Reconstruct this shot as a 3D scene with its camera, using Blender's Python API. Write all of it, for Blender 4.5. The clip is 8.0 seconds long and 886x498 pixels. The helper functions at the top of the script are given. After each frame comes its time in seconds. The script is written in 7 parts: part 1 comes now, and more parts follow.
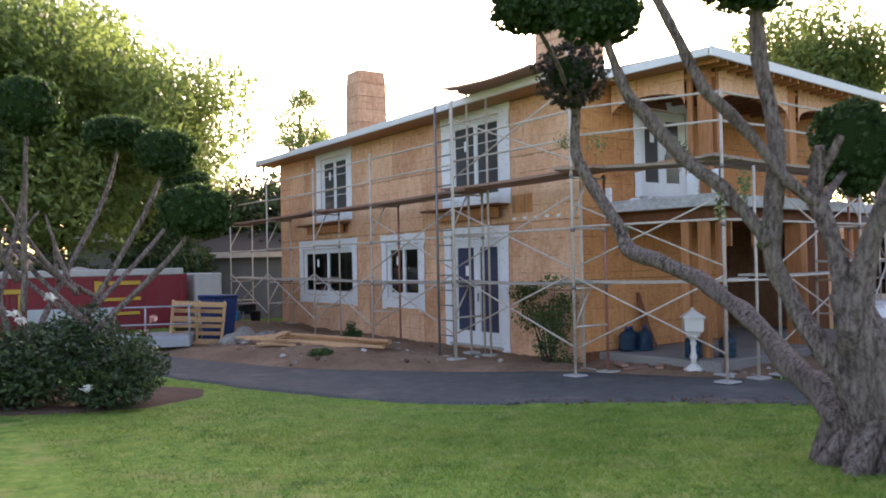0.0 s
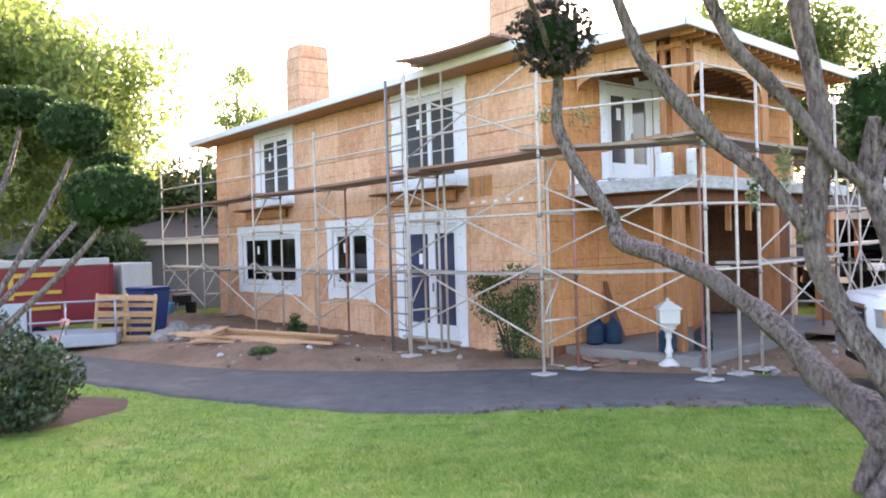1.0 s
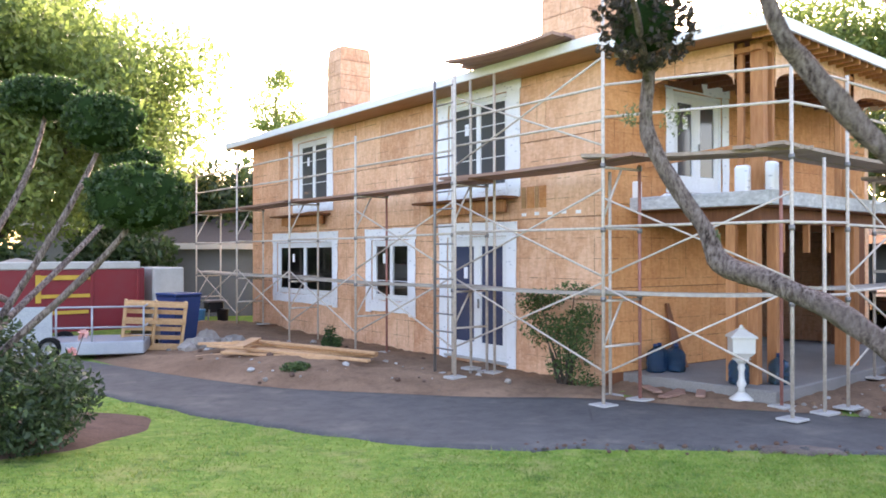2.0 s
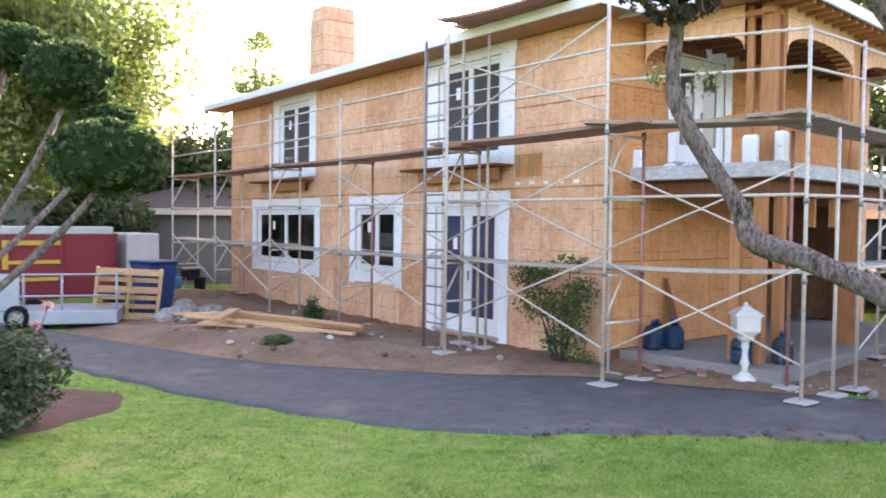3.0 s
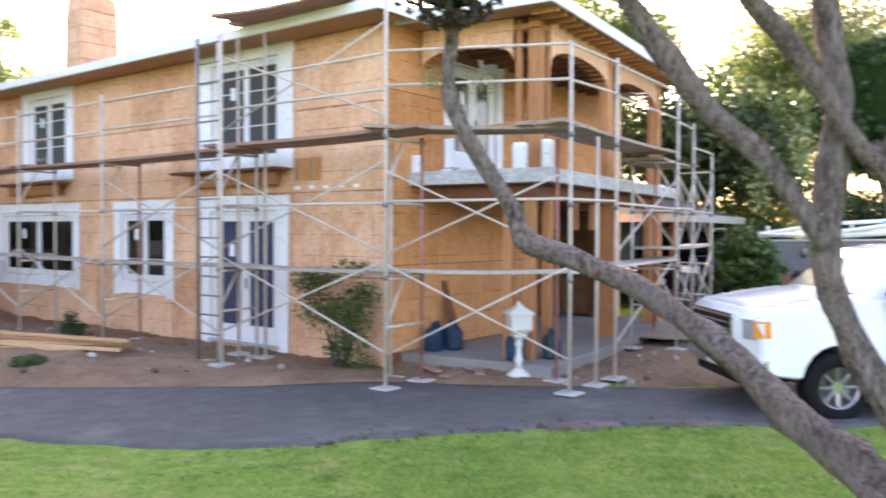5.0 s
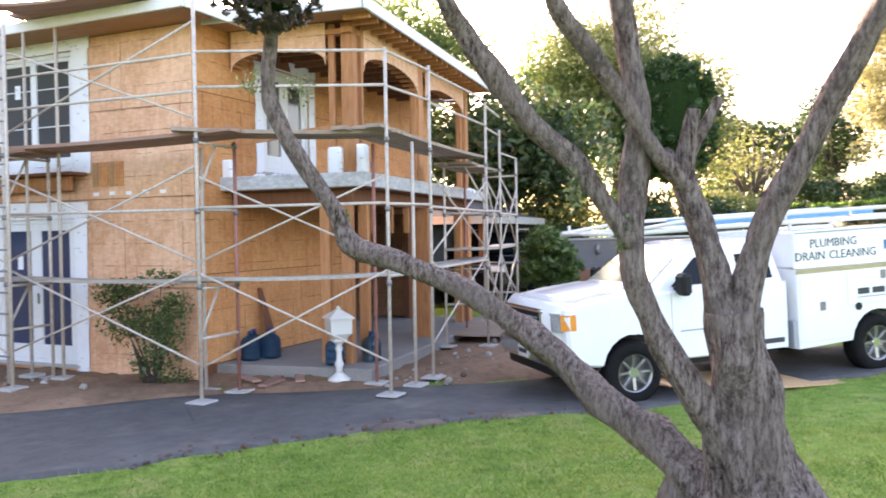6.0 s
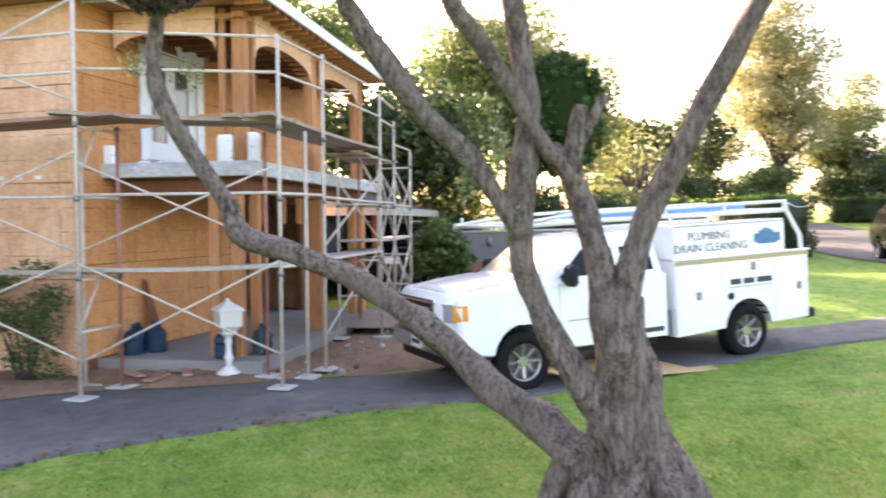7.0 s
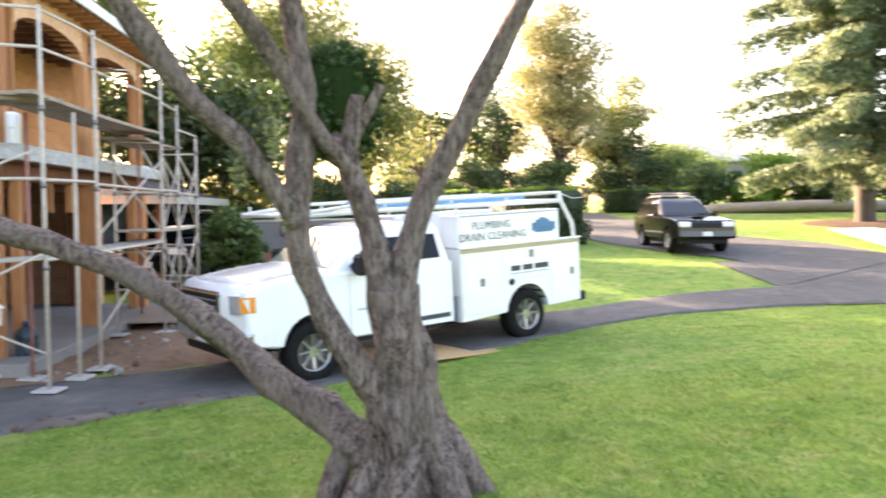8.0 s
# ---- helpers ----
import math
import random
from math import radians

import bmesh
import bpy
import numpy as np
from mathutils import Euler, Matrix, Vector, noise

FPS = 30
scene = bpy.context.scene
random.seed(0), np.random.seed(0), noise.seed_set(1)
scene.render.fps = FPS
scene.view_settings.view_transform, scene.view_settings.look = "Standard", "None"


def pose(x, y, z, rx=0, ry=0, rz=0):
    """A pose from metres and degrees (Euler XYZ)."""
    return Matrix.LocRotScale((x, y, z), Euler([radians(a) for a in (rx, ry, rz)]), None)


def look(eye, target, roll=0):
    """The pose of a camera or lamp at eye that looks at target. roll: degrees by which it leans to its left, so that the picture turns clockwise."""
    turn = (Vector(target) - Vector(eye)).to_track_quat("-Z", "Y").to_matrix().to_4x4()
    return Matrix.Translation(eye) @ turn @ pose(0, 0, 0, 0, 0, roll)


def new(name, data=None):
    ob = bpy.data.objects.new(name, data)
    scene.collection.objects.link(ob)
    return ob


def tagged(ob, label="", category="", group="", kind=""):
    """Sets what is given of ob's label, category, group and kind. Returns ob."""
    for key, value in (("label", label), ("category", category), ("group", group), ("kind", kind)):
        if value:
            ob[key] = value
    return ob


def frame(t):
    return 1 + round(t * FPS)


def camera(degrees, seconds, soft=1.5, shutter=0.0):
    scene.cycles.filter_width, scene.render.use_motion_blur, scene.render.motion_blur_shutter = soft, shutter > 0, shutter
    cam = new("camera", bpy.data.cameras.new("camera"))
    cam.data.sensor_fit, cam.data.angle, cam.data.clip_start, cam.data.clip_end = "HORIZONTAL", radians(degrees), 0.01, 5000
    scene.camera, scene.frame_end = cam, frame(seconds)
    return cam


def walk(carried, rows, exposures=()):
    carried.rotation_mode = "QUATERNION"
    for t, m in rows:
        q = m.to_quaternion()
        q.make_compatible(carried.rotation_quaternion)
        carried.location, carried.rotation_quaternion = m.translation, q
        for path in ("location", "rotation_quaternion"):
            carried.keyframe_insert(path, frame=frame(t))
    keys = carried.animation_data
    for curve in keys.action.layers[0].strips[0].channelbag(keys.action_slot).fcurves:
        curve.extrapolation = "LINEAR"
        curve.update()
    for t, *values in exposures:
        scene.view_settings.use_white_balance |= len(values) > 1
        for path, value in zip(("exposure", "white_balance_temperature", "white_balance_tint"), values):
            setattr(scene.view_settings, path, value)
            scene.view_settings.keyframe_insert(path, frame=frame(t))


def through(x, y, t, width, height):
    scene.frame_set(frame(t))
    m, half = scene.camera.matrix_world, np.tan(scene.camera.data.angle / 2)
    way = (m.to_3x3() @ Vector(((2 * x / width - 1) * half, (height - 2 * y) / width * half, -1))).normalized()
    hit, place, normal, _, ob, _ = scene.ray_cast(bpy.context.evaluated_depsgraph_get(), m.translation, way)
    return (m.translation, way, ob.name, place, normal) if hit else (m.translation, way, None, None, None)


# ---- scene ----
cam = camera(57.6, 8.0, 1.7, 0.5)
PATH = [
    (0, (1.511, -0.766, 1.75), (2.635, 0.888, 1.784), -1.2),
    (0.5, (1.763, -0.197, 1.804), (2.912, 1.44, 1.781), -1.7),
    (1, (2.022, 0.288, 1.86), (3.26, 1.858, 1.845), -1.7),
    (1.2, (2.111, 0.473, 1.872), (3.313, 2.071, 1.922), -1.7),
    (2.3, (2.457, 1.36, 1.907), (3.633, 2.978, 1.909), 0.1),
    (2.5, (2.505, 1.463, 1.903), (3.651, 3.102, 1.914), -1.9),
    (3, (2.58, 1.728, 1.919), (3.798, 3.313, 1.854), 0.7),
    (3.5, (2.619, 1.874, 1.917), (3.924, 3.39, 1.892), 1.5),
    (4, (2.635, 1.881, 1.923), (3.995, 3.347, 1.89), 1.9),
    (4.5, (2.677, 1.852, 1.898), (4.152, 3.203, 1.885), 0.6),
    (5, (2.691, 1.825, 1.897), (4.287, 3.029, 1.852), 0.2),
    (5.2, (2.696, 1.813, 1.896), (4.368, 2.909, 1.847), -0.1),
    (6.3, (2.573, 1.917, 1.905), (4.429, 2.662, 1.868), -0.9),
    (6.5, (2.583, 1.918, 1.901), (4.45, 2.632, 1.861), -0.7),
    (7, (2.583, 1.886, 1.896), (4.504, 2.437, 1.834), -0.5),
    (7.5, (2.581, 1.828, 1.9), (4.554, 2.146, 1.824), -0.4),
    (8, (2.589, 1.78, 1.894), (4.586, 1.84, 1.802), -0.4),
]
walk(cam, [(t, look(eye, target, roll)) for t, eye, target, roll in PATH],
     ((0.0, 2.08, 6850, 27), (0.3, 2.52, 6850, 27), (0.7, 2.96, 6850, 27), (1.2, 3.13, 6900, 28), (5.0, 3.12, 7000, 29), (7.0, 3.08, 7300, 27), (8.0, 3.05, 7550, 24)))

# ---- light ----
SUN_DIR = Vector((0.685, 0.675, 0.276)).normalized()
world = bpy.data.worlds.new("sky")
scene.world = world
world.use_nodes = True
_nt = world.node_tree
_nt.nodes.clear()
_out = _nt.nodes.new("ShaderNodeOutputWorld")
_bg = _nt.nodes.new("ShaderNodeBackground")
_sky = _nt.nodes.new("ShaderNodeTexSky")
_sky.sky_type = "NISHITA"
_sky.sun_disc = False
_sky.sun_elevation = math.asin(SUN_DIR.z)
_sky.sun_rotation = math.atan2(SUN_DIR.x, SUN_DIR.y)
_sky.air_density, _sky.dust_density, _sky.ozone_density = 1.0, 3.0, 1.0
_bg.inputs["Strength"].default_value = 0.15
_nt.links.new(_sky.outputs[0], _bg.inputs[0])
_nt.links.new(_bg.outputs[0], _out.inputs[0])

_sun = bpy.data.lights.new("sun", "SUN")
_sun.energy, _sun.angle, _sun.color = 4.0, radians(0.6), (1.0, 0.86, 0.66)
sun_ob = new("sun", _sun)
sun_ob.matrix_world = look(SUN_DIR * 60, (0, 0, 0))


# ---- mesh building ----
class Geo:
    """Vertices and faces gathered for one mesh."""

    def __init__(self):
        self.v, self.f, self.smooth = [], [], []

    def add(self, verts, faces, smooth=False):
        n = len(self.v)
        self.v += [tuple(p) for p in verts]
        self.f += [tuple(i + n for i in q) for q in faces]
        self.smooth += [smooth] * len(faces)
        return self

    def box(self, c, s, m=None, bevel=0.0):
        """A box of centre c and size s; bevel chamfers its edges; m places it."""
        x, y, z = (k / 2 for k in s)
        b = min(bevel, x * 0.9, y * 0.9, z * 0.9)
        c = Vector(c)
        if b <= 0:
            vs = [Vector((i * x, j * y, k * z)) + c for i in (-1, 1) for j in (-1, 1) for k in (-1, 1)]
            fs = [(0, 1, 3, 2), (4, 6, 7, 5), (0, 4, 5, 1), (2, 3, 7, 6), (0, 2, 6, 4), (1, 5, 7, 3)]
        else:
            vs, idx = [], {}
            for i in (-1, 1):
                for j in (-1, 1):
                    for k in (-1, 1):
                        for ax in range(3):
                            idx[i, j, k, ax] = len(vs)
                            p = [i * (x - b), j * (y - b), k * (z - b)]
                            p[ax] += (i, j, k)[ax] * b
                            vs.append(Vector(p) + c)
            fs = []
            for s1 in (-1, 1):
                fs.append(tuple(idx[s1, j, k, 0] for j, k in ((-1, -1), (1, -1), (1, 1), (-1, 1))[::s1]))
                fs.append(tuple(idx[i, s1, k, 1] for i, k in ((-1, -1), (1, -1), (1, 1), (-1, 1))[::-s1]))
                fs.append(tuple(idx[i, j, s1, 2] for i, j in ((-1, -1), (1, -1), (1, 1), (-1, 1))[::s1]))
            for p in (-1, 1):
                for q in (-1, 1):
                    fs.append((idx[-1, p, q, 1], idx[1, p, q, 1], idx[1, p, q, 2], idx[-1, p, q, 2]))
                    fs.append((idx[p, -1, q, 0], idx[p, 1, q, 0], idx[p, 1, q, 2], idx[p, -1, q, 2]))
                    fs.append((idx[p, q, -1, 0], idx[p, q, 1, 0], idx[p, q, 1, 1], idx[p, q, -1, 1]))
            for i in (-1, 1):
                for j in (-1, 1):
                    for k in (-1, 1):
                        fs.append((idx[i, j, k, 0], idx[i, j, k, 1], idx[i, j, k, 2]))
        if m is not None:
            vs = [m @ p for p in vs]
        return self.add(vs, fs)

    def beam(self, p, q, w, h, bevel=0.0):
        """A bar from p to q; w across, h in height."""
        p, q = Vector(p), Vector(q)
        d = q - p
        m = Matrix.Translation((p + q) / 2) @ d.to_track_quat("X", "Z").to_matrix().to_4x4()
        return self.box((0, 0, 0), (d.length, w, h), m, bevel)

    def tube(self, p, q, r, r2=None, n=8, caps=True):
        return self.path([p, q], [r, r if r2 is None else r2], n, caps)

    def path(self, pts, rad, n=8, caps=True, bumps=0.0, seed=0.0):
        """A round tube along points with radii; bumps makes the outline knotty."""
        pts = [Vector(p) for p in pts]
        vs, fs = [], []
        up = Vector((0, 0, 1))
        prev = None
        for i, p in enumerate(pts):
            d = (pts[min(i + 1, len(pts) - 1)] - pts[max(i - 1, 0)]).normalized()
            if prev is None:
                a = d.cross(up if abs(d.z) < 0.9 else Vector((1, 0, 0))).normalized()
            else:
                a = (prev - d * prev.dot(d)).normalized()
            prev = a
            b = d.cross(a)
            for k in range(n):
                t = 2 * math.pi * k / n
                r = rad[i]
                if bumps:
                    w = (a * math.cos(t) + b * math.sin(t)) * 2.2
                    r *= 1 + bumps * noise.noise(Vector((p.x * 5 + w.x, p.y * 5 + w.y, p.z * 3 + w.z + seed)))
                vs.append(p + (a * math.cos(t) + b * math.sin(t)) * r)
        for i in range(len(pts) - 1):
            for k in range(n):
                fs.append((i * n + k, i * n + (k + 1) % n, (i + 1) * n + (k + 1) % n, (i + 1) * n + k))
        self.add(vs, fs, True)
        if caps:
            m = len(self.v) - len(vs)
            self.f += [tuple(m + k for k in range(n))[::-1], tuple(m + (len(pts) - 1) * n + k for k in range(n))]
            self.smooth += [False, False]
        return self

    def lathe(self, profile, c=(0, 0, 0), n=16, square=False):
        """Rings (radius, height) round a vertical line through c; square gives four flat sides."""
        c = Vector(c)
        k = 4 if square else n
        off = math.pi / 4 if square else 0
        vs = [c + Vector((r * math.cos(off + 2 * math.pi * i / k), r * math.sin(off + 2 * math.pi * i / k), z)) for r, z in profile for i in range(k)]
        fs = [(j * k + i, j * k + (i + 1) % k, (j + 1) * k + (i + 1) % k, (j + 1) * k + i) for j in range(len(profile) - 1) for i in range(k)]
        fs += [tuple(range(k))[::-1], tuple((len(profile) - 1) * k + i for i in range(k))]
        return self.add(vs, fs, not square)

    def prism(self, outline, p, u, v, w, depth):
        """An outline of (a, b) in the plane of u and v at p, thickened along w."""
        p, u, v, w = Vector(p), Vector(u), Vector(v), Vector(w)
        n = len(outline)
        vs = [p + u * a + v * b for a, b in outline] + [p + u * a + v * b + w * depth for a, b in outline]
        fs = [tuple(range(n))[::-1], tuple(range(n, 2 * n))] + [(i, (i + 1) % n, n + (i + 1) % n, n + i) for i in range(n)]
        return self.add(vs, fs)

    def loft(self, rings, closed=True, caps=True, smooth=True):
        """Skins rings of equal count."""
        k = len(rings[0])
        vs = [p for r in rings for p in r]
        fs = []
        for j in range(len(rings) - 1):
            for i in range(k if closed else k - 1):
                fs.append((j * k + i, j * k + (i + 1) % k, (j + 1) * k + (i + 1) % k, (j + 1) * k + i))
        self.add(vs, fs, smooth)
        if caps and closed:
            m = len(self.v) - len(vs)
            self.f += [tuple(m + i for i in range(k))[::-1], tuple(m + (len(rings) - 1) * k + i for i in range(k))]
            self.smooth += [False, False]
        return self

    def mesh(self, name, mat=None):
        me = bpy.data.meshes.new(name)
        me.from_pydata(self.v, [], self.f)
        me.polygons.foreach_set("use_smooth", self.smooth)
        bm = bmesh.new()
        bm.from_mesh(me)
        bmesh.ops.recalc_face_normals(bm, faces=bm.faces)
        bm.to_mesh(me)
        bm.free()
        if mat:
            me.materials.append(mat)
        me.update()
        return me


def thing(name, at=(0, 0, 0), label="", category="", group="", rz=0.0):
    """A top-level empty at its base that parents its parts."""
    ob = new(name)
    ob.empty_display_size = 0.1
    ob.matrix_basis = pose(at[0], at[1], at[2], 0, 0, rz)
    return tagged(ob, label, category, group)


def part(name, geo, mat, parent=None, label=""):
    """Links geometry as one mesh object under a thing or a part; its coordinates are the parent's own."""
    ob = new(name, geo.mesh(name, mat) if isinstance(geo, Geo) else geo)
    if parent is not None:
        ob.parent = parent
    return tagged(ob, label)


def single(name, geo, mat, label="", category="", group="", kind=""):
    """A thing or piece of the setting that is one mesh, in world coordinates."""
    return tagged(part(name, geo, mat), label, category, group, kind)


def smoothstep(a, b, x):
    t = max(0.0, min(1.0, (x - a) / (b - a)))
    return t * t * (3 - 2 * t)


# ---- materials ----
class Mat:
    """A node material put together line by line."""

    def __init__(self, name, rough=0.7, metal=0.0, spec=0.5):
        self.m = bpy.data.materials.new(name)
        self.m.use_nodes = True
        self.t = self.m.node_tree
        self.b = self.t.nodes["Principled BSDF"]
        self.b.inputs["Roughness"].default_value = rough
        self.b.inputs["Metallic"].default_value = metal
        self.b.inputs["Specular IOR Level"].default_value = spec
        self.co = None

    def link(self, a, b):
        self.t.links.new(a, b)

    def coords(self, scale=(1, 1, 1), kind="Object"):
        tc = self.t.nodes.new("ShaderNodeTexCoord")
        mp = self.t.nodes.new("ShaderNodeMapping")
        mp.inputs["Scale"].default_value = scale
        self.link(tc.outputs[kind], mp.inputs["Vector"])
        return mp.outputs[0]

    def noise(self, scale, detail=4, rough=0.6, co=None, stretch=(1, 1, 1)):
        n = self.t.nodes.new("ShaderNodeTexNoise")
        n.inputs["Scale"].default_value = scale
        n.inputs["Detail"].default_value = detail
        n.inputs["Roughness"].default_value = rough
        self.link(co or self.coords(stretch), n.inputs["Vector"])
        return n.outputs["Fac"]

    def voronoi(self, scale, stretch=(1, 1, 1), out="Distance", feature="F1", co=None):
        n = self.t.nodes.new("ShaderNodeTexVoronoi")
        n.feature = feature
        n.inputs["Scale"].default_value = scale
        self.link(co or self.coords(stretch), n.inputs["Vector"])
        return n.outputs[out]

    def ramp(self, fac, stops):
        n = self.t.nodes.new("ShaderNodeValToRGB")
        el = n.color_ramp.elements
        while len(el) < len(stops):
            el.new(0.5)
        for e, (p, c) in zip(el, stops):
            e.position, e.color = p, (*c, 1)
        self.link(fac, n.inputs[0])
        return n.outputs[0]

    def mix(self, fac, a, b, mode="MIX"):
        n = self.t.nodes.new("ShaderNodeMix")
        n.data_type, n.blend_type = "RGBA", mode
        for sock, val in ((n.inputs[0], fac), (n.inputs[6], a), (n.inputs[7], b)):
            if isinstance(val, (int, float)):
                sock.default_value = val
            elif isinstance(val, tuple):
                sock.default_value = (*val, 1)
            else:
                self.link(val, sock)
        return n.outputs[2]

    def rnd(self):
        return self.t.nodes.new("ShaderNodeObjectInfo").outputs["Random"]

    def island(self):
        return self.t.nodes.new("ShaderNodeNewGeometry").outputs["Random Per Island"]

    def color(self, c):
        if isinstance(c, tuple):
            self.b.inputs["Base Color"].default_value = (*c, 1)
        else:
            self.link(c, self.b.inputs["Base Color"])
        return self

    def rough(self, fac, lo, hi):
        n = self.t.nodes.new("ShaderNodeMapRange")
        n.inputs[3].default_value, n.inputs[4].default_value = lo, hi
        self.link(fac, n.inputs[0])
        self.link(n.outputs[0], self.b.inputs["Roughness"])
        return self

    def bump(self, fac, strength=0.3, dist=0.01):
        n = self.t.nodes.new("ShaderNodeBump")
        n.inputs["Strength"].default_value, n.inputs["Distance"].default_value = strength, dist
        self.link(fac, n.inputs["Height"])
        self.link(n.outputs[0], self.b.inputs["Normal"])
        return self


def speckled(name, a, b, scale=8, rough=0.7, metal=0.0, bump=0.2, fine=60, spec=0.5, stretch=(1, 1, 1), vary=0.0):
    """A surface whose colour drifts between a and b at two scales, with a fine relief."""
    k = Mat(name, rough, metal, spec)
    big, small = k.noise(scale, 5, 0.65, stretch=stretch), k.noise(fine, 4, 0.7, stretch=stretch)
    c = k.mix(k.ramp(big, [(0.3, (0, 0, 0)), (0.7, (1, 1, 1))]), a, b)
    c = k.mix(0.35, c, k.ramp(small, [(0.3, tuple(v * 0.6 for v in a)), (0.7, tuple(min(1, v * 1.3) for v in b))]))
    if vary:
        c = k.mix(vary, c, k.ramp(k.rnd(), [(0.0, tuple(v * 0.55 for v in a)), (1.0, tuple(min(1, v * 1.35) for v in b))]))
    k.color(c).bump(small, bump, 0.01).rough(big, max(0.05, rough - 0.12), min(1, rough + 0.12))
    return k.m


def leafy(name, dark, light, through=0.35, rough=0.55):
    """Leaves: each one its own shade, and light shines through them."""
    k = Mat(name, rough)
    c = k.ramp(k.island(), [(0.0, dark), (0.6, tuple((x + y) / 2 for x, y in zip(dark, light))), (1.0, light)])
    k.color(c)
    tr = k.t.nodes.new("ShaderNodeBsdfTranslucent")
    c2 = k.mix(0.5, c, tuple(min(1, v * 1.6) for v in light))
    k.link(c2, tr.inputs["Color"])
    mx = k.t.nodes.new("ShaderNodeMixShader")
    mx.inputs[0].default_value = through
    k.link(k.b.outputs[0], mx.inputs[1])
    k.link(tr.outputs[0], mx.inputs[2])
    k.link(mx.outputs[0], k.t.nodes["Material Output"].inputs["Surface"])
    return k.m


def make_osb(name="osb", board_tint=(1.0, 1.0, 1.0)):
    k = Mat(name, 0.65, 0, 0.3)
    tone = k.ramp(k.voronoi(14, (1, 1, 2.4), "Color"), [(0.22, (0.40, 0.18, 0.085)), (0.5, (0.66, 0.345, 0.185)), (0.76, (0.88, 0.57, 0.37))])
    flakes = k.ramp(k.noise(45, 3, 0.7, stretch=(1, 1, 2)), [(0.30, (0.28, 0.11, 0.05)), (0.48, (0.60, 0.30, 0.15)), (0.70, (0.84, 0.53, 0.32))])
    stain = k.ramp(k.noise(0.7, 5, 0.6), [(0.32, (0.46, 0.20, 0.105)), (0.5, (0.70, 0.365, 0.195)), (0.66, (0.86, 0.54, 0.34))])
    pale = k.ramp(k.voronoi(9, (2.0, 2.0, 0.55), "Color"), [(0.30, (0.46, 0.21, 0.10)), (0.5, (0.68, 0.36, 0.19)), (0.68, (0.90, 0.62, 0.42))])
    c = k.mix(0.42, tone, flakes)
    c = k.mix(0.34, c, pale)
    c = k.mix(0.4, c, stain)
    c = k.mix(0.26, c, k.ramp(k.rnd(), [(0, (0.44, 0.19, 0.09)), (1, (0.90, 0.56, 0.34))]))
    # broken dark lines of staples and lap marks, a foot apart, and fainter ones at the studs
    geo = k.t.nodes.new("ShaderNodeNewGeometry")
    sep = k.t.nodes.new("ShaderNodeSeparateXYZ")
    k.link(geo.outputs["Position"], sep.inputs[0])

    def lines(value, step, width):
        d = k.t.nodes.new("ShaderNodeMath")
        d.operation = "DIVIDE"
        k.link(value, d.inputs[0])
        d.inputs[1].default_value = step
        fr = k.t.nodes.new("ShaderNodeMath")
        fr.operation = "FRACT"
        k.link(d.outputs[0], fr.inputs[0])
        lt = k.t.nodes.new("ShaderNodeMath")
        lt.operation = "LESS_THAN"
        k.link(fr.outputs[0], lt.inputs[0])
        lt.inputs[1].default_value = width / step
        return lt.outputs[0]

    both = k.t.nodes.new("ShaderNodeMath")
    both.operation = "ADD"
    k.link(sep.outputs[0], both.inputs[0])
    k.link(sep.outputs[1], both.inputs[1])
    broken = k.ramp(k.noise(2.2, 4, 0.75, co=geo.outputs["Position"]), [(0.46, (0, 0, 0)), (0.60, (0.85, 0.85, 0.85))])
    broken2 = k.ramp(k.noise(2.3, 3, 0.6, co=geo.outputs["Position"]), [(0.50, (0, 0, 0)), (0.60, (1, 1, 1))])
    c = k.mix(k.mix(1.0, broken, lines(sep.outputs[2], 0.305, 0.012), "MULTIPLY"), c, (0.20, 0.095, 0.045))
    c = k.mix(k.mix(1.0, broken2, lines(both.outputs[0], 0.406, 0.010), "MULTIPLY"), c, (0.26, 0.13, 0.06))
    c = k.mix(1.0, c, board_tint, "MULTIPLY")
    k.color(c).bump(k.noise(60, 3), 0.25, 0.004)
    return k.m


def make_grass():
    k = Mat("grass_blades", 0.6, 0, 0.25)
    patch = k.noise(0.9, 6, 0.72, co=k.coords(kind="Object"))
    c = k.mix(k.ramp(patch, [(0.38, (0, 0, 0)), (0.62, (1, 1, 1))]), (0.090, 0.205, 0.022), (0.32, 0.37, 0.08))
    c = k.mix(0.45, c, k.ramp(k.island(), [(0, (0.112, 0.235, 0.030)), (0.6, (0.215, 0.325, 0.055)), (0.88, (0.52, 0.48, 0.17)), (1, (0.60, 0.52, 0.26))]))
    c = k.mix(k.ramp(k.noise(4.5, 6, 0.8), [(0.55, (0, 0, 0)), (0.66, (0.75, 0.75, 0.75))]), c, (0.50, 0.47, 0.22))
    c = k.mix(k.ramp(k.noise(3.1, 6, 0.78), [(0.36, (0.75, 0.75, 0.75)), (0.47, (0, 0, 0))]), c, (0.040, 0.125, 0.014))
    k.color(c)
    tr = k.t.nodes.new("ShaderNodeBsdfTranslucent")
    k.link(c, tr.inputs["Color"])
    mx = k.t.nodes.new("ShaderNodeMixShader")
    mx.inputs[0].default_value = 0.45
    k.link(k.b.outputs[0], mx.inputs[1])
    k.link(tr.outputs[0], mx.inputs[2])
    k.link(mx.outputs[0], k.t.nodes["Material Output"].inputs["Surface"])
    return k.m


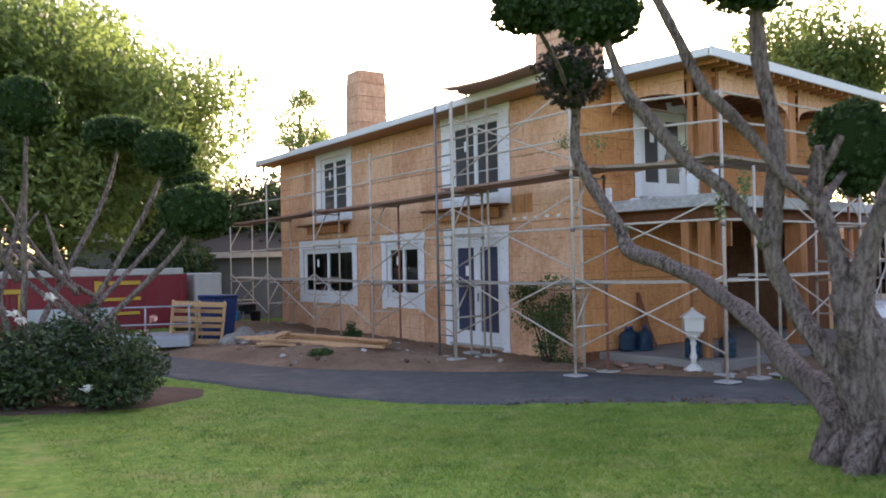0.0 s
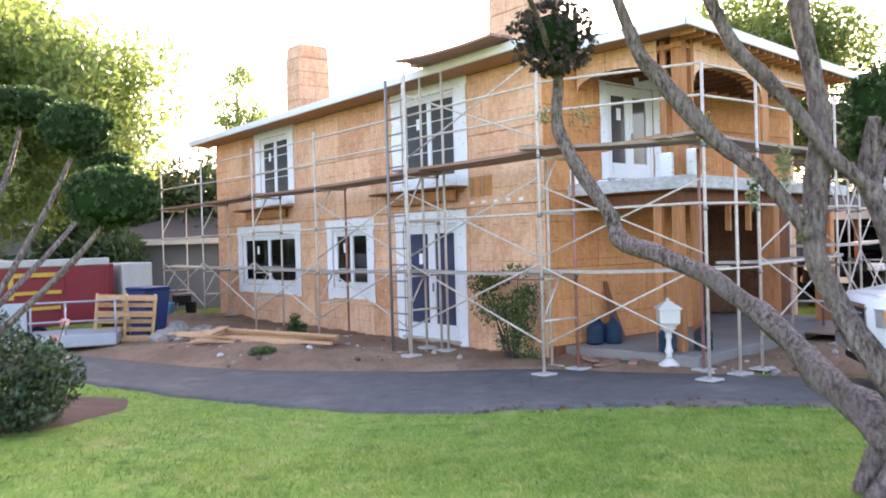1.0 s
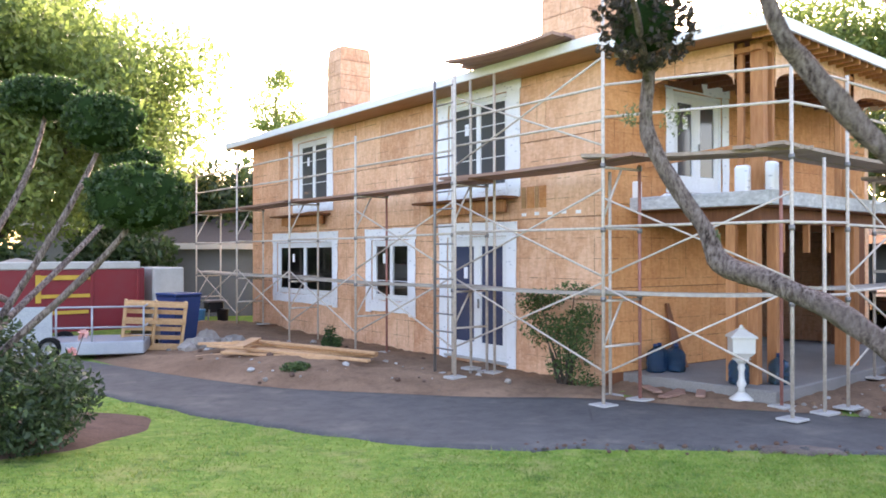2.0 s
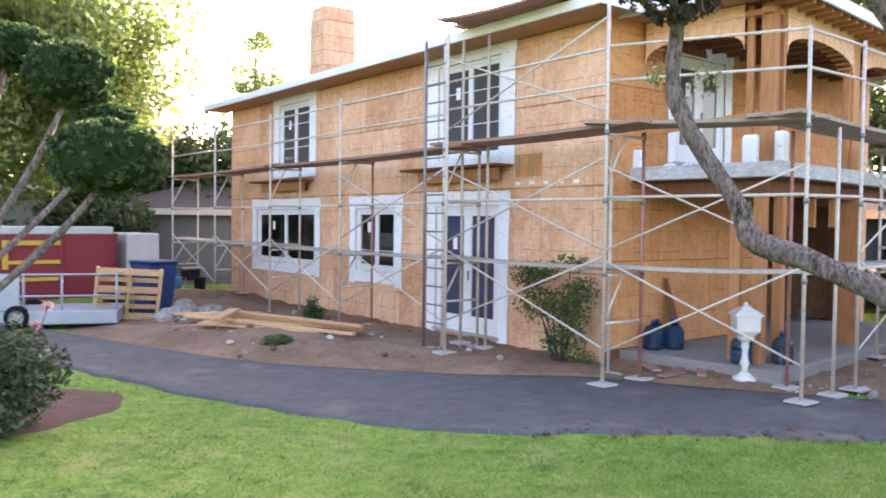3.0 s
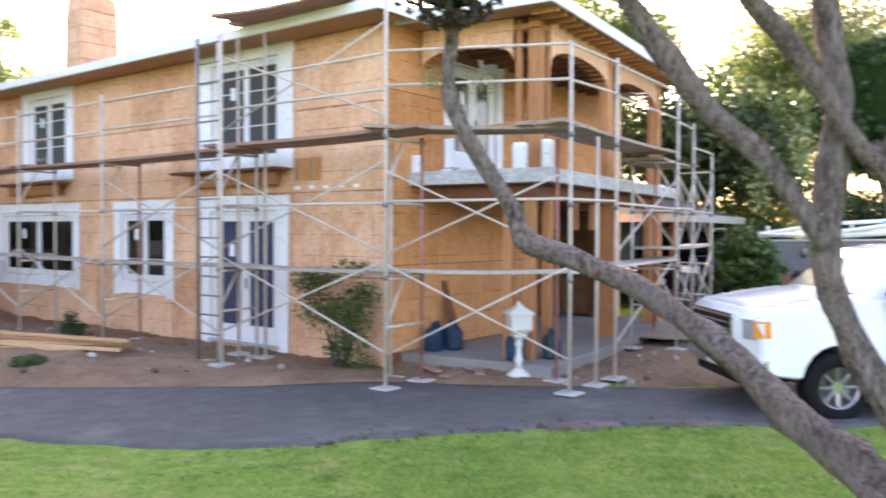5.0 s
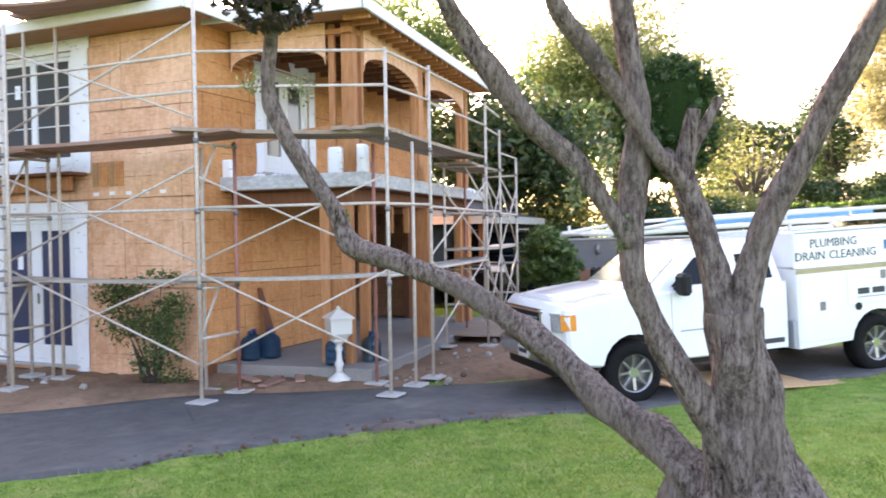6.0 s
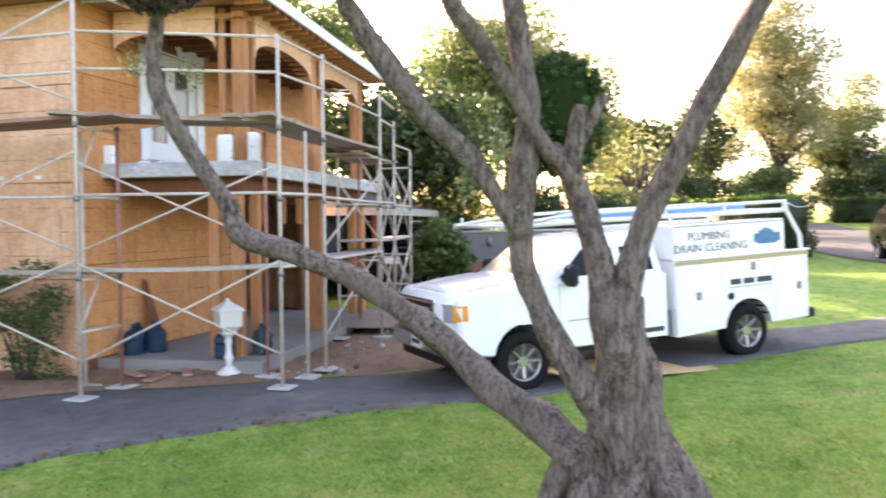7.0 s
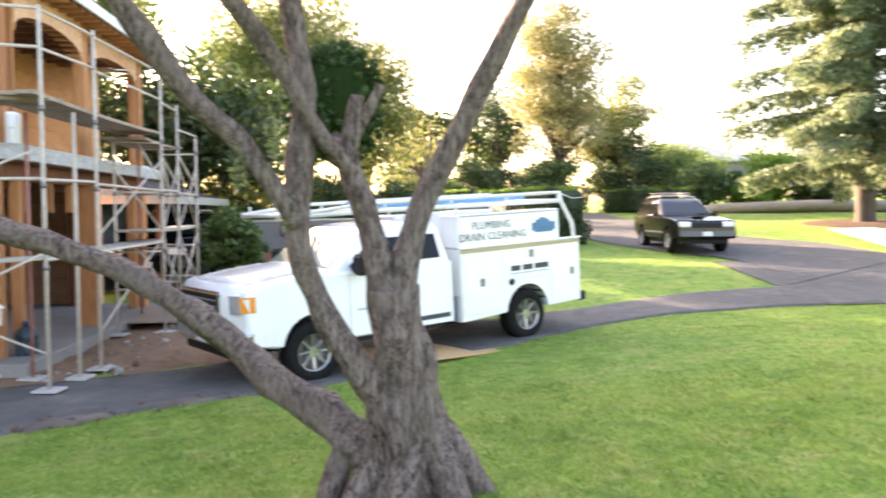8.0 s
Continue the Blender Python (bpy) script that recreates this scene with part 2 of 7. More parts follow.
def make_lawn():
    k = Mat("lawn", 0.85, 0, 0.2)
    patch = k.noise(0.7, 6, 0.7)
    fine = k.noise(22, 6, 0.75)
    dry = k.noise(1.6, 5, 0.7)
    c = k.mix(k.ramp(patch, [(0.38, (0, 0, 0)), (0.62, (1, 1, 1))]), (0.080, 0.170, 0.020), (0.26, 0.32, 0.060))
    clump = k.noise(6, 5, 0.75)
    c = k.mix(0.55, c, k.ramp(clump, [(0.38, (0.040, 0.105, 0.014)), (0.51, (0.14, 0.27, 0.032)), (0.62, (0.40, 0.41, 0.11))]))
    c = k.mix(k.ramp(dry, [(0.53, (0, 0, 0)), (0.64, (0.8, 0.8, 0.8))]), c, (0.36, 0.30, 0.12))
    c = k.mix(0.4, c, k.ramp(fine, [(0.32, (0.045, 0.12, 0.014)), (0.68, (0.24, 0.38, 0.060))]))
    # small dry flecks and thin spots
    c = k.mix(k.ramp(k.noise(9, 6, 0.8, stretch=(1, 1.6, 1)), [(0.58, (0, 0, 0)), (0.70, (0.75, 0.75, 0.75))]), c, (0.40, 0.35, 0.17))
    c = k.mix(k.ramp(k.noise(2.8, 6, 0.75), [(0.34, (0.7, 0.7, 0.7)), (0.46, (0, 0, 0))]), c, (0.030, 0.085, 0.012))
    k.color(c).bump(fine, 0.6, 0.03)
    return k.m


def make_asphalt():
    k = Mat("asphalt", 0.85, 0, 0.3)
    big, fine, mid = k.noise(0.45, 5, 0.65), k.noise(90, 3, 0.7), k.noise(3.5, 6, 0.75)
    c = k.mix(k.ramp(big, [(0.35, (0, 0, 0)), (0.65, (1, 1, 1))]), (0.066, 0.063, 0.062), (0.118, 0.112, 0.106))
    c = k.mix(0.35, c, k.ramp(fine, [(0.3, (0.03, 0.03, 0.032)), (0.75, (0.15, 0.145, 0.14))]))
    c = k.mix(0.4, c, k.ramp(mid, [(0.36, (0.045, 0.043, 0.042)), (0.64, (0.135, 0.126, 0.118))]))
    # dusty drifts and a few short wandering cracks
    c = k.mix(k.ramp(k.noise(1.1, 6, 0.7), [(0.54, (0, 0, 0)), (0.72, (0.55, 0.55, 0.55))]), c, (0.20, 0.175, 0.15))
    warp = k.mix(0.30, k.coords(), k.t.nodes.new("ShaderNodeTexNoise").outputs["Color"])
    crack = k.ramp(k.voronoi(0.55, feature="DISTANCE_TO_EDGE", co=warp), [(0.0, (1, 1, 1)), (0.008, (0, 0, 0))])
    some = k.ramp(k.noise(0.8, 3, 0.5), [(0.52, (0, 0, 0)), (0.60, (0.6, 0.6, 0.6))])
    c = k.mix(k.mix(1.0, crack, some, "MULTIPLY"), c, (0.03, 0.028, 0.027))
    k.color(c).bump(fine, 0.4, 0.008).rough(big, 0.75, 0.95)
    return k.m


def make_dirt(name, a, b, c3):
    k = Mat(name, 0.95, 0, 0.15)
    big, mid, fine = k.noise(0.6, 5, 0.65), k.noise(5, 6, 0.7), k.noise(40, 4, 0.7)
    c = k.mix(k.ramp(big, [(0.35, (0, 0, 0)), (0.65, (1, 1, 1))]), a, b)
    c = k.mix(k.ramp(mid, [(0.5, (0, 0, 0)), (0.68, (0.7, 0.7, 0.7))]), c, c3)
    c = k.mix(0.35, c, k.ramp(fine, [(0.3, tuple(v * 0.5 for v in a)), (0.7, tuple(v * 1.4 for v in b))]))
    k.color(c).bump(mid, 0.6, 0.04)
    return k.m


def make_bark():
    k = Mat("bark", 0.95, 0, 0.12)
    fis = k.noise(24, 8, 0.78, stretch=(1.7, 1.7, 0.45))
    flake = k.noise(60, 5, 0.7, stretch=(1.2, 1.2, 0.6))
    knot = k.noise(6, 5, 0.7)
    big = k.noise(1.4, 4, 0.6)
    c = k.ramp(fis, [(0.37, (0.024, 0.016, 0.015)), (0.46, (0.21, 0.152, 0.135)), (0.60, (0.52, 0.42, 0.375))])
    c = k.mix(k.ramp(knot, [(0.34, (0.7, 0.7, 0.7)), (0.46, (0, 0, 0))]), c, (0.065, 0.047, 0.043))
    c = k.mix(k.ramp(flake, [(0.56, (0, 0, 0)), (0.70, (0.75, 0.75, 0.75))]), c, (0.42, 0.36, 0.32))
    c = k.mix(k.ramp(big, [(0.44, (0, 0, 0)), (0.62, (0.5, 0.5, 0.5))]), c, (0.36, 0.285, 0.25))
    c = k.mix(k.ramp(k.noise(4, 5, 0.7), [(0.62, (0, 0, 0)), (0.75, (0.35, 0.35, 0.35))]), c, (0.14, 0.17, 0.06))
    k.color(c).bump(fis, 1.0, 0.07)
    return k.m


def make_paint(name, c, rough=0.25, dirt=0.25, coat=0.6):
    k = Mat(name, rough, 0, 0.5)
    n = k.noise(1.5, 5, 0.7)
    k.color(k.mix(k.ramp(n, [(0.45, (0, 0, 0)), (0.8, (dirt, dirt, dirt))]), c, tuple(v * 0.6 + 0.04 for v in c)))
    k.b.inputs["Coat Weight"].default_value = coat
    k.b.inputs["Coat Roughness"].default_value = 0.08
    return k.m


def make_glass(name, tint=(0.85, 0.9, 0.92)):
    k = Mat(name, 0.02, 0, 0.5)
    k.color(tint)
    k.b.inputs["Transmission Weight"].default_value = 1.0
    k.b.inputs["IOR"].default_value = 1.45
    return k.m


def make_wood(name, a, b, rough=0.7, vary=0.25, axis=(1, 1, 0.12)):
    k = Mat(name, rough, 0, 0.3)
    g = k.noise(22, 5, 0.65, stretch=axis)
    c = k.ramp(g, [(0.3, a), (0.7, b)])
    c = k.mix(k.ramp(k.noise(1.2, 4), [(0.4, (0, 0, 0)), (0.8, (0.4, 0.4, 0.4))]), c, tuple(v * 0.6 for v in a))
    c = k.mix(vary, c, k.ramp(k.rnd(), [(0, tuple(v * 0.7 for v in a)), (1, tuple(min(1, v * 1.2) for v in b))]))
    k.color(c).bump(g, 0.3, 0.006)
    return k.m


def make_wrap():
    k = Mat("flashing_wrap", 0.45, 0, 0.4)
    n = k.noise(3.5, 4, 0.6)
    print_marks = k.ramp(k.voronoi(6, (1, 1, 2.6)), [(0.14, (0.25, 0.28, 0.36)), (0.24, (0.86, 0.87, 0.9))])
    c = k.mix(0.45, (0.84, 0.85, 0.88), print_marks)
    c = k.mix(k.ramp(n, [(0.5, (0, 0, 0)), (0.8, (0.35, 0.35, 0.35))]), c, (0.62, 0.62, 0.63))
    k.color(c).bump(k.noise(11, 4), 0.5, 0.02)
    return k.m


OSB = make_osb("osb", (1.05, 1.07, 1.14))
# second strand board: more orange, and darkened to hold the porch's shade
OSB_DARKENED = make_osb("darkened_osb", (0.86, 0.68, 0.46))
LAWN, GRASS = make_lawn(), make_grass()
ASPHALT = make_asphalt()
DIRT = make_dirt("dirt", (0.15, 0.088, 0.055), (0.31, 0.20, 0.13), (0.070, 0.041, 0.028))
SAND = make_dirt("sandy_yard", (0.30, 0.24, 0.17), (0.40, 0.32, 0.23), (0.22, 0.17, 0.12))
MULCH = make_dirt("mulch", (0.10, 0.06, 0.045), (0.16, 0.10, 0.075), (0.05, 0.035, 0.03))
BARK = make_bark()
BARK_FAR = speckled("bark_far", (0.04, 0.03, 0.024), (0.10, 0.075, 0.058), 3, 0.9)
CONCRETE = speckled("concrete", (0.36, 0.35, 0.33), (0.48, 0.46, 0.43), 1.5, 0.85, fine=50)
SLAB = speckled("dusty_slab", (0.17, 0.16, 0.15), (0.30, 0.28, 0.26), 1.2, 0.9, fine=45)
WRAP = make_wrap()
WRAP_GREY = speckled("grey_membrane", (0.30, 0.31, 0.33), (0.66, 0.67, 0.70), 4, 0.6, bump=0.3, fine=14, stretch=(1, 1, 2))
DULL_WHITE = speckled("scuffed_off_white", (0.34, 0.32, 0.28), (0.46, 0.44, 0.40), 3, 0.7)
# blue protective film; the panes' sky reflection is put into the colour too
FILM_GLASS = make_paint("film_covered_glass", (0.045, 0.06, 0.115), 0.12, 0.3, 0.5)
# grey base paints the pale sky's reflection on the upper panes
SKY_GREY_GLASS = make_paint("sky_grey_glass", (0.085, 0.085, 0.09), 0.1, 0.5, 0.6)
VINYL = speckled("white_vinyl", (0.76, 0.77, 0.78), (0.84, 0.85, 0.86), 2, 0.4, bump=0.03)
GLASS = make_glass("window_glass")
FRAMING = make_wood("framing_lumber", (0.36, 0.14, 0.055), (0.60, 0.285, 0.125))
FRAMING_DARK = make_wood("dark_framing", (0.14, 0.052, 0.026), (0.26, 0.105, 0.05))
LUMBER = make_wood("stacked_lumber", (0.44, 0.24, 0.12), (0.62, 0.38, 0.21), axis=(0.12, 1, 1))
PALE_WOOD = make_wood("pallet_wood", (0.46, 0.26, 0.12), (0.66, 0.43, 0.23))
PLANK = make_wood("scaffold_plank", (0.25, 0.135, 0.098), (0.42, 0.26, 0.20), axis=(1, 0.12, 1))
PLANK_GREY = make_wood("weathered_plank", (0.30, 0.26, 0.22), (0.50, 0.45, 0.39), axis=(1, 0.12, 1))
PLANK_TAN = make_wood("trodden_plank", (0.22, 0.155, 0.115), (0.40, 0.31, 0.245), axis=(1, 0.12, 1))
STEEL = speckled("galvanised_steel", (0.40, 0.335, 0.28), (0.62, 0.545, 0.47), 9, 0.65, 0.05, 0.15, fine=35)
STEEL_RED = speckled("rusty_red_steel", (0.30, 0.10, 0.08), (0.42, 0.20, 0.16), 8, 0.6, 0.2, 0.15)
STEEL_DARK = speckled("dark_steel", (0.16, 0.15, 0.15), (0.28, 0.26, 0.25), 6, 0.5, 0.5, 0.1)
FASCIA = speckled("primed_fascia", (0.74, 0.74, 0.74), (0.83, 0.83, 0.83), 2, 0.6, bump=0.05)
ROOFING = speckled("roof_paper", (0.14, 0.14, 0.15), (0.24, 0.24, 0.25), 3, 0.9)
SOFFIT = make_wood("soffit_boards", (0.34, 0.17, 0.075), (0.48, 0.27, 0.13), axis=(1, 0.12, 1))
# dark brown that puts the unlit rooms' shade into their surfaces
DARK_ROOM = speckled("unlit_interior", (0.10, 0.075, 0.055), (0.16, 0.12, 0.09), 2, 0.9)
WHITE_PAINT = make_paint("white_truck_paint", (0.80, 0.80, 0.80))
BLACK_PAINT = make_paint("black_car_paint", (0.002, 0.002, 0.0025), 0.16, 0.0, 0.12)
RED_PAINT = make_paint("red_trailer_paint", (0.19, 0.010, 0.014), 0.6, 0.4, 0.0)
WHITE_METAL = make_paint("white_enamel", (0.66, 0.65, 0.61), 0.4, 0.35, 0.2)
RUBBER = speckled("tyre_rubber", (0.006, 0.006, 0.006), (0.014, 0.0135, 0.013), 10, 0.9, spec=0.15)
BLACK_PLASTIC = speckled("black_plastic", (0.008, 0.008, 0.009), (0.018, 0.018, 0.018), 5, 0.6, bump=0.05, spec=0.25)
CHROME = speckled("chrome", (0.68, 0.68, 0.68), (0.80, 0.80, 0.80), 4, 0.18, 0.95, 0.03)
ALLOY = speckled("alloy_rim", (0.24, 0.235, 0.225), (0.42, 0.41, 0.39), 6, 0.32, 0.85, 0.05)
AMBER = speckled("amber_lens", (0.75, 0.22, 0.03), (0.88, 0.32, 0.05), 20, 0.2, bump=0.1)
LAMP_LENS = speckled("headlamp_lens", (0.30, 0.31, 0.32), (0.62, 0.63, 0.64), 18, 0.12, 0.4, 0.1)
CAR_GLASS = make_paint("tinted_car_glass", (0.003, 0.004, 0.005), 0.08, 0.0, 0.0)
CAR_GLASS.node_tree.nodes["Principled BSDF"].inputs["Specular IOR Level"].default_value = 0.2
GOLD = speckled("gold_stripe", (0.34, 0.27, 0.13), (0.44, 0.36, 0.2), 5, 0.5, bump=0.03)
INK = speckled("dark_lettering", (0.02, 0.024, 0.03), (0.04, 0.045, 0.055), 9, 0.5, bump=0.02)
LOGO_BLUE = speckled("blue_print", (0.03, 0.12, 0.24), (0.07, 0.20, 0.34), 9, 0.5, bump=0.02)
BLUE_PLASTIC = speckled("blue_plastic", (0.010, 0.030, 0.105), (0.016, 0.042, 0.14), 3, 0.5, bump=0.05)
LADDER_BLUE = speckled("blue_fibreglass", (0.06, 0.26, 0.48), (0.10, 0.34, 0.58), 4, 0.5, bump=0.05)
GREY_METAL = speckled("grey_sheet_metal", (0.26, 0.28, 0.31), (0.38, 0.40, 0.43), 2.5, 0.5, 0.3, 0.08)
YELLOW = speckled("faded_yellow_paint", (0.42, 0.25, 0.02), (0.55, 0.34, 0.04), 4, 0.6, bump=0.05)
STUCCO = speckled("pale_stucco", (0.15, 0.145, 0.14), (0.21, 0.20, 0.195), 1.5, 0.9, fine=40)
TAN_STUCCO = speckled("tan_stucco", (0.20, 0.165, 0.125), (0.28, 0.235, 0.185), 1.5, 0.9, fine=40)
GREY_STUCCO = speckled("blue_grey_stucco", (0.085, 0.095, 0.105), (0.13, 0.14, 0.15), 1.5, 0.9, fine=40)
RAGGED = make_dirt("ragged_asphalt", (0.085, 0.066, 0.055), (0.19, 0.15, 0.125), (0.045, 0.040, 0.040))
SHINGLE = speckled("brown_shingles", (0.045, 0.038, 0.036), (0.085, 0.072, 0.068), 6, 0.9, fine=25)
STONE = speckled("field_stone", (0.17, 0.15, 0.125), (0.34, 0.30, 0.26), 5, 0.9, vary=0.3)
BRICK_RED = speckled("red_brick", (0.30, 0.13, 0.085), (0.42, 0.20, 0.13), 8, 0.9, vary=0.3)
TOPIARY = leafy("clipped_leaves", (0.012, 0.030, 0.010), (0.065, 0.125, 0.032), 0.32)
SHRUB = leafy("shrub_leaves", (0.022, 0.05, 0.014), (0.13, 0.20, 0.06), 0.3)
TREE_GREEN = leafy("tree_leaves", (0.055, 0.095, 0.022), (0.20, 0.27, 0.075), 0.45)
TREE_DARK = leafy("dark_tree_leaves", (0.015, 0.032, 0.010), (0.06, 0.10, 0.03), 0.3)
TREE_AUTUMN = leafy("autumn_leaves", (0.15, 0.145, 0.06), (0.36, 0.33, 0.15), 0.3)
TREE_GOLD = leafy("yellowing_leaves", (0.075, 0.105, 0.030), (0.26, 0.265, 0.09), 0.34)
NEEDLES = leafy("conifer_needles", (0.050, 0.080, 0.040), (0.23, 0.28, 0.15), 0.35)
HEDGE_LIGHT = leafy("hedge_leaves", (0.05, 0.12, 0.015), (0.20, 0.32, 0.05), 0.45)
ROSE = leafy("rose_leaves", (0.012, 0.028, 0.010), (0.075, 0.115, 0.040), 0.25)
PETAL_WHITE = leafy("white_petals", (0.70, 0.66, 0.62), (0.85, 0.82, 0.78), 0.3)
PETAL_PINK = leafy("pink_petals", (0.60, 0.24, 0.24), (0.80, 0.50, 0.48), 0.3)


def make_bottle():
    k = Mat("water_bottle_plastic", 0.08, 0, 0.5)
    k.color((0.07, 0.20, 0.36))
    k.b.inputs["Transmission Weight"].default_value = 0.85
    k.b.inputs["IOR"].default_value = 1.3
    return k.m


BOTTLE = make_bottle()


# ---- ground ----
NEAR_EDGE = [(1.0, 26.0), (3.6, 17.0), (5.2, 12.0), (5.75, 10.06), (6.33, 8.8), (6.9, 7.7), (7.4, 7.15), (8.44, 6.42), (9.1, 5.86), (10.43, 4.7), (11.2, 3.85), (13.02, 1.93), (14.4, 0.5), (15.7, -1.0), (16.35, -2.8), (16.6, -5.4), (16.9, -10.0), (18.0, -24.0)]
FAR_EDGE = [(3.5, 27.0), (5.2, 18.0), (6.23, 14.4), (6.76, 12.75), (7.2, 11.7), (8.05, 10.6), (9.0, 9.5), (10.16, 8.5), (10.8, 7.3), (11.9, 6.0), (13.2, 4.9), (15.2, 2.6), (16.84, -0.3), (18.1, -2.27), (18.8, -4.6)]
STREET_NEAR = [(18.8, -4.6), (20.5, -5.1), (23.5, -4.95), (26.3, -3.6), (31.0, -2.3), (46.0, -0.5), (70.0, 0.0)]
STREET_FAR = [(22.0, -24.0), (22.2, -12.0), (22.8, -9.2), (24.5, -8.9), (27.0, -8.6), (30.7, -7.06), (46.0, -5.2), (70.0, -5.0)]


def resample(line, n):
    """n points at even steps along a smoothed polyline."""
    p = [Vector((x, y)) for x, y in line]
    fine = []
    for i in range(len(p) - 1):
        a, b, c, d = p[max(i - 1, 0)], p[i], p[i + 1], p[min(i + 2, len(p) - 1)]
        for k in range(12):
            t = k / 12
            fine.append(0.5 * (2 * b + (c - a) * t + (2 * a - 5 * b + 4 * c - d) * t * t + (3 * b - a - 3 * c + d) * t ** 3))
    fine.append(p[-1])
    run = [0.0]
    for a, b in zip(fine, fine[1:]):
        run.append(run[-1] + (b - a).length)
    out, j = [], 0
    for i in range(n):
        s = run[-1] * i / (n - 1)
        while j < len(run) - 2 and run[j + 1] < s:
            j += 1
        f = (s - run[j]) / max(1e-6, run[j + 1] - run[j])
        out.append(fine[j].lerp(fine[j + 1], f))
    return out


EDGE = np.array([tuple(q) for q in resample(NEAR_EDGE, 160)])


def lawn_side(x, y):
    """Distance from the driveway's edge, positive on the lawn."""
    d = EDGE - (x, y)
    i = int(np.argmin((d * d).sum(1)))
    i = min(max(i, 1), len(EDGE) - 2)
    t = EDGE[i + 1] - EDGE[i - 1]
    side = t[0] * (y - EDGE[i][1]) - t[1] * (x - EDGE[i][0])
    r = math.sqrt(float((d[i] * d[i]).sum()))
    return r if side < 0 else -r


def height(x, y):
    """The lie of the land: level by the house, climbing to the street, the lawn a little raised."""
    u = (x - 14.5) * 0.9 - (y - 1) * 0.45
    z = 0.057 * (math.log1p(math.exp(u / 1.5)) * 1.5 if u < 30 else 30 + 0.25 * (u - 30))
    z -= 0.15 * math.exp(-((x - 12.6) / 1.6) ** 2 - ((y - 4.2) / 1.8) ** 2)
    return z + 0.34 * smoothstep(0.0, 5.5, lawn_side(x, y))


def sheet(name, fn, us, vs, mat, label, z=0.0, kind="structure"):
    """A sheet of ground through fn(u, v) -> (x, y)."""
    g = Geo()
    pts = []
    for u in us:
        for v in vs:
            x, y, dz = fn(u, v)
            pts.append((x, y, height(x, y) + z + dz))
    n = len(vs)
    fs = [(i * n + j, i * n + j + 1, (i + 1) * n + j + 1, (i + 1) * n + j) for i in range(len(us) - 1) for j in range(n - 1)]
    g.add(pts, fs, True)
    return single(name, g, mat, label, "ground", kind=kind)


def spread(near, far, reach, n1, n2):
    """Grid lines, dense round the middle and running out to the horizon."""
    a = list(np.linspace(near, far, n1))
    k = [(2.2 ** i) for i in range(1, n2 + 1)]
    m = k[-1]
    return [near - reach * v / m for v in reversed(k)] + a + [far + reach * v / m for v in k]


XS, YS = spread(-6, 36, 1500, 106, 9), spread(-22, 30, 1500, 118, 9)
sheet("ground", lambda u, v: (u, v, 0.012 * noise.noise(Vector((u * 1.3, v * 1.3, 0)))), XS, YS, LAWN, "green lawn with drier yellowish patches")

_near, _far = resample(NEAR_EDGE[1:16], 150), resample(FAR_EDGE[1:], 150)


def drive_at(i, v):
    a, b = _near[i], _far[i]
    a = a + (a - b).normalized() * (0.10 * noise.noise(Vector((a.x * 1.7, a.y * 1.7, 3))) + 0.05 * noise.noise(Vector((a.x * 6, a.y * 6, 5))))
    p = a.lerp(b, v)
    return p.x, p.y, 0.006 * noise.noise(Vector((p.x * 0.8, p.y * 0.8, 9))) - (0.06 if v in (0, 1) else 0)


sheet("driveway", drive_at, range(150), [0, 0.015] + [i / 12 for i in range(1, 12)] + [0.985, 1], ASPHALT, "worn dark grey asphalt driveway with ragged edges", 0.028)

_sn, _sf = resample(STREET_NEAR, 70), resample(STREET_FAR[2:], 70)
sheet("street", lambda i, v: (*_sn[i].lerp(_sf[i], v), 0), range(70), [i / 8 for i in range(9)], ASPHALT, "pale worn asphalt street", 0.034)
sheet("street_mouth", lambda i, v: (16.5 + v * 6.5, -4.4 - i * 0.8, 0), range(26), [i / 8 for i in range(9)], ASPHALT, "asphalt where the driveway meets the street", 0.022)

# bare earth between drive and house, with a low mound by the lumber
_dn = resample([(5.6, 18.6), (6.1, 14.7), (6.6, 12.8), (7.1, 11.7), (8.0, 10.5), (9.0, 9.4), (10.1, 8.4), (10.75, 7.3), (11.8, 6.1), (13.1, 5.0), (15.2, 2.7)], 180)
_df = resample([(10.0, 24.0), (11.3, 21.0), (11.4, 17.0), (11.4, 14.0), (11.4, 11.5), (11.4, 9.6), (11.9, 9.2), (13.0, 9.0), (16.0, 8.6), (19.4, 7.6), (19.4, 5.2)], 180)


def earth_at(i, v):
    p = _dn[i].lerp(_df[i], v)
    bump = 0.16 * math.exp(-((p.x - 8.2) ** 2 + (p.y - 13.6) ** 2 * 0.25) / 1.6) + 0.22 * math.exp(-((p.x - 9.6) ** 2 + (p.y - 20.6) ** 2) / 1.5)
    rough = 0.06 * noise.noise(Vector((p.x * 1.6, p.y * 1.6, 0))) + 0.04 * noise.noise(Vector((p.x * 6, p.y * 6, 0)))
    k = smoothstep(0, 0.15, v)
    return p.x, p.y, (bump + rough + 0.02) * k - 0.02 * (1 - k)


sheet("bare_earth", earth_at, range(180), [i / 40 for i in range(41)], DIRT, "bare brown earth strewn with rubble along the house", 0.02)


def earth_z(x, y):
    """The top of the bare earth near the house."""
    bump = 0.16 * math.exp(-((x - 8.2) ** 2 + (y - 13.6) ** 2 * 0.25) / 1.6) + 0.22 * math.exp(-((x - 9.6) ** 2 + (y - 20.6) ** 2) / 1.5)
    return height(x, y) + bump + 0.04


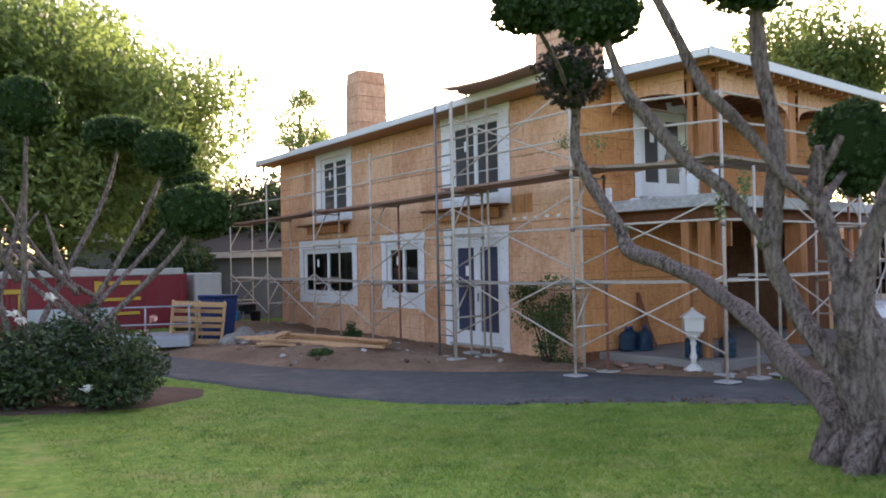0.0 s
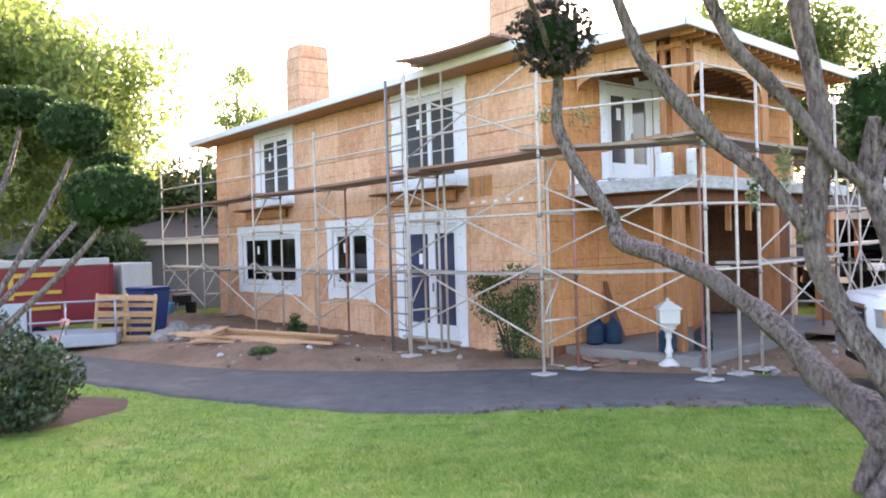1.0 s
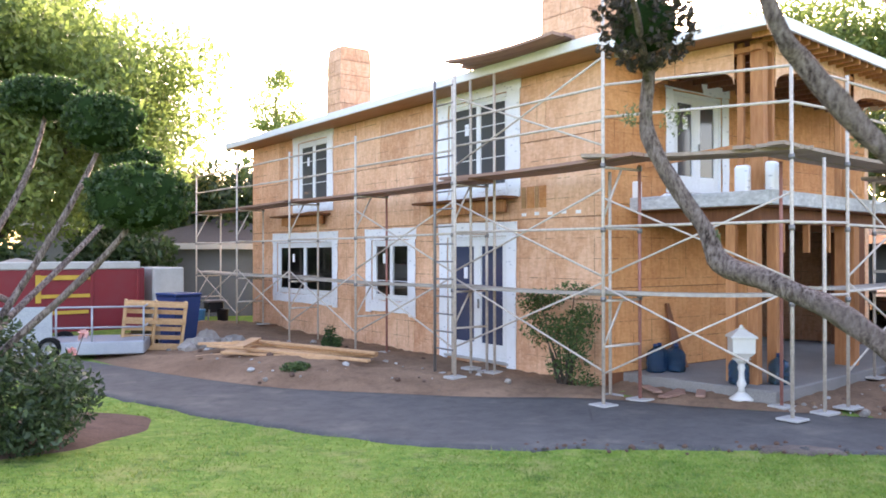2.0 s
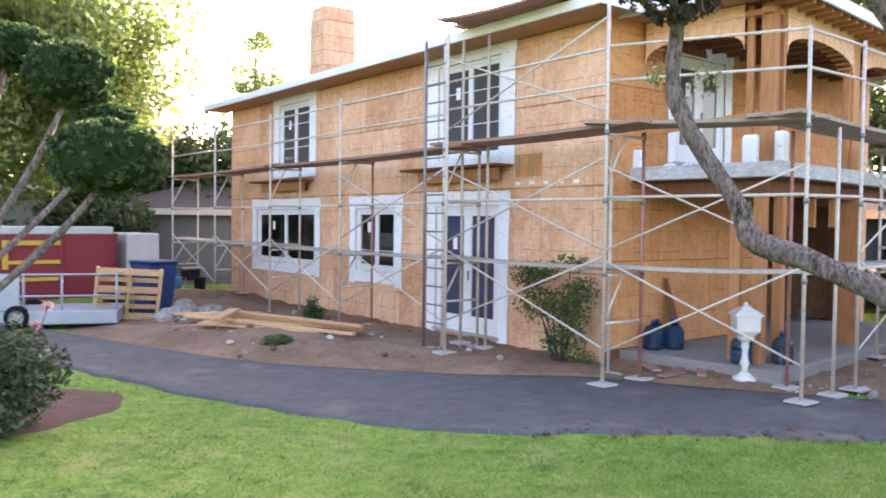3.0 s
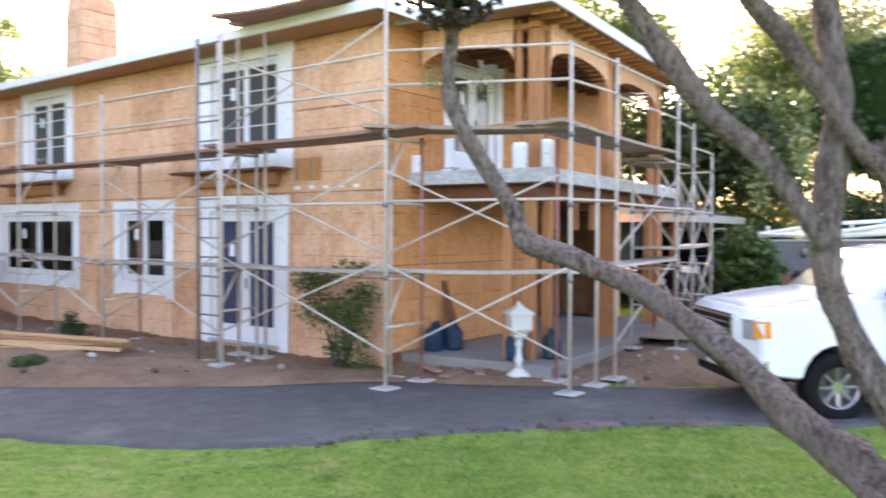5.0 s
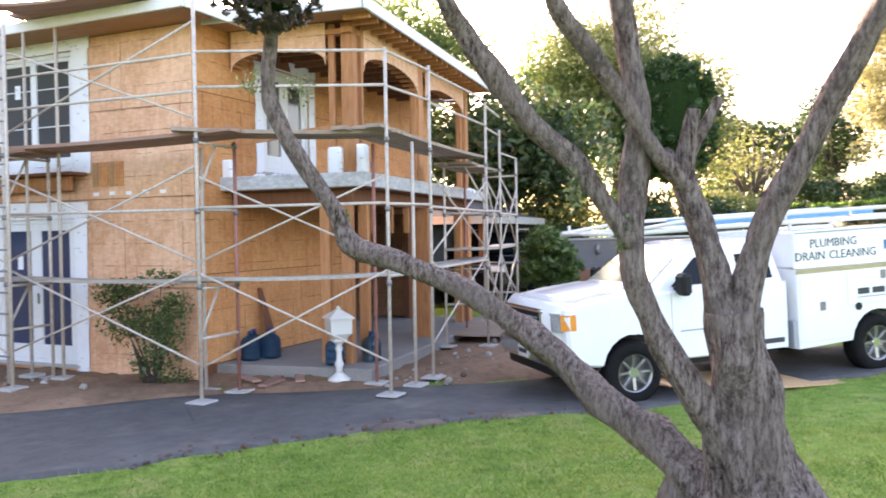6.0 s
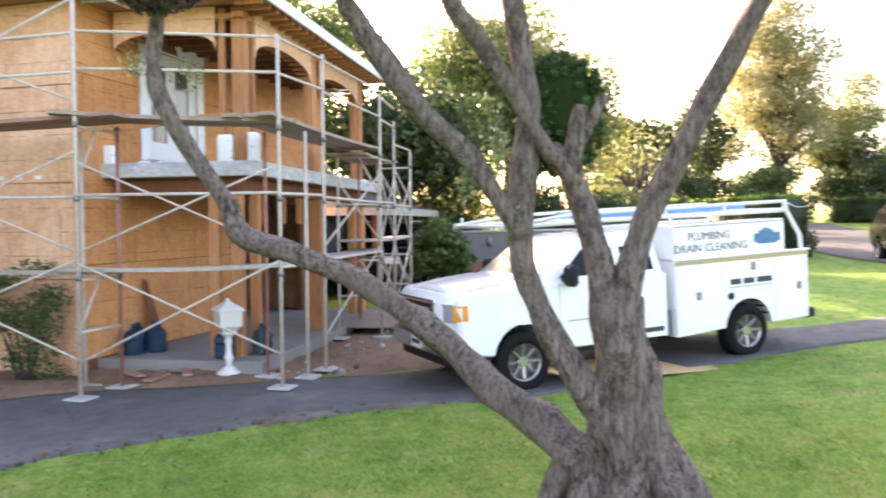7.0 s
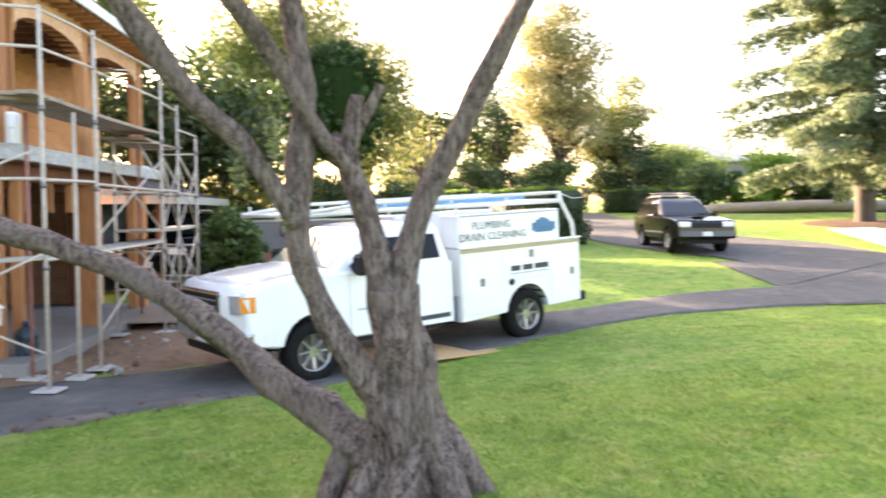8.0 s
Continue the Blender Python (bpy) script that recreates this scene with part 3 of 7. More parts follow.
def disc_at(cx, cy, rx, ry):
    def at(i, v):
        a = i * math.pi / 48
        k = v * (1 + 0.05 * math.sin(3 * a) + 0.08 * noise.noise(Vector((2.5 * math.cos(a), 2.5 * math.sin(a), cx))))
        x, y = cx + rx * k * math.cos(a), cy + ry * k * math.sin(a)
        return x, y, (0.05 + 0.05 * noise.noise(Vector((x * 5, y * 5, 0)))) * (1 - v) - (0.04 if v == 1 else 0)
    return at


sheet("planting_bed", disc_at(2.75, 10.4, 2.35, 1.55), range(97), [i / 12 for i in range(13)], MULCH, "dark mulched planting bed cut into the lawn", 0.022)
sheet("tree_ring", disc_at(33.6, -13.4, 2.3, 2.3), range(97), [i / 6 for i in range(7)], MULCH, "brown needle litter round the conifer", 0.03)


# ---- house under construction ----
WX, Y0, Y1 = 11.0, 9.1, 21.75
EAVE = 4.72
# openings of the long wall: y from, y to, z from, z to
OPEN_W1, OPEN_W2, OPEN_D = (17.2, 20.15, 0.95, 2.18), (14.12, 15.52, 0.97, 2.18), (11.22, 12.88, 0.12, 2.20)
OPEN_U1, OPEN_U2 = (17.45, 18.95, 3.02, 4.56), (11.2, 12.84, 2.96, 4.56)
OPENINGS = (OPEN_W1, OPEN_W2, OPEN_D, OPEN_U1, OPEN_U2)


def cut(rect, holes):
    """What is left of a rectangle (a0, a1, b0, b1) round the holes, as rectangles."""
    todo = [rect]
    for h in holes:
        left = []
        for a0, a1, b0, b1 in todo:
            x0, x1, z0, z1 = max(a0, h[0]), min(a1, h[1]), max(b0, h[2]), min(b1, h[3])
            if x0 >= x1 or z0 >= z1:
                left.append((a0, a1, b0, b1))
                continue
            left += [r for r in ((a0, x0, b0, b1), (x1, a1, b0, b1), (x0, x1, b0, z0), (x0, x1, z1, b1)) if r[1] - r[0] > 1e-4 and r[3] - r[2] > 1e-4]
        todo = left
    return todo


def wall_y(name, x, thick, rect, holes, mat, label):
    """A wall along y with its outer face at x, thick inwards, openings cut through."""
    g = Geo()
    for a0, a1, b0, b1 in cut(rect, holes):
        g.box((x + thick / 2, (a0 + a1) / 2, (b0 + b1) / 2), (thick, a1 - a0, b1 - b0))
    return single(name, g, mat, label, "wall", kind="structure")


def wall_x(name, y, thick, rect, holes, mat, label):
    g = Geo()
    for a0, a1, b0, b1 in cut(rect, holes):
        g.box(((a0 + a1) / 2, y + thick / 2, (b0 + b1) / 2), (a1 - a0, thick, b1 - b0))
    return single(name, g, mat, label, "wall", kind="structure")


X1 = 18.4
wall_front = wall_y("wall_west", WX + 0.014, 0.14, (Y0 + 0.014, Y1, 0.0, EAVE + 0.1), OPENINGS, FRAMING_DARK, "long house wall of timber framing sheathed in oriented strand board")
DOOR_UP = (12.5, 13.75, 2.86, 4.42)
DOOR_LOW = (14.9, 17.4, 0.17, 2.3)
wall_end = wall_x("wall_south", Y0 + 0.014, 0.14, (WX + 0.014, X1, 0.0, EAVE + 0.1), (DOOR_UP, DOOR_LOW), FRAMING_DARK, "end wall sheathed in strand board behind the porch")
# out of view; dark roofing colour added only to cut its warm light bounce
wall_x("wall_north", Y1 - 0.14, 0.14, (WX + 0.014, X1, 0.0, EAVE + 0.1), (), ROOFING, "unseen north end wall, kept dark to cut bounced light")
wall_y("wall_east", X1, 0.14, (Y0, Y1, 0.0, EAVE + 0.1), (), OSB, "rear wall in strand board")
# inner floors and partition are assumed; they close the rooms into darkness
_g = Geo().box(((WX + X1) / 2, (Y0 + Y1) / 2, 0.06), (X1 - WX - 0.3, Y1 - Y0 - 0.3, 0.1))
single("floor", _g, CONCRETE, "bare ground floor inside the house", "floor", kind="structure")
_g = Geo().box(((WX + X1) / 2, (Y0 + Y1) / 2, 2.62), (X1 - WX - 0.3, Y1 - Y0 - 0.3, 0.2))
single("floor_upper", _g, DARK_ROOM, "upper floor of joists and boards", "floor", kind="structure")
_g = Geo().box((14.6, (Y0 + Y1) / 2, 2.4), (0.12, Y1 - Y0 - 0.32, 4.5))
single("wall_partition", _g, DARK_ROOM, "assumed inner partition closing off the dark rooms", "wall", kind="structure")


def panels_y(parent, x, rect, holes, pw, ph, flip=-1):
    """Sheathing boards on a wall along y, each with its own edges and an open joint."""
    z, row = rect[2], 0
    while z < rect[3] - 0.02:
        z2 = min(z + ph, rect[3])
        y = rect[0] - (pw / 2 if row % 2 else 0)
        while y < rect[1]:
            y2 = min(y + pw, rect[1])
            for a0, a1, b0, b1 in cut((max(y, rect[0]), y2, z, z2), holes):
                if a1 - a0 > 0.03 and b1 - b0 > 0.03:
                    g = Geo().box((0, 0, 0), (0.012, a1 - a0 - 0.010, b1 - b0 - 0.010), None, 0.002)
                    ob = part("sheathing_board", g, OSB, parent)
                    ob.location = (x + flip * 0.006 + random.uniform(-0.0015, 0.0015), (a0 + a1) / 2, (b0 + b1) / 2)
            y += pw
        z, row = z2, row + 1


def panels_x(parent, y, rect, holes, pw, ph):
    z, row = rect[2], 0
    while z < rect[3] - 0.02:
        z2 = min(z + ph, rect[3])
        x = rect[0] - (pw / 2 if row % 2 else 0)
        while x < rect[1]:
            x2 = min(x + pw, rect[1])
            for a0, a1, b0, b1 in cut((max(x, rect[0]), x2, z, z2), holes):
                if a1 - a0 > 0.03 and b1 - b0 > 0.03:
                    g = Geo().box((0, 0, 0), (a1 - a0 - 0.010, 0.012, b1 - b0 - 0.010), None, 0.002)
                    ob = part("sheathing_board", g, OSB_DARKENED, parent)
                    ob.location = ((a0 + a1) / 2, y - 0.006 + random.uniform(-0.0015, 0.0015), (b0 + b1) / 2)
            x += pw
        z, row = z2, row + 1


# ---- windows and doors ----
def pane_unit(name, at, rz, w, z0, z1, sashes, rails, label, category, door=False, sticker=0):
    """A window or door of several sashes in an opening, seen from -y of its own frame; its base at the opening's left foot."""
    t = thing(name, at, label, category, rz=rz)
    h = z1 - z0
    g = Geo()
    for x in (0.03, w - 0.03):
        g.box((x, 0.05, h / 2), (0.06, 0.09, h), None, 0.005)
    for z in (0.03, h - 0.03):
        g.box((w / 2, 0.05, z), (w - 0.12, 0.09, 0.06), None, 0.005)
    part("frame", g, VINYL, t)
    if door:
        part("sill", Geo().box((w / 2, 0.02, -0.02), (w + 0.1, 0.16, 0.04), None, 0.006), CONCRETE, t, "grey threshold")
    sw = (w - 0.12) / sashes
    for k in range(sashes):
        x0 = 0.06 + k * sw
        st = 0.10 if door else 0.055
        bot = 0.20 if door else 0.06
        s = part("sash", Geo().box((x0 + st / 2, 0.045, h / 2), (st, 0.05, h - 0.124), None, 0.004)
                 .box((x0 + sw - st / 2, 0.045, h / 2), (st, 0.05, h - 0.124), None, 0.004)
                 .box((x0 + sw / 2, 0.045, 0.062 + bot / 2), (sw - 2 * st, 0.05, bot), None, 0.004)
                 .box((x0 + sw / 2, 0.045, h - 0.062 - st / 2), (sw - 2 * st, 0.05, st), None, 0.004), VINYL, t)
        part("pane", Geo().box((x0 + sw / 2, 0.05, (0.062 + bot + h - 0.062 - st) / 2), (sw - 2 * st, 0.008, h - 0.124 - bot - st)), FILM_GLASS if name == "door_1" else SKY_GREY_GLASS if z0 > 2.5 else GLASS, s)
        for r in rails:
            part("glazing_bar", Geo().box((x0 + sw / 2, 0.042, h * r), (sw - 2 * st, 0.016, 0.014)), VINYL, s)
        if door and k == sashes - 1:
            part("handle", Geo().box((x0 + 0.05, 0.0, h * 0.45), (0.03, 0.03, 0.16), None, 0.01), STEEL_DARK, s, "dark lever handle plate")
        # factory sticker on the glass
        if k == sticker:
            part("sticker", Geo().box((x0 + sw * 0.55, 0.040, h * 0.70), (0.11, 0.004, 0.2)), WRAP, s, "white paper sticker")
    return t


def wrap_round(at, rz, w, h, side, top, bottom, tails):
    """Flashing tape lapped round an opening: ragged strips, proud of the boards."""
    t = thing("flashing_tape", at, "crumpled white flashing tape with faint grey print round the opening", "flashing", rz=rz)
    rnd = random.Random(int(w * 1000 + h * 77))

    def strip(x0, x1, z0, z1):
        n = 8
        g = Geo()
        long_x = (x1 - x0) > (z1 - z0)
        front = []
        for i in range(n + 1):
            f = i / n
            j = [rnd.uniform(-0.012, 0.012) for _ in range(4)]
            if long_x:
                x = x0 + (x1 - x0) * f
                front += [(x, -0.018 + j[0] * 0.6, z0 + j[1]), (x, -0.018 + j[2] * 0.6, z1 + j[3])]
            else:
                z = z0 + (z1 - z0) * f
                front += [(x0 + j[1], -0.018 + j[0] * 0.6, z), (x1 + j[3], -0.018 + j[2] * 0.6, z)]
        back = [(x, 0.0, z) for x, y, z in front]
        m = len(front)
        fs = []
        for i in range(n):
            a = 2 * i
            fs += [(a, a + 1, a + 3, a + 2), (m + a + 2, m + a + 3, m + a + 1, m + a), (a, a + 2, m + a + 2, m + a), (a + 1, m + a + 1, m + a + 3, a + 3)]
        fs += [(0, m, m + 1, 1), (2 * n, 2 * n + 1, m + 2 * n + 1, m + 2 * n)]
        g.add(front + back, fs)
        part("strip", g, WRAP, t)

    strip(-side, 0.0, -tails, h + 0.01)
    strip(w, w + side, -tails * 1.05, h + 0.01)
    strip(-side - 0.03, w + side + 0.03, h + 0.01, h + top)
    if bottom:
        strip(0.005, w - 0.005, -bottom, -0.002)
    return t


def front_unit(name, o, sashes, rails, label, category, door=False, side=0.2, top=0.22, bottom=0.2, tails=0.2):
    # seen from -x: left in the picture is greater y
    pane_unit(name, (WX, o[1], o[2]), -90, o[1] - o[0], o[2], o[3], sashes, rails, label, category, door)
    wrap_round((WX - 0.014, o[1], o[2]), -90, o[1] - o[0], o[3] - o[2], side, top, bottom, tails)


front_unit("window_1", OPEN_W1, 2, (0.33,), "white two-sash window with dark rooms behind", "window", side=0.22, top=0.24, bottom=0.2, tails=0.22)
front_unit("window_2", OPEN_W2, 2, (0.33,), "white narrow casement window with dark rooms behind", "window", side=0.22, top=0.24, bottom=0.22, tails=0.26)
front_unit("door_1", OPEN_D, 2, (), "closed white double patio door with tall glass", "door", True, 0.22, 0.24, 0, 0.24)
front_unit("window_3", OPEN_U1, 2, (0.36, 0.7), "white upper casement window with glazing bars", "window", side=0.26, top=0.2, bottom=0.12, tails=0.12)
front_unit("window_4", OPEN_U2, 2, (0.36, 0.7), "white upper double casement with glazing bars", "window", side=0.3, top=0.2, bottom=0.12, tails=0.12)
pane_unit("door_2", (DOOR_UP[0], Y0, DOOR_UP[2]), 0, DOOR_UP[1] - DOOR_UP[0], DOOR_UP[2], DOOR_UP[3], 2, (), "white glazed double door onto the balcony", "door", True)
wrap_round((DOOR_UP[0], Y0 - 0.014, DOOR_UP[2]), 0, DOOR_UP[1] - DOOR_UP[0], DOOR_UP[3] - DOOR_UP[2], 0.16, 0.18, 0, 0.02)

# box ledges of rough timber under the upper windows
for y0, y1 in ((17.3, 19.9), (10.95, 13.55)):
    t = thing("window_ledge", (WX - 0.014, 0, 0), "rough brown timber ledge box below the upper window", "ledge", "ledges below windows")
    part("board", Geo().box((-0.16, (y0 + y1) / 2, 2.82), (0.32, y1 - y0, 0.04), None, 0.004), FRAMING_DARK, t)
    part("front_board", Geo().box((-0.14, (y0 + y1) / 2 - 0.1, 2.69), (0.04, y1 - y0 - 0.5, 0.20), None, 0.004), FRAMING, t)
    for y in np.linspace(y0 + 0.3, y1 - 0.4, 5):
        part("bracket", Geo().box((-0.06, y, 2.68), (0.12, 0.04, 0.18)), FRAMING_DARK, t)

# ---- roof ----
PITCH = 0.27
RX = 14.7


def roof_z(x):
    return EAVE + 0.06 + (x - 10.45) * PITCH


roof = thing("roof", (0, 0, 0), "low-pitched unfinished roof with white primed fascia and grey underlay", "roof")
tagged(roof, kind="structure")
for xa in (10.45, 18.95):
    zt, zb = roof_z(RX), roof_z(10.45)
    part("roof_slope", Geo().add([(xa, 8.72, zb), (xa, 22.2, zb), (RX, 22.2, zt), (RX, 12.9, zt), (xa, 8.72, zb + 0.1), (xa, 22.2, zb + 0.1), (RX, 22.2, zt + 0.1), (RX, 12.9, zt + 0.1)],
                                 [(0, 1, 2, 3), (4, 7, 6, 5), (0, 4, 5, 1), (2, 6, 7, 3), (0, 3, 7, 4), (1, 5, 6, 2)]), ROOFING, roof)
part("roof_hip", Geo().add([(10.45, 8.72, roof_z(10.45)), (18.95, 8.72, roof_z(10.45)), (RX, 12.9, roof_z(RX)), (10.45, 8.72, roof_z(10.45) + 0.1), (18.95, 8.72, roof_z(10.45) + 0.1), (RX, 12.9, roof_z(RX) + 0.1)],
                           [(0, 2, 1), (3, 4, 5), (0, 1, 4, 3), (1, 2, 5, 4), (2, 0, 3, 5)]), ROOFING, roof)
part("fascia", Geo().box((14.7, 8.70, EAVE + 0.085), (8.5, 0.04, 0.15), None, 0.004), FASCIA, roof, "white primed fascia board")
part("fascia", Geo().box((10.43, 15.46, EAVE + 0.085), (0.04, 13.5, 0.14), None, 0.004), FASCIA, roof, "white primed fascia board")
for ya in (22.22,):
    g = Geo()
    for xa, xb in ((10.43, RX), (18.97, RX)):
        za, zb = roof_z(10.43) - 0.07, roof_z(RX) - 0.07
        g.add([(xa, ya - 0.02, za), (xb, ya - 0.02, zb), (xb, ya - 0.02, zb + 0.2), (xa, ya - 0.02, za + 0.2), (xa, ya + 0.02, za), (xb, ya + 0.02, zb), (xb, ya + 0.02, zb + 0.2), (xa, ya + 0.02, za + 0.2)],
              [(0, 1, 2, 3), (4, 7, 6, 5), (0, 4, 5, 1), (2, 6, 7, 3), (0, 3, 7, 4), (1, 5, 6, 2)])
    part("barge_board", g, FASCIA, roof, "white primed barge board")
part("soffit", Geo().box((10.735, 15.46, EAVE + 0.02), (0.57, 13.4, 0.03)), SOFFIT, roof, "brown soffit boards")
for ya in (Y1 - 0.07,):
    g = Geo()
    g.add([(WX, ya - .07, EAVE + 0.1), (X1, ya - .07, EAVE + 0.1), (RX, ya - .07, roof_z(RX) - 0.01), (WX, ya + .07, EAVE + 0.1), (X1, ya + .07, EAVE + 0.1), (RX, ya + .07, roof_z(RX) - 0.01)],
          [(0, 1, 2), (3, 5, 4), (0, 3, 4, 1), (1, 4, 5, 2), (2, 5, 3, 0)])
    part("gable", g, OSB, roof, "strand board gable")


def chimney(at, w, d, h, rows):
    t = thing("chimney", at, "chimney chase sheathed in strand board with a shaped top", "chimney", "chimneys")
    part("flashing", Geo().box((0, 0, 0.25), (w + 0.14, d + 0.14, 0.5), None, 0.01), FASCIA, t, "white metal flashing")
    z = 0.5
    part("core", Geo().box((0, 0, h / 2 - 0.1), (w * 0.8, d * 0.8, h - 0.22)), FRAMING_DARK, t)
    part("cap", Geo().box((0, 0, h - 0.02), (w * 0.84, d * 0.84, 0.05)), OSB, t)
    for i in range(rows):
        z2 = 0.5 + (h - 0.5) * (i + 1) / rows
        k0, k1 = 1 - 0.012 * i, 1 - 0.012 * (i + 1) - (0.06 if i == rows - 1 else 0)
        for sx, sy in ((-1, 0), (1, 0), (0, -1), (0, 1)):
            g = Geo()
            ww, dd = w / 2, d / 2
            if sx:
                ring = [(sx * ww * k0, -dd * k0, z + 0.006), (sx * ww * k0, dd * k0, z + 0.006), (sx * ww * k1, dd * k1, z2 - 0.006), (sx * ww * k1, -dd * k1, z2 - 0.006)]
                inn = [(x - sx * 0.05, y * 0.96, zz) for x, y, zz in ring]
            else:
                ring = [(-ww * k0, sy * dd * k0, z + 0.006), (ww * k0, sy * dd * k0, z + 0.006), (ww * k1, sy * dd * k1, z2 - 0.006), (-ww * k1, sy * dd * k1, z2 - 0.006)]
                inn = [(x * 0.96, y - sy * 0.05, zz) for x, y, zz in ring]
            g.add(ring + inn, [(0, 1, 2, 3), (4, 7, 6, 5), (0, 4, 5, 1), (1, 5, 6, 2), (2, 6, 7, 3), (3, 7, 4, 0)])
            part("sheathing_board", g, OSB, t)
        z = z2
    return t


chimney((13.67, 21.22, 5.2), 1.02, 0.82, 2.5, 5)
chimney((15.0, 13.5, 5.3), 1.1, 1.3, 2.5, 5)

# ---- porch and balcony at the corner, turned a little from the main block ----
PROT = radians(6.0)
PC = Vector((12.0, 7.2, 0.0))
PM = Matrix.Translation(PC) @ Matrix.Rotation(PROT, 4, "Z")
PLEN = 5.35


def pthing(name, label, category, group="", kind=""):
    ob = thing(name, (0, 0, 0), label, category, group)
    ob.matrix_basis = PM.copy()
    return tagged(ob, kind=kind)


slab = pthing("porch_slab", "pale grey concrete porch slab, dusty", "slab", kind="structure")
part("slab", Geo().box((2.80, 0.98, 0.06), (6.4, 2.58, 0.24), None, 0.015), SLAB, slab)
porch = pthing("timber_porch", "open timber porch with arched upper openings, unpainted", "porch")
# lower posts
for a, b, w, d in ((0.02, 0.18, 0.14, 0.14), (0.02, 0.50, 0.09, 0.14), (0.30, 0.06, 0.09, 0.14), (2.85, 0.12, 0.16, 0.3), (3.12, 0.12, 0.10, 0.14), (PLEN, 0.12, 0.2, 0.3), (PLEN - 0.3, 0.12, 0.09, 0.14)):
    part("lower_post", Geo().box((a, b, 1.25), (w, d, 2.16), None, 0.006), FRAMING, porch)
for a in (0.45, 0.62, 1.4, 2.1):
    part("stud", Geo().box((a, 0.10, 2.12), (0.045, 0.09, 0.4), None, 0.003), FRAMING, porch)
part("beam", Geo().box((PLEN / 2, 0.12, 2.42), (PLEN + 0.2, 0.16, 0.2), None, 0.006), FRAMING_DARK, porch)
part("beam", Geo().box((0.03, 1.05, 2.42), (0.16, 1.68, 0.2), None, 0.006), FRAMING_DARK, porch)
for i in range(14):
    part("joist", Geo().box((0.35 + i * 0.38, 1.1, 2.47), (0.045, 1.72, 0.1)), FRAMING_DARK, porch)
part("deck", Geo().box((PLEN / 2 + 0.05, 1.0, 2.58), (PLEN + 0.55, 2.3, 0.12), None, 0.01), FRAMING_DARK, porch)
# white wrapped balcony edge
bal = pthing("balcony_edge", "balcony edge wrapped in white and grey waterproof membrane", "balcony")
part("front_wrap", Geo().box((-0.24, 1.0, 2.63), (0.05, 2.36, 0.19), None, 0.012), WRAP_GREY, bal)
part("side_wrap", Geo().box((PLEN / 2 + 0.05, -0.19, 2.63), (PLEN + 0.62, 0.05, 0.19), None, 0.012), WRAP_GREY, bal)
part("top_wrap", Geo().box((PLEN / 2 + 0.05, 1.0, 2.655), (PLEN + 0.5, 2.28, 0.025), None, 0.006), WRAP_GREY, bal)
for a, b, h in ((-0.02, 0.30, 0.42), (0.12, 0.02, 0.46)):
    part("wrapped_post_foot", Geo().box((a, b, 2.66 + h / 2), (0.2, 0.2, h), None, 0.03), WRAP, bal)
part("upstand", Geo().box((-0.18, 1.95, 2.82), (0.06, 0.3, 0.3), None, 0.02), WRAP, bal)
# crumpled scraps of membrane lying on the balcony
for a, b, s in ((0.5, 1.5, 1.0), (2.3, 0.05, 0.55), (3.1, 0.0, 0.6), (4.9, 0.05, 0.6)):
    g = Geo()
    n = 7
    vs = []
    for i in range(n):
        for j in range(n):
            vs.append((s * (i / (n - 1) - 0.5), s * 0.35 * (j / (n - 1) - 0.5), 0.02 + 0.20 * s * abs(noise.noise(Vector((i * 0.55 + a, j * 0.8, b))))))
    fs = [(i * n + j, i * n + j + 1, (i + 1) * n + j + 1, (i + 1) * n + j) for i in range(n - 1) for j in range(n - 1)]
    g.add(vs + [(x, y, 0.0) for x, y, z in vs], fs + [tuple(k + n * n for k in q[::-1]) for q in fs])
    rim = [i * n for i in range(n)] + [(n - 1) * n + j for j in range(1, n)] + [i * n + n - 1 for i in range(n - 2, -1, -1)] + [j for j in range(n - 2, 0, -1)]
    g.f += [(rim[k], rim[(k + 1) % len(rim)], rim[(k + 1) % len(rim)] + n * n, rim[k] + n * n) for k in range(len(rim))]
    g.smooth += [False] * len(rim)
    ob = single("membrane_scrap", g, WRAP, "crumpled white membrane scrap on the balcony", "wrapping", "membrane scraps")
    ob.matrix_basis = PM @ pose(a, b, 2.668, 0, 0, 20 * a)

# upper posts and arched headers
upper = pthing("timber_balcony", "upper balcony structure of orange timber posts with arched headers", "frame")
for a, b, w, d in ((0.04, 0.12, 0.14, 0.18), (0.02, 0.36, 0.06, 0.09), (0.24, 0.06, 0.06, 0.09), (2.68, 0.1, 0.22, 0.16), (2.52, 0.1, 0.05, 0.09), (2.86, 0.1, 0.05, 0.09), (PLEN, 0.1, 0.2, 0.2), (PLEN - 0.2, 0.1, 0.06, 0.09)):
    part("upper_post", Geo().box((a, b, 3.70), (w, d, 2.06), None, 0.006), FRAMING, upper)


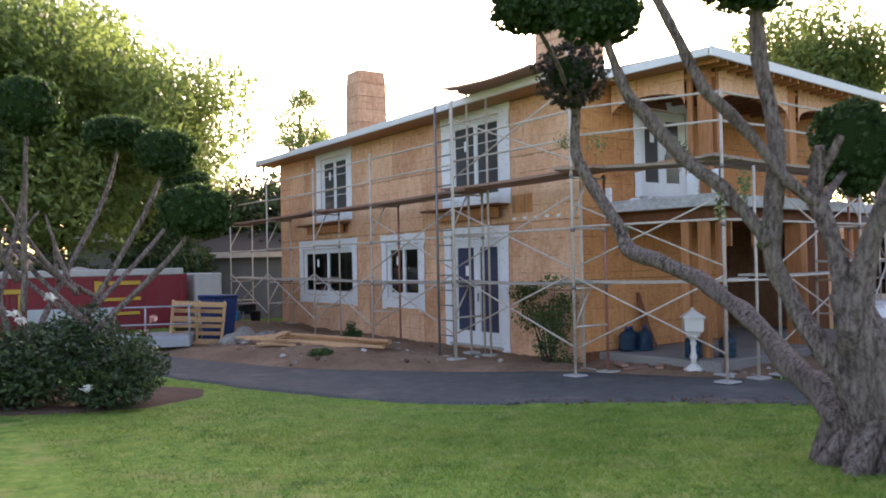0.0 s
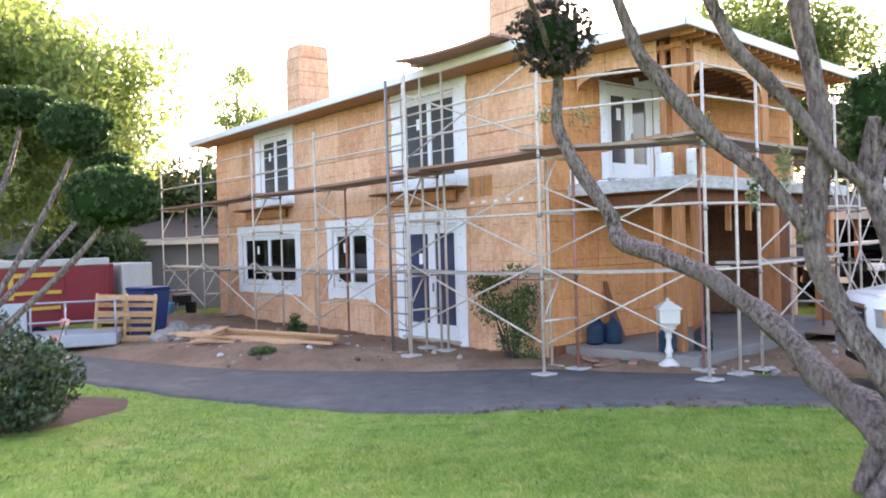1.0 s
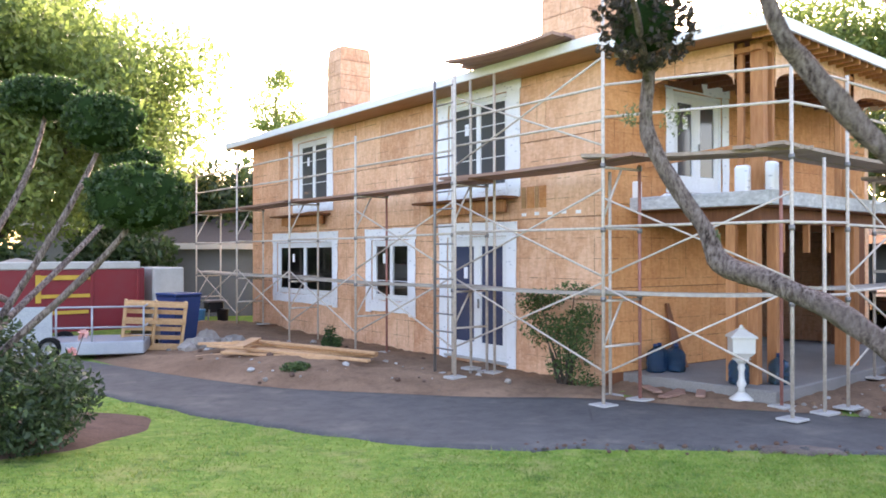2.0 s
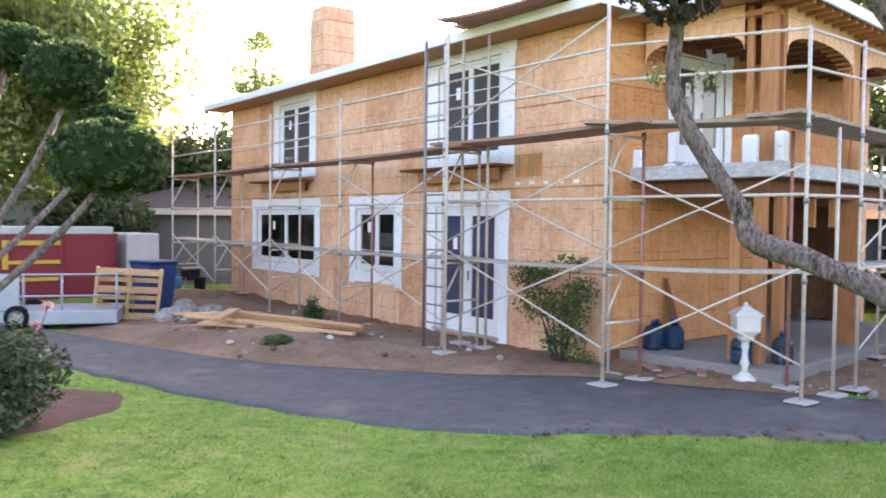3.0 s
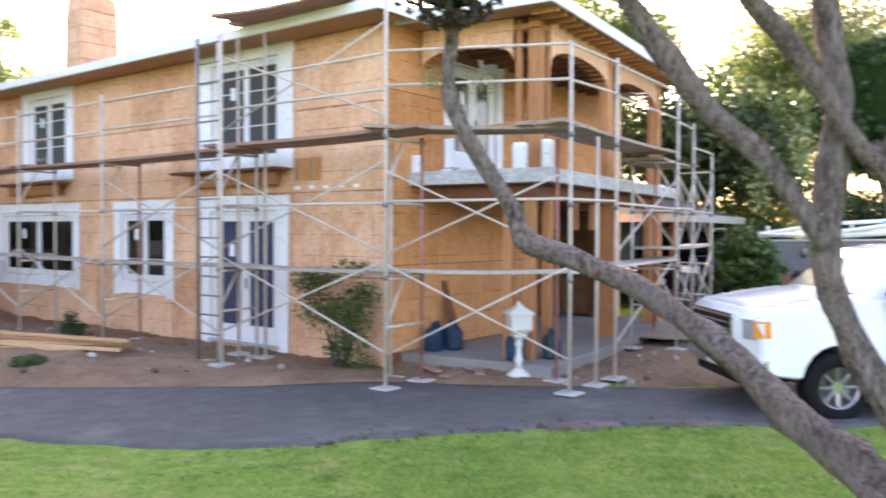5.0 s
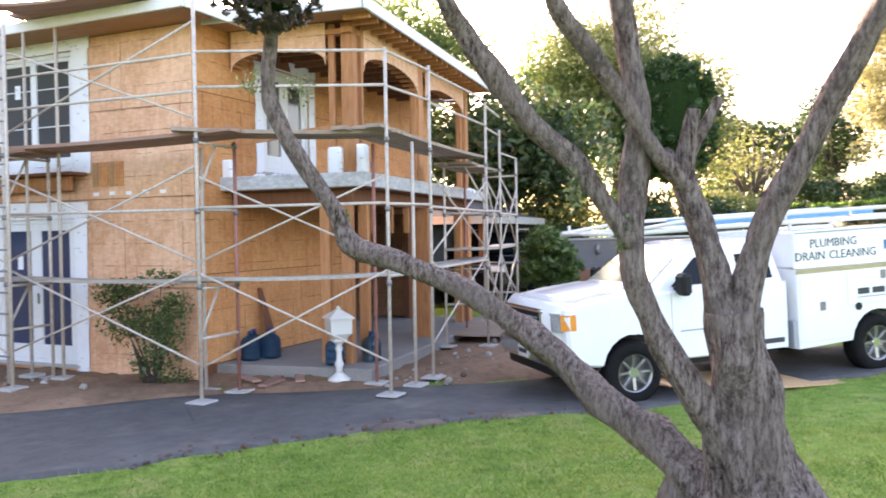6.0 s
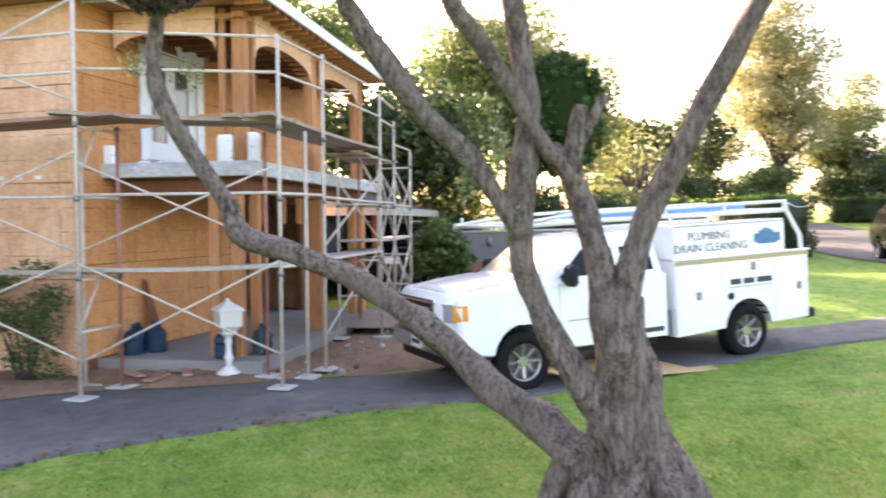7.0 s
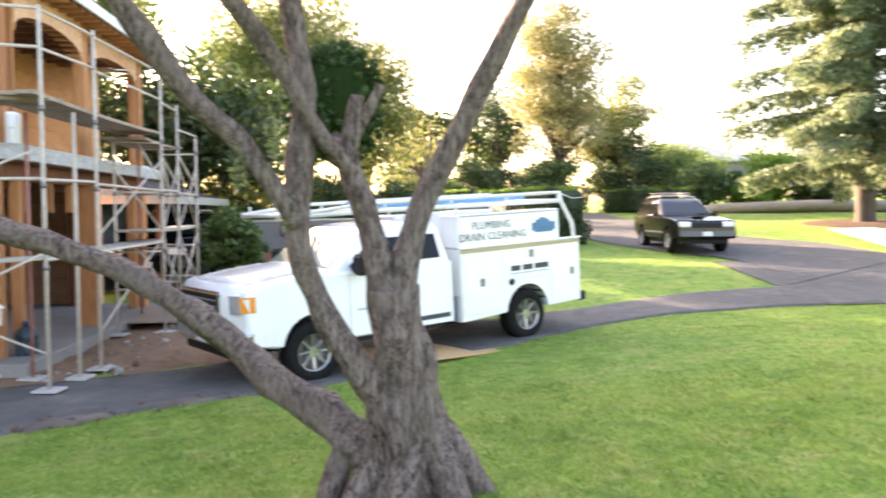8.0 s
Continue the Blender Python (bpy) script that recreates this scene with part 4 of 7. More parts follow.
def arch(name, u0, u1, spring, crown, top, along, thick, off):
    """A board header whose lower edge is an arch."""
    g = Geo()
    n = 14
    out = [(u0, top), (u0, spring)]
    mid, half = (u0 + u1) / 2, (u1 - u0) / 2
    out += [(mid - half * math.cos(math.pi * i / n), spring + (crown - spring) * math.sin(math.pi * i / n) ** 0.75) for i in range(1, n)]
    out += [(u1, spring), (u1, top)]
    if along == "a":
        g.prism(out, (0, off, 0), (1, 0, 0), (0, 0, 1), (0, 1, 0), thick)
    else:
        g.prism(out, (off, 0, 0), (0, 1, 0), (0, 0, 1), (1, 0, 0), thick)
    part(name, g, OSB, upper, "strand board arched header")
    for i in range(1, n):
        u = mid - half * math.cos(math.pi * i / n)
        z = spring + (crown - spring) * math.sin(math.pi * i / n) ** 0.75 + 0.02
        c = (u, off + thick + 0.11, z) if along == "a" else (off + thick + 0.11, u, z)
        s = (0.05, 0.2, 0.04) if along == "a" else (0.2, 0.05, 0.04)
        part("arch_block", Geo().box(c, s), FRAMING, upper)


arch("arched_header", 0.27, 2.5, 4.12, 4.42, 4.74, "a", 0.012, 0.0)
arch("arched_header", 2.88, PLEN - 0.2, 4.12, 4.42, 4.74, "a", 0.012, 0.0)
arch("arched_header", 0.42, 1.86, 4.18, 4.44, 4.74, "b", 0.012, -0.06)
part("back_arch_board", Geo().box((PLEN / 2, 1.75, 4.55), (PLEN - 0.4, 0.04, 0.2)), FRAMING_DARK, upper)
part("top_plate", Geo().box((PLEN / 2, 0.1, 4.62), (PLEN + 0.2, 0.14, 0.07)), FRAMING, upper)
part("top_plate", Geo().box((0.03, 1.0, 4.62), (0.14, 1.7, 0.07)), FRAMING, upper)
for i in range(13):
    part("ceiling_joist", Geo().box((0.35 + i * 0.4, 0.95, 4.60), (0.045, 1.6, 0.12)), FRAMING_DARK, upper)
part("rail_board", Geo().beam((0.0, 1.85, 3.22), (0.02, 0.35, 3.34), 0.04, 0.09, 0.003), FRAMING, upper)
part("rail_board", Geo().beam((0.1, 0.14, 2.9), (0.9, 0.14, 2.9), 0.04, 0.09, 0.003), FRAMING, upper)

proof = pthing("porch_roof", "low roof over the balcony with white fascia and exposed rafter tails", "roof", kind="structure")
OVER, REACH = -0.36, PLEN + 0.72
part("roof_slope", Geo().add([(-0.55, OVER, 4.80), (REACH, OVER, 4.80), (REACH, 2.2, 4.86), (-0.55, 2.2, 4.86), (-0.55, OVER, 4.86), (REACH, OVER, 4.86), (REACH, 2.2, 4.94), (-0.55, 2.2, 4.94)],
                             [(0, 1, 2, 3), (4, 7, 6, 5), (0, 4, 5, 1), (2, 6, 7, 3), (0, 3, 7, 4), (1, 5, 6, 2)]), ROOFING, proof)
part("fascia", Geo().box(((REACH - 0.59) / 2, OVER - 0.02, 4.80), (REACH + 0.59, 0.04, 0.15), None, 0.004), FASCIA, proof, "white primed fascia board")
part("fascia", Geo().box((-0.57, 0.95, 4.80), (0.04, 2.58, 0.13), None, 0.004), FASCIA, proof, "white primed fascia board")
part("soffit", Geo().box((-0.30, 0.9, 4.755), (0.48, 2.5, 0.02)), SOFFIT, proof)
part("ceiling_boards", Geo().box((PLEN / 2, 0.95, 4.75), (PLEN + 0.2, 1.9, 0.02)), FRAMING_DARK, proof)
for i in range(22):
    part("rafter_tail", Geo().box((-0.3 + i * 0.28, -0.15, 4.72), (0.05, 0.36, 0.09)), FRAMING, proof)
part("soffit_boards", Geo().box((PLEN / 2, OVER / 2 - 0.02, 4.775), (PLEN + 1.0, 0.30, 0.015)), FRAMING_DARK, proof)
part("soffit_end", Geo().box((PLEN + 0.38, 0.9, 4.755), (0.62, 2.5, 0.02)), SOFFIT, proof, "warm brown soffit")


# ---- scaffolding ----
R = 0.022


def scaffold_run(label, posts, side, bays, group="scaffold runs"):
    """One run: posts are (x, y, foot z, top z); side is the step to the inner post of each frame."""
    t = thing("scaffold", (0, 0, 0), label, "scaffold", group)
    for i, (x, y, z, top, red, *own) in enumerate(posts):
        way = own[0] if own else side
        for k, (px, py) in enumerate(((x, y), (x + way[0], y + way[1])) if way else ((x, y),)):
            zt = top if k == 0 else min(top, 3.05)
            ob = part("post", Geo().tube((px, py, z + 0.02), (px, py, zt), R, n=8), STEEL_RED if red and k else STEEL, t)
            part("jack_plate", Geo().box((px, py, z + 0.012), (0.26, 0.26, 0.025), pose(0, 0, 0), 0.004), CONCRETE, ob, "pale footing block under the post")
            for zz in (1.34, 2.2, 3.0):
                if zz < zt:
                    part("coupler", Geo().tube((px, py, zz - 0.03), (px, py, zz + 0.03), R + 0.012, n=8), STEEL_DARK, ob)
        if not way:
            continue
        for zz in (0.75, 1.32, 2.22, 2.98):
            part("frame_rung", Geo().tube((x, y, zz), (x + way[0], y + way[1], zz), R * 0.85, n=6), STEEL, t)
        part("frame_brace", Geo().tube((x, y, 0.75), (x + way[0] * 0.5, y + way[1] * 0.5, 1.32), R * 0.7, n=6), STEEL, t)
        part("frame_brace", Geo().tube((x, y, 2.35), (x + way[0] * 0.5, y + way[1] * 0.5, 2.98), R * 0.7, n=6), STEEL, t)
    for i, zs, levels in bays:
        (x0, y0), (x1, y1) = posts[i][:2], posts[i + 1][:2]
        for za, zb in zs:
            part("cross_brace", Geo().tube((x0, y0, za), (x1, y1, zb), R * 0.62, n=6), STEEL, t)
            part("cross_brace", Geo().tube((x0, y0, zb), (x1, y1, za), R * 0.62, n=6).tube(((x0 + x1) / 2, (y0 + y1) / 2, (za + zb) / 2 - 0.012), ((x0 + x1) / 2, (y0 + y1) / 2, (za + zb) / 2 + 0.012), 0.02, n=6), STEEL, t)
        for zz in levels:
            part("guard_rail", Geo().tube((x0, y0, zz), (x1, y1, zz + random.uniform(-0.03, 0.03)), R * 0.8, n=8), STEEL, t)
    return t


def deck(p, q, width, z, n, mat, label, sag=0.03, over=0.25):
    """Planks laid side by side from p to q, each a piece of its own."""
    t = thing("scaffold_deck", (0, 0, 0), label, "planks", "scaffold decks")
    p, q = Vector((*p, z)), Vector((*q, z))
    d = (q - p).normalized()
    s = Vector((d.y, -d.x, 0))
    w = width / n
    for k in range(n):
        a = p - d * (over + random.uniform(-0.1, 0.1)) + s * (w * (k + 0.5 - n / 2))
        b = q + d * (over + random.uniform(-0.1, 0.1)) + s * (w * (k + 0.5 - n / 2))
        dz = random.uniform(0, 0.018)
        a.z += dz
        b.z += dz + random.uniform(-0.01, 0.01)
        rings = []
        for i in range(7):
            f = i / 6
            c = a.lerp(b, f) - Vector((0, 0, sag * (1 - (2 * f - 1) ** 2)))
            e = s * (w / 2 - 0.006)
            rings.append([c - e, c + e, c + e + Vector((0, 0, 0.042)), c - e + Vector((0, 0, 0.042))])
        part("plank", Geo().loft(rings, smooth=False), mat, t)
    return t


SX = 9.86
YS_POST = (8.08, 11.2, 14.22, 17.05, 20.0, 22.9)
_posts = [(SX, y, earth_z(SX, y) - 0.04 if y > 9 else 0.02, (5.1, 4.62, 4.1, 4.1, 4.1, 4.05)[i], i in (0, 2)) for i, y in enumerate(YS_POST)]
X_LOW, X_MID, X_TOP = (0.45, 1.55), (1.62, 2.72), (3.25, 4.35)
scaffold_run("galvanised steel scaffold frames along the house front", _posts, (0.68, 0.0), (
    (0, (X_LOW, X_MID, X_TOP), (2.22, 3.56, 3.98)), (1, (X_LOW, X_MID), (2.22, 3.52, 3.98)), (2, (X_LOW,), (2.2, 3.5, 3.98)),
    (3, (X_LOW,), (2.2, 3.5, 3.98)), (4, (X_LOW,), (2.2, 3.55, 4.0))))
t = thing("scaffold_corner", (0, 0, 0), "steel braces and rails joining the scaffold round the corner", "scaffold")
for (za, zb) in ((0.42, 1.5), (1.62, 2.6)):
    part("cross_brace", Geo().tube((SX, 8.08, za), (10.9, 6.2, zb), R * 0.62, n=6), STEEL, t)
    part("cross_brace", Geo().tube((SX, 8.08, zb), (10.9, 6.2, za), R * 0.62, n=6), STEEL, t)
for zz in (2.24, 3.6, 4.0):
    part("guard_rail", Geo().tube((SX, 8.08, zz), (10.9, 6.2, zz + 0.03), R * 0.8, n=8), STEEL, t)
SIDE = [(10.9, 6.2, 0.03, 4.06, False, None), (12.24, 6.26, 0.0, 4.1, False, None), (14.85, 6.45, 0.06, 4.0, False, (-0.28, 0.62)), (16.0, 6.62, 0.1, 3.7, True), (17.3, 6.75, 0.16, 3.3, False)]
scaffold_run("galvanised steel scaffold frames beside the porch", SIDE, (0.04, 0.68), (
    (0, (), (1.42, 2.26, 3.62, 4.02)), (1, (X_LOW, X_MID), (1.44, 2.26, 3.62, 4.02)), (2, (X_LOW, X_MID), (2.26, 3.6, 3.95)), (3, (X_LOW, X_MID), (2.24, 3.3))))
# lone inner standards near the porch corner
for x, y, top, red in ((11.64, 6.78, 3.05, True), (11.68, 6.25, 3.05, False), (10.5, 8.55, 3.0, False)):
    tt = thing("scaffold_post", (x, y, 0.0), "single steel scaffold standard on a pale footing block", "scaffold", "lone standards")
    ob = part("post", Geo().tube((0, 0, 0.03), (0, 0, top), R, n=8), STEEL_RED if red else STEEL, tt)
    part("jack_plate", Geo().box((0, 0, 0.015), (0.26, 0.24, 0.03), None, 0.004), CONCRETE, ob)
deck((SX + 0.34, 23.1), (SX + 0.34, 17.05), 0.62, 3.03, 3, PLANK, "dark weathered wooden scaffold planks on the upper lift")
deck((SX + 0.34, 17.2), (SX + 0.34, 11.2), 0.62, 3.02, 3, PLANK, "brown wooden scaffold planks with curled ends")
deck((SX + 0.34, 11.3), (SX + 0.34, 7.9), 0.62, 3.07, 3, PLANK, "reddish brown wooden scaffold planks on the upper lift")
deck((SX + 0.34, 23.0), (SX + 0.34, 17.0), 0.48, 1.40, 2, PLANK_GREY, "grey weathered planks on the lower lift")
deck((SX + 0.34, 17.0), (SX + 0.34, 11.2), 0.48, 1.36, 2, PLANK_GREY, "grey weathered planks on the lower lift")
deck((SX + 0.34, 11.2), (SX + 0.34, 8.1), 0.40, 1.37, 2, PLANK_GREY, "grey weathered planks on the lower lift")
deck((10.1, 8.2), (11.3, 6.5), 0.62, 3.10, 3, PLANK_TAN, "trodden brownish wooden planks bridging the scaffold corner")
deck((10.1, 8.2), (11.3, 6.5), 0.40, 1.40, 2, PLANK_GREY, "grey wooden planks bridging the scaffold corner")
deck((11.0, 6.52), (14.9, 6.85), 0.62, 3.12, 3, PLANK_TAN, "trodden brownish wooden planks beside the balcony")
deck((14.6, 6.85), (16.2, 6.98), 0.62, 2.98, 3, PLANK_TAN, "trodden brownish wooden planks beside the balcony")
deck((12.2, 6.6), (15.2, 6.86), 0.45, 1.45, 2, PLANK_GREY, "grey wooden planks beside the porch")
deck((14.8, 6.86), (17.4, 7.05), 0.45, 1.62, 2, PLANK_GREY, "grey wooden planks beside the porch")
deck((SX + 0.3, 11.35), (SX + 0.5, 9.3), 0.7, 4.90, 3, PLANK, "dark brown boards laid over the scaffold top at the eave", 0.05, 0.1)

# access ladder frame by the double door
t = thing("scaffold_ladder", (9.66, 0, 0), "narrow dark steel ladder frame standing before the double door", "ladder")
for y, top in ((11.40, 4.62), (10.88, 4.66)):
    ob = part("stile", Geo().tube((0, y, 0.06), (0, y, top), 0.024, n=8), STEEL_DARK if y > 11 else STEEL, t)
    part("jack_plate", Geo().box((0, y, 0.05), (0.26, 0.24, 0.04), None, 0.004), CONCRETE, ob)
for i in range(16):
    part("rung", Geo().tube((0, 10.88, 0.45 + i * 0.268), (0, 11.40, 0.45 + i * 0.268), 0.014, n=6), STEEL_DARK, t)
t = thing("scaffold", (10.45, 0, 0), "inner steel posts of the ladder frame beside the wall", "scaffold")
for y in (10.9, 11.5):
    ob = part("post", Geo().tube((0, y, 0.06), (0, y, 4.9), R, n=8), STEEL, t)
    part("jack_plate", Geo().box((0, y, 0.05), (0.24, 0.24, 0.04), None, 0.004), CONCRETE, ob)


# ---- plants ----
def leaves(centres, n, size, seed, shell=0.0, flat=0.0, droop=0.0):
    """Many small leaf blades in soft ellipsoids (x, y, z, rx, ry, rz); shell keeps them near the surface."""
    r = np.random.RandomState(seed)
    c = np.array(centres, dtype=float)
    vol = (c[:, 3] * c[:, 4] * c[:, 5]) ** (2 / 3)
    pick = r.choice(len(c), n, p=vol / vol.sum())
    d = r.normal(size=(n, 3))
    d /= np.linalg.norm(d, axis=1)[:, None]
    rad = shell + (1 - shell) * r.rand(n) ** 0.45
    p = c[pick, :3] + d * c[pick, 3:6] * rad[:, None]
    a = r.normal(size=(n, 3))
    a[:, 2] *= (1 - flat)
    a[:, 2] -= droop
    a /= np.linalg.norm(a, axis=1)[:, None]
    b = np.cross(a, r.normal(size=(n, 3)))
    b /= np.linalg.norm(b, axis=1)[:, None]
    s = size * (0.6 + 0.8 * r.rand(n))[:, None]
    v = np.stack([p - a * s, p + b * s * 0.42, p + a * s, p - b * s * 0.42], 1).reshape(-1, 3)
    me = bpy.data.meshes.new("leaves")
    me.vertices.add(4 * n)
    me.vertices.foreach_set("co", v.ravel())
    me.loops.add(4 * n)
    me.loops.foreach_set("vertex_index", np.arange(4 * n))
    me.polygons.add(n)
    me.polygons.foreach_set("loop_start", np.arange(n) * 4)
    me.update(calc_edges=True)
    return me


def leaf_part(name, me, mat, parent, label=""):
    me.materials.append(mat)
    ob = new(name, me)
    ob.parent = parent
    return tagged(ob, label)


def clump_points(base, n, seed, spread_, size):
    """Smaller uneven ellipsoids scattered through a big one."""
    r = random.Random(seed)
    x, y, z, rx, ry, rz = base
    out = []
    for _ in range(n):
        d = Vector((r.gauss(0, 1), r.gauss(0, 1), r.gauss(0, 1))).normalized() * (r.random() ** 0.4) * spread_
        k = size * r.uniform(0.6, 1.35)
        out.append((x + d.x * rx, y + d.y * ry, z + d.z * rz, k * r.uniform(0.8, 1.3), k * r.uniform(0.8, 1.3), k * r.uniform(0.5, 0.9)))
    return out


def limb(geo, nodes, seed, n=12, bumps=0.28):
    """A knotty limb through (x, y, z, radius) nodes, smoothed between them."""
    pts, rad = [], []
    p = [Vector(q[:3]) for q in nodes]
    for i in range(len(p) - 1):
        a, b, c, d = p[max(i - 1, 0)], p[i], p[i + 1], p[min(i + 2, len(p) - 1)]
        for k in range(5):
            t = k / 5
            pts.append(0.5 * (2 * b + (c - a) * t + (2 * a - 5 * b + 4 * c - d) * t * t + (3 * b - a - 3 * c + d) * t ** 3))
            rad.append(nodes[i][3] * (1 - t) + nodes[i + 1][3] * t)
    pts.append(p[-1])
    rad.append(nodes[-1][3])
    geo.path(pts, rad, n, True, bumps, seed)
    return geo


# near-black filler for the cushions; the shade among inner leaves is its colour
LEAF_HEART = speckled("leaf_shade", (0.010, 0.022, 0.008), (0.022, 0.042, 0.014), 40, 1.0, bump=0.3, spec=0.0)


def pompom(c, r, h, seed, name, parent, n=2600, mat=None, leaf=0.035, heart=0.91):
    """A clipped cushion of foliage: a dense dark heart under a coat of small leaves, flat-topped."""
    g = Geo()
    rings = []
    for j in range(9):
        f = j / 8
        zz = -h + 2 * h * f
        rr = r * (1 - abs(2 * f - 1) ** 3.2) ** 0.5 if 0 < f < 1 else r * 0.25
        rings.append([Vector((c[0] + rr * heart * math.cos(a) * (1 + 0.04 * math.sin(3 * a + seed)), c[1] + rr * heart * math.sin(a) * (1 + 0.04 * math.sin(3 * a + seed)), c[2] + zz * heart)) for a in [2 * math.pi * k / 14 for k in range(14)]])
    g.loft(rings)
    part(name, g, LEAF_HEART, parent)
    rs = np.random.RandomState(seed)
    cs = []
    for _ in range(420):
        a, f = rs.rand() * 2 * math.pi, rs.rand() * 2 - 1
        rr = r * (1 - abs(f) ** 3.2) ** 0.5
        k = rs.uniform(heart - 0.12, 1.06) if abs(f) < 0.8 else rs.rand() ** 0.5
        cs.append((c[0] + rr * k * math.cos(a), c[1] + rr * k * math.sin(a), c[2] + h * f, r * 0.07, r * 0.07, r * 0.07))
    leaf_part("leaves", leaves(cs, n, leaf, seed, 0.0), mat or TOPIARY, parent)


SPRIG = leafy("grey_green_sprigs", (0.05, 0.07, 0.03), (0.20, 0.25, 0.11), 0.3)
DRY_LEAF = leafy("dry_brown_leaves", (0.022, 0.018, 0.014), (0.085, 0.068, 0.045), 0.25)
# the old gnarled tree on the lawn
tree = thing("gnarled_tree", (7.08, 2.08, height(7.08, 2.08)), "old gnarled tree with grey fissured bark and clipped leaf cushions", "tree")
tree_base = Vector((7.08, 2.08, height(7.08, 2.08)))


def local(nodes):
    return [(x - tree_base.x, y - tree_base.y, z - tree_base.z, r) for x, y, z, r in nodes]


LIMB_E = [(7.02, 2.25, 0.50, 0.18), (7.12, 2.55, 0.71, 0.15), (7.22, 2.93, 0.94, 0.13), (7.3, 3.23, 1.18, 0.111), (7.38, 3.58, 1.39, 0.104), (7.42, 3.94, 1.58, 0.096), (7.4, 4.34, 1.73, 0.095), (7.36, 4.65, 1.84, 0.104),
          (7.34, 4.77, 2.08, 0.082), (7.27, 4.95, 2.38, 0.079), (7.18, 5.1, 2.69, 0.079), (7.16, 5.16, 2.91, 0.072), (7.17, 5.15, 3.14, 0.065), (7.1, 5.07, 3.41, 0.05)]
TRUNK = [(7.10, 2.08, 0.08, 0.40), (7.08, 2.09, 0.26, 0.32), (7.03, 2.11, 0.50, 0.265), (6.98, 2.12, 0.76, 0.225), (6.92, 2.14, 1.04, 0.18), (6.86, 2.16, 1.29, 0.158), (6.83, 2.18, 1.50, 0.14)]
LIMB_A = [(6.83, 2.16, 1.40, 0.12), (6.85, 2.06, 1.81, 0.09), (6.85, 1.94, 2.09, 0.09), (6.83, 1.81, 2.33, 0.084), (6.79, 1.69, 2.59, 0.075), (6.74, 1.57, 2.8, 0.072), (6.69, 1.47, 2.99, 0.066), (6.57, 1.3, 3.4, 0.06)]
LIMB_B = [(6.82, 2.21, 1.40, 0.115), (6.82, 2.28, 1.78, 0.089), (6.81, 2.34, 1.98, 0.083), (6.8, 2.4, 2.15, 0.077), (6.79, 2.37, 2.35, 0.06), (6.77, 2.34, 2.50, 0.04)]
LIMB_B2 = [(6.79, 2.38, 2.10, 0.062), (6.62, 2.51, 2.29, 0.055), (6.51, 2.66, 2.56, 0.057), (6.39, 2.78, 2.76, 0.062), (6.26, 2.9, 2.96, 0.055), (6.12, 2.99, 3.3, 0.052), (5.95, 3.12, 3.75, 0.05), (5.8, 3.25, 4.25, 0.045)]
LIMB_C = [(6.92, 2.2, 0.8, 0.13), (6.82, 2.33, 1.02, 0.112), (6.75, 2.45, 1.24, 0.095), (6.71, 2.56, 1.47, 0.088), (6.62, 2.62, 1.7, 0.08), (6.63, 2.63, 1.93, 0.086), (6.65, 2.62, 2.21, 0.087), (6.67, 2.6, 2.49, 0.083), (6.66, 2.64, 2.78, 0.077), (6.62, 2.67, 3.05, 0.072), (6.59, 2.69, 3.51, 0.068)]
LIMB_D = [(6.58, 2.62, 1.84, 0.07), (6.49, 2.77, 2.09, 0.062), (6.4, 2.88, 2.26, 0.066), (6.28, 3.05, 2.43, 0.068), (6.15, 3.17, 2.64, 0.07), (6.07, 3.28, 2.82, 0.065), (5.94, 3.33, 2.97, 0.053), (5.85, 3.4, 3.3, 0.046), (5.8, 3.45, 3.55, 0.04)]
STUB = [(6.8, 2.36, 2.3, 0.045), (6.83, 2.28, 2.46, 0.038), (6.84, 2.23, 2.56, 0.03)]
HIDDEN = [(6.8, 2.38, 2.05, 0.05), (7.1, 2.48, 2.2, 0.045), (7.6, 2.6, 2.42, 0.035)]
TWIG = [(7.14, 5.12, 3.2, 0.035), (6.7, 4.85, 3.55, 0.03), (6.1, 4.5, 3.8, 0.022)]
for i, nodes in enumerate((TRUNK, LIMB_A, LIMB_B, LIMB_B2, LIMB_C, LIMB_D, LIMB_E, STUB, HIDDEN, TWIG)):
    part("trunk" if i == 0 else "limb", limb(Geo(), local([(x, y, z, r * (0.9 if i == 0 else 0.74)) for x, y, z, r in nodes]), i * 3.1, 20 if i == 0 else 12, 0.5 if i == 0 else 0.42), BARK, tree)
for i in range(7):
    a = i * 0.9 + 0.3
    g = limb(Geo(), [(0.06 * math.cos(a), 0.06 * math.sin(a), 0.44, 0.10), (0.22 * math.cos(a), 0.22 * math.sin(a), 0.24, 0.10), (0.34 * math.cos(a), 0.34 * math.sin(a), 0.06, 0.08), (0.46 * math.cos(a), 0.46 * math.sin(a), -0.06, 0.05)], i, 10, 0.3)
    part("root", g, BARK, tree)
g = limb(Geo(), local([(7.05, 2.42, 0.62, 0.085), (7.06, 2.52, 0.42, 0.07), (7.02, 2.60, 0.16, 0.085)]), 9, 10, 0.3)
part("root", g, BARK, tree)
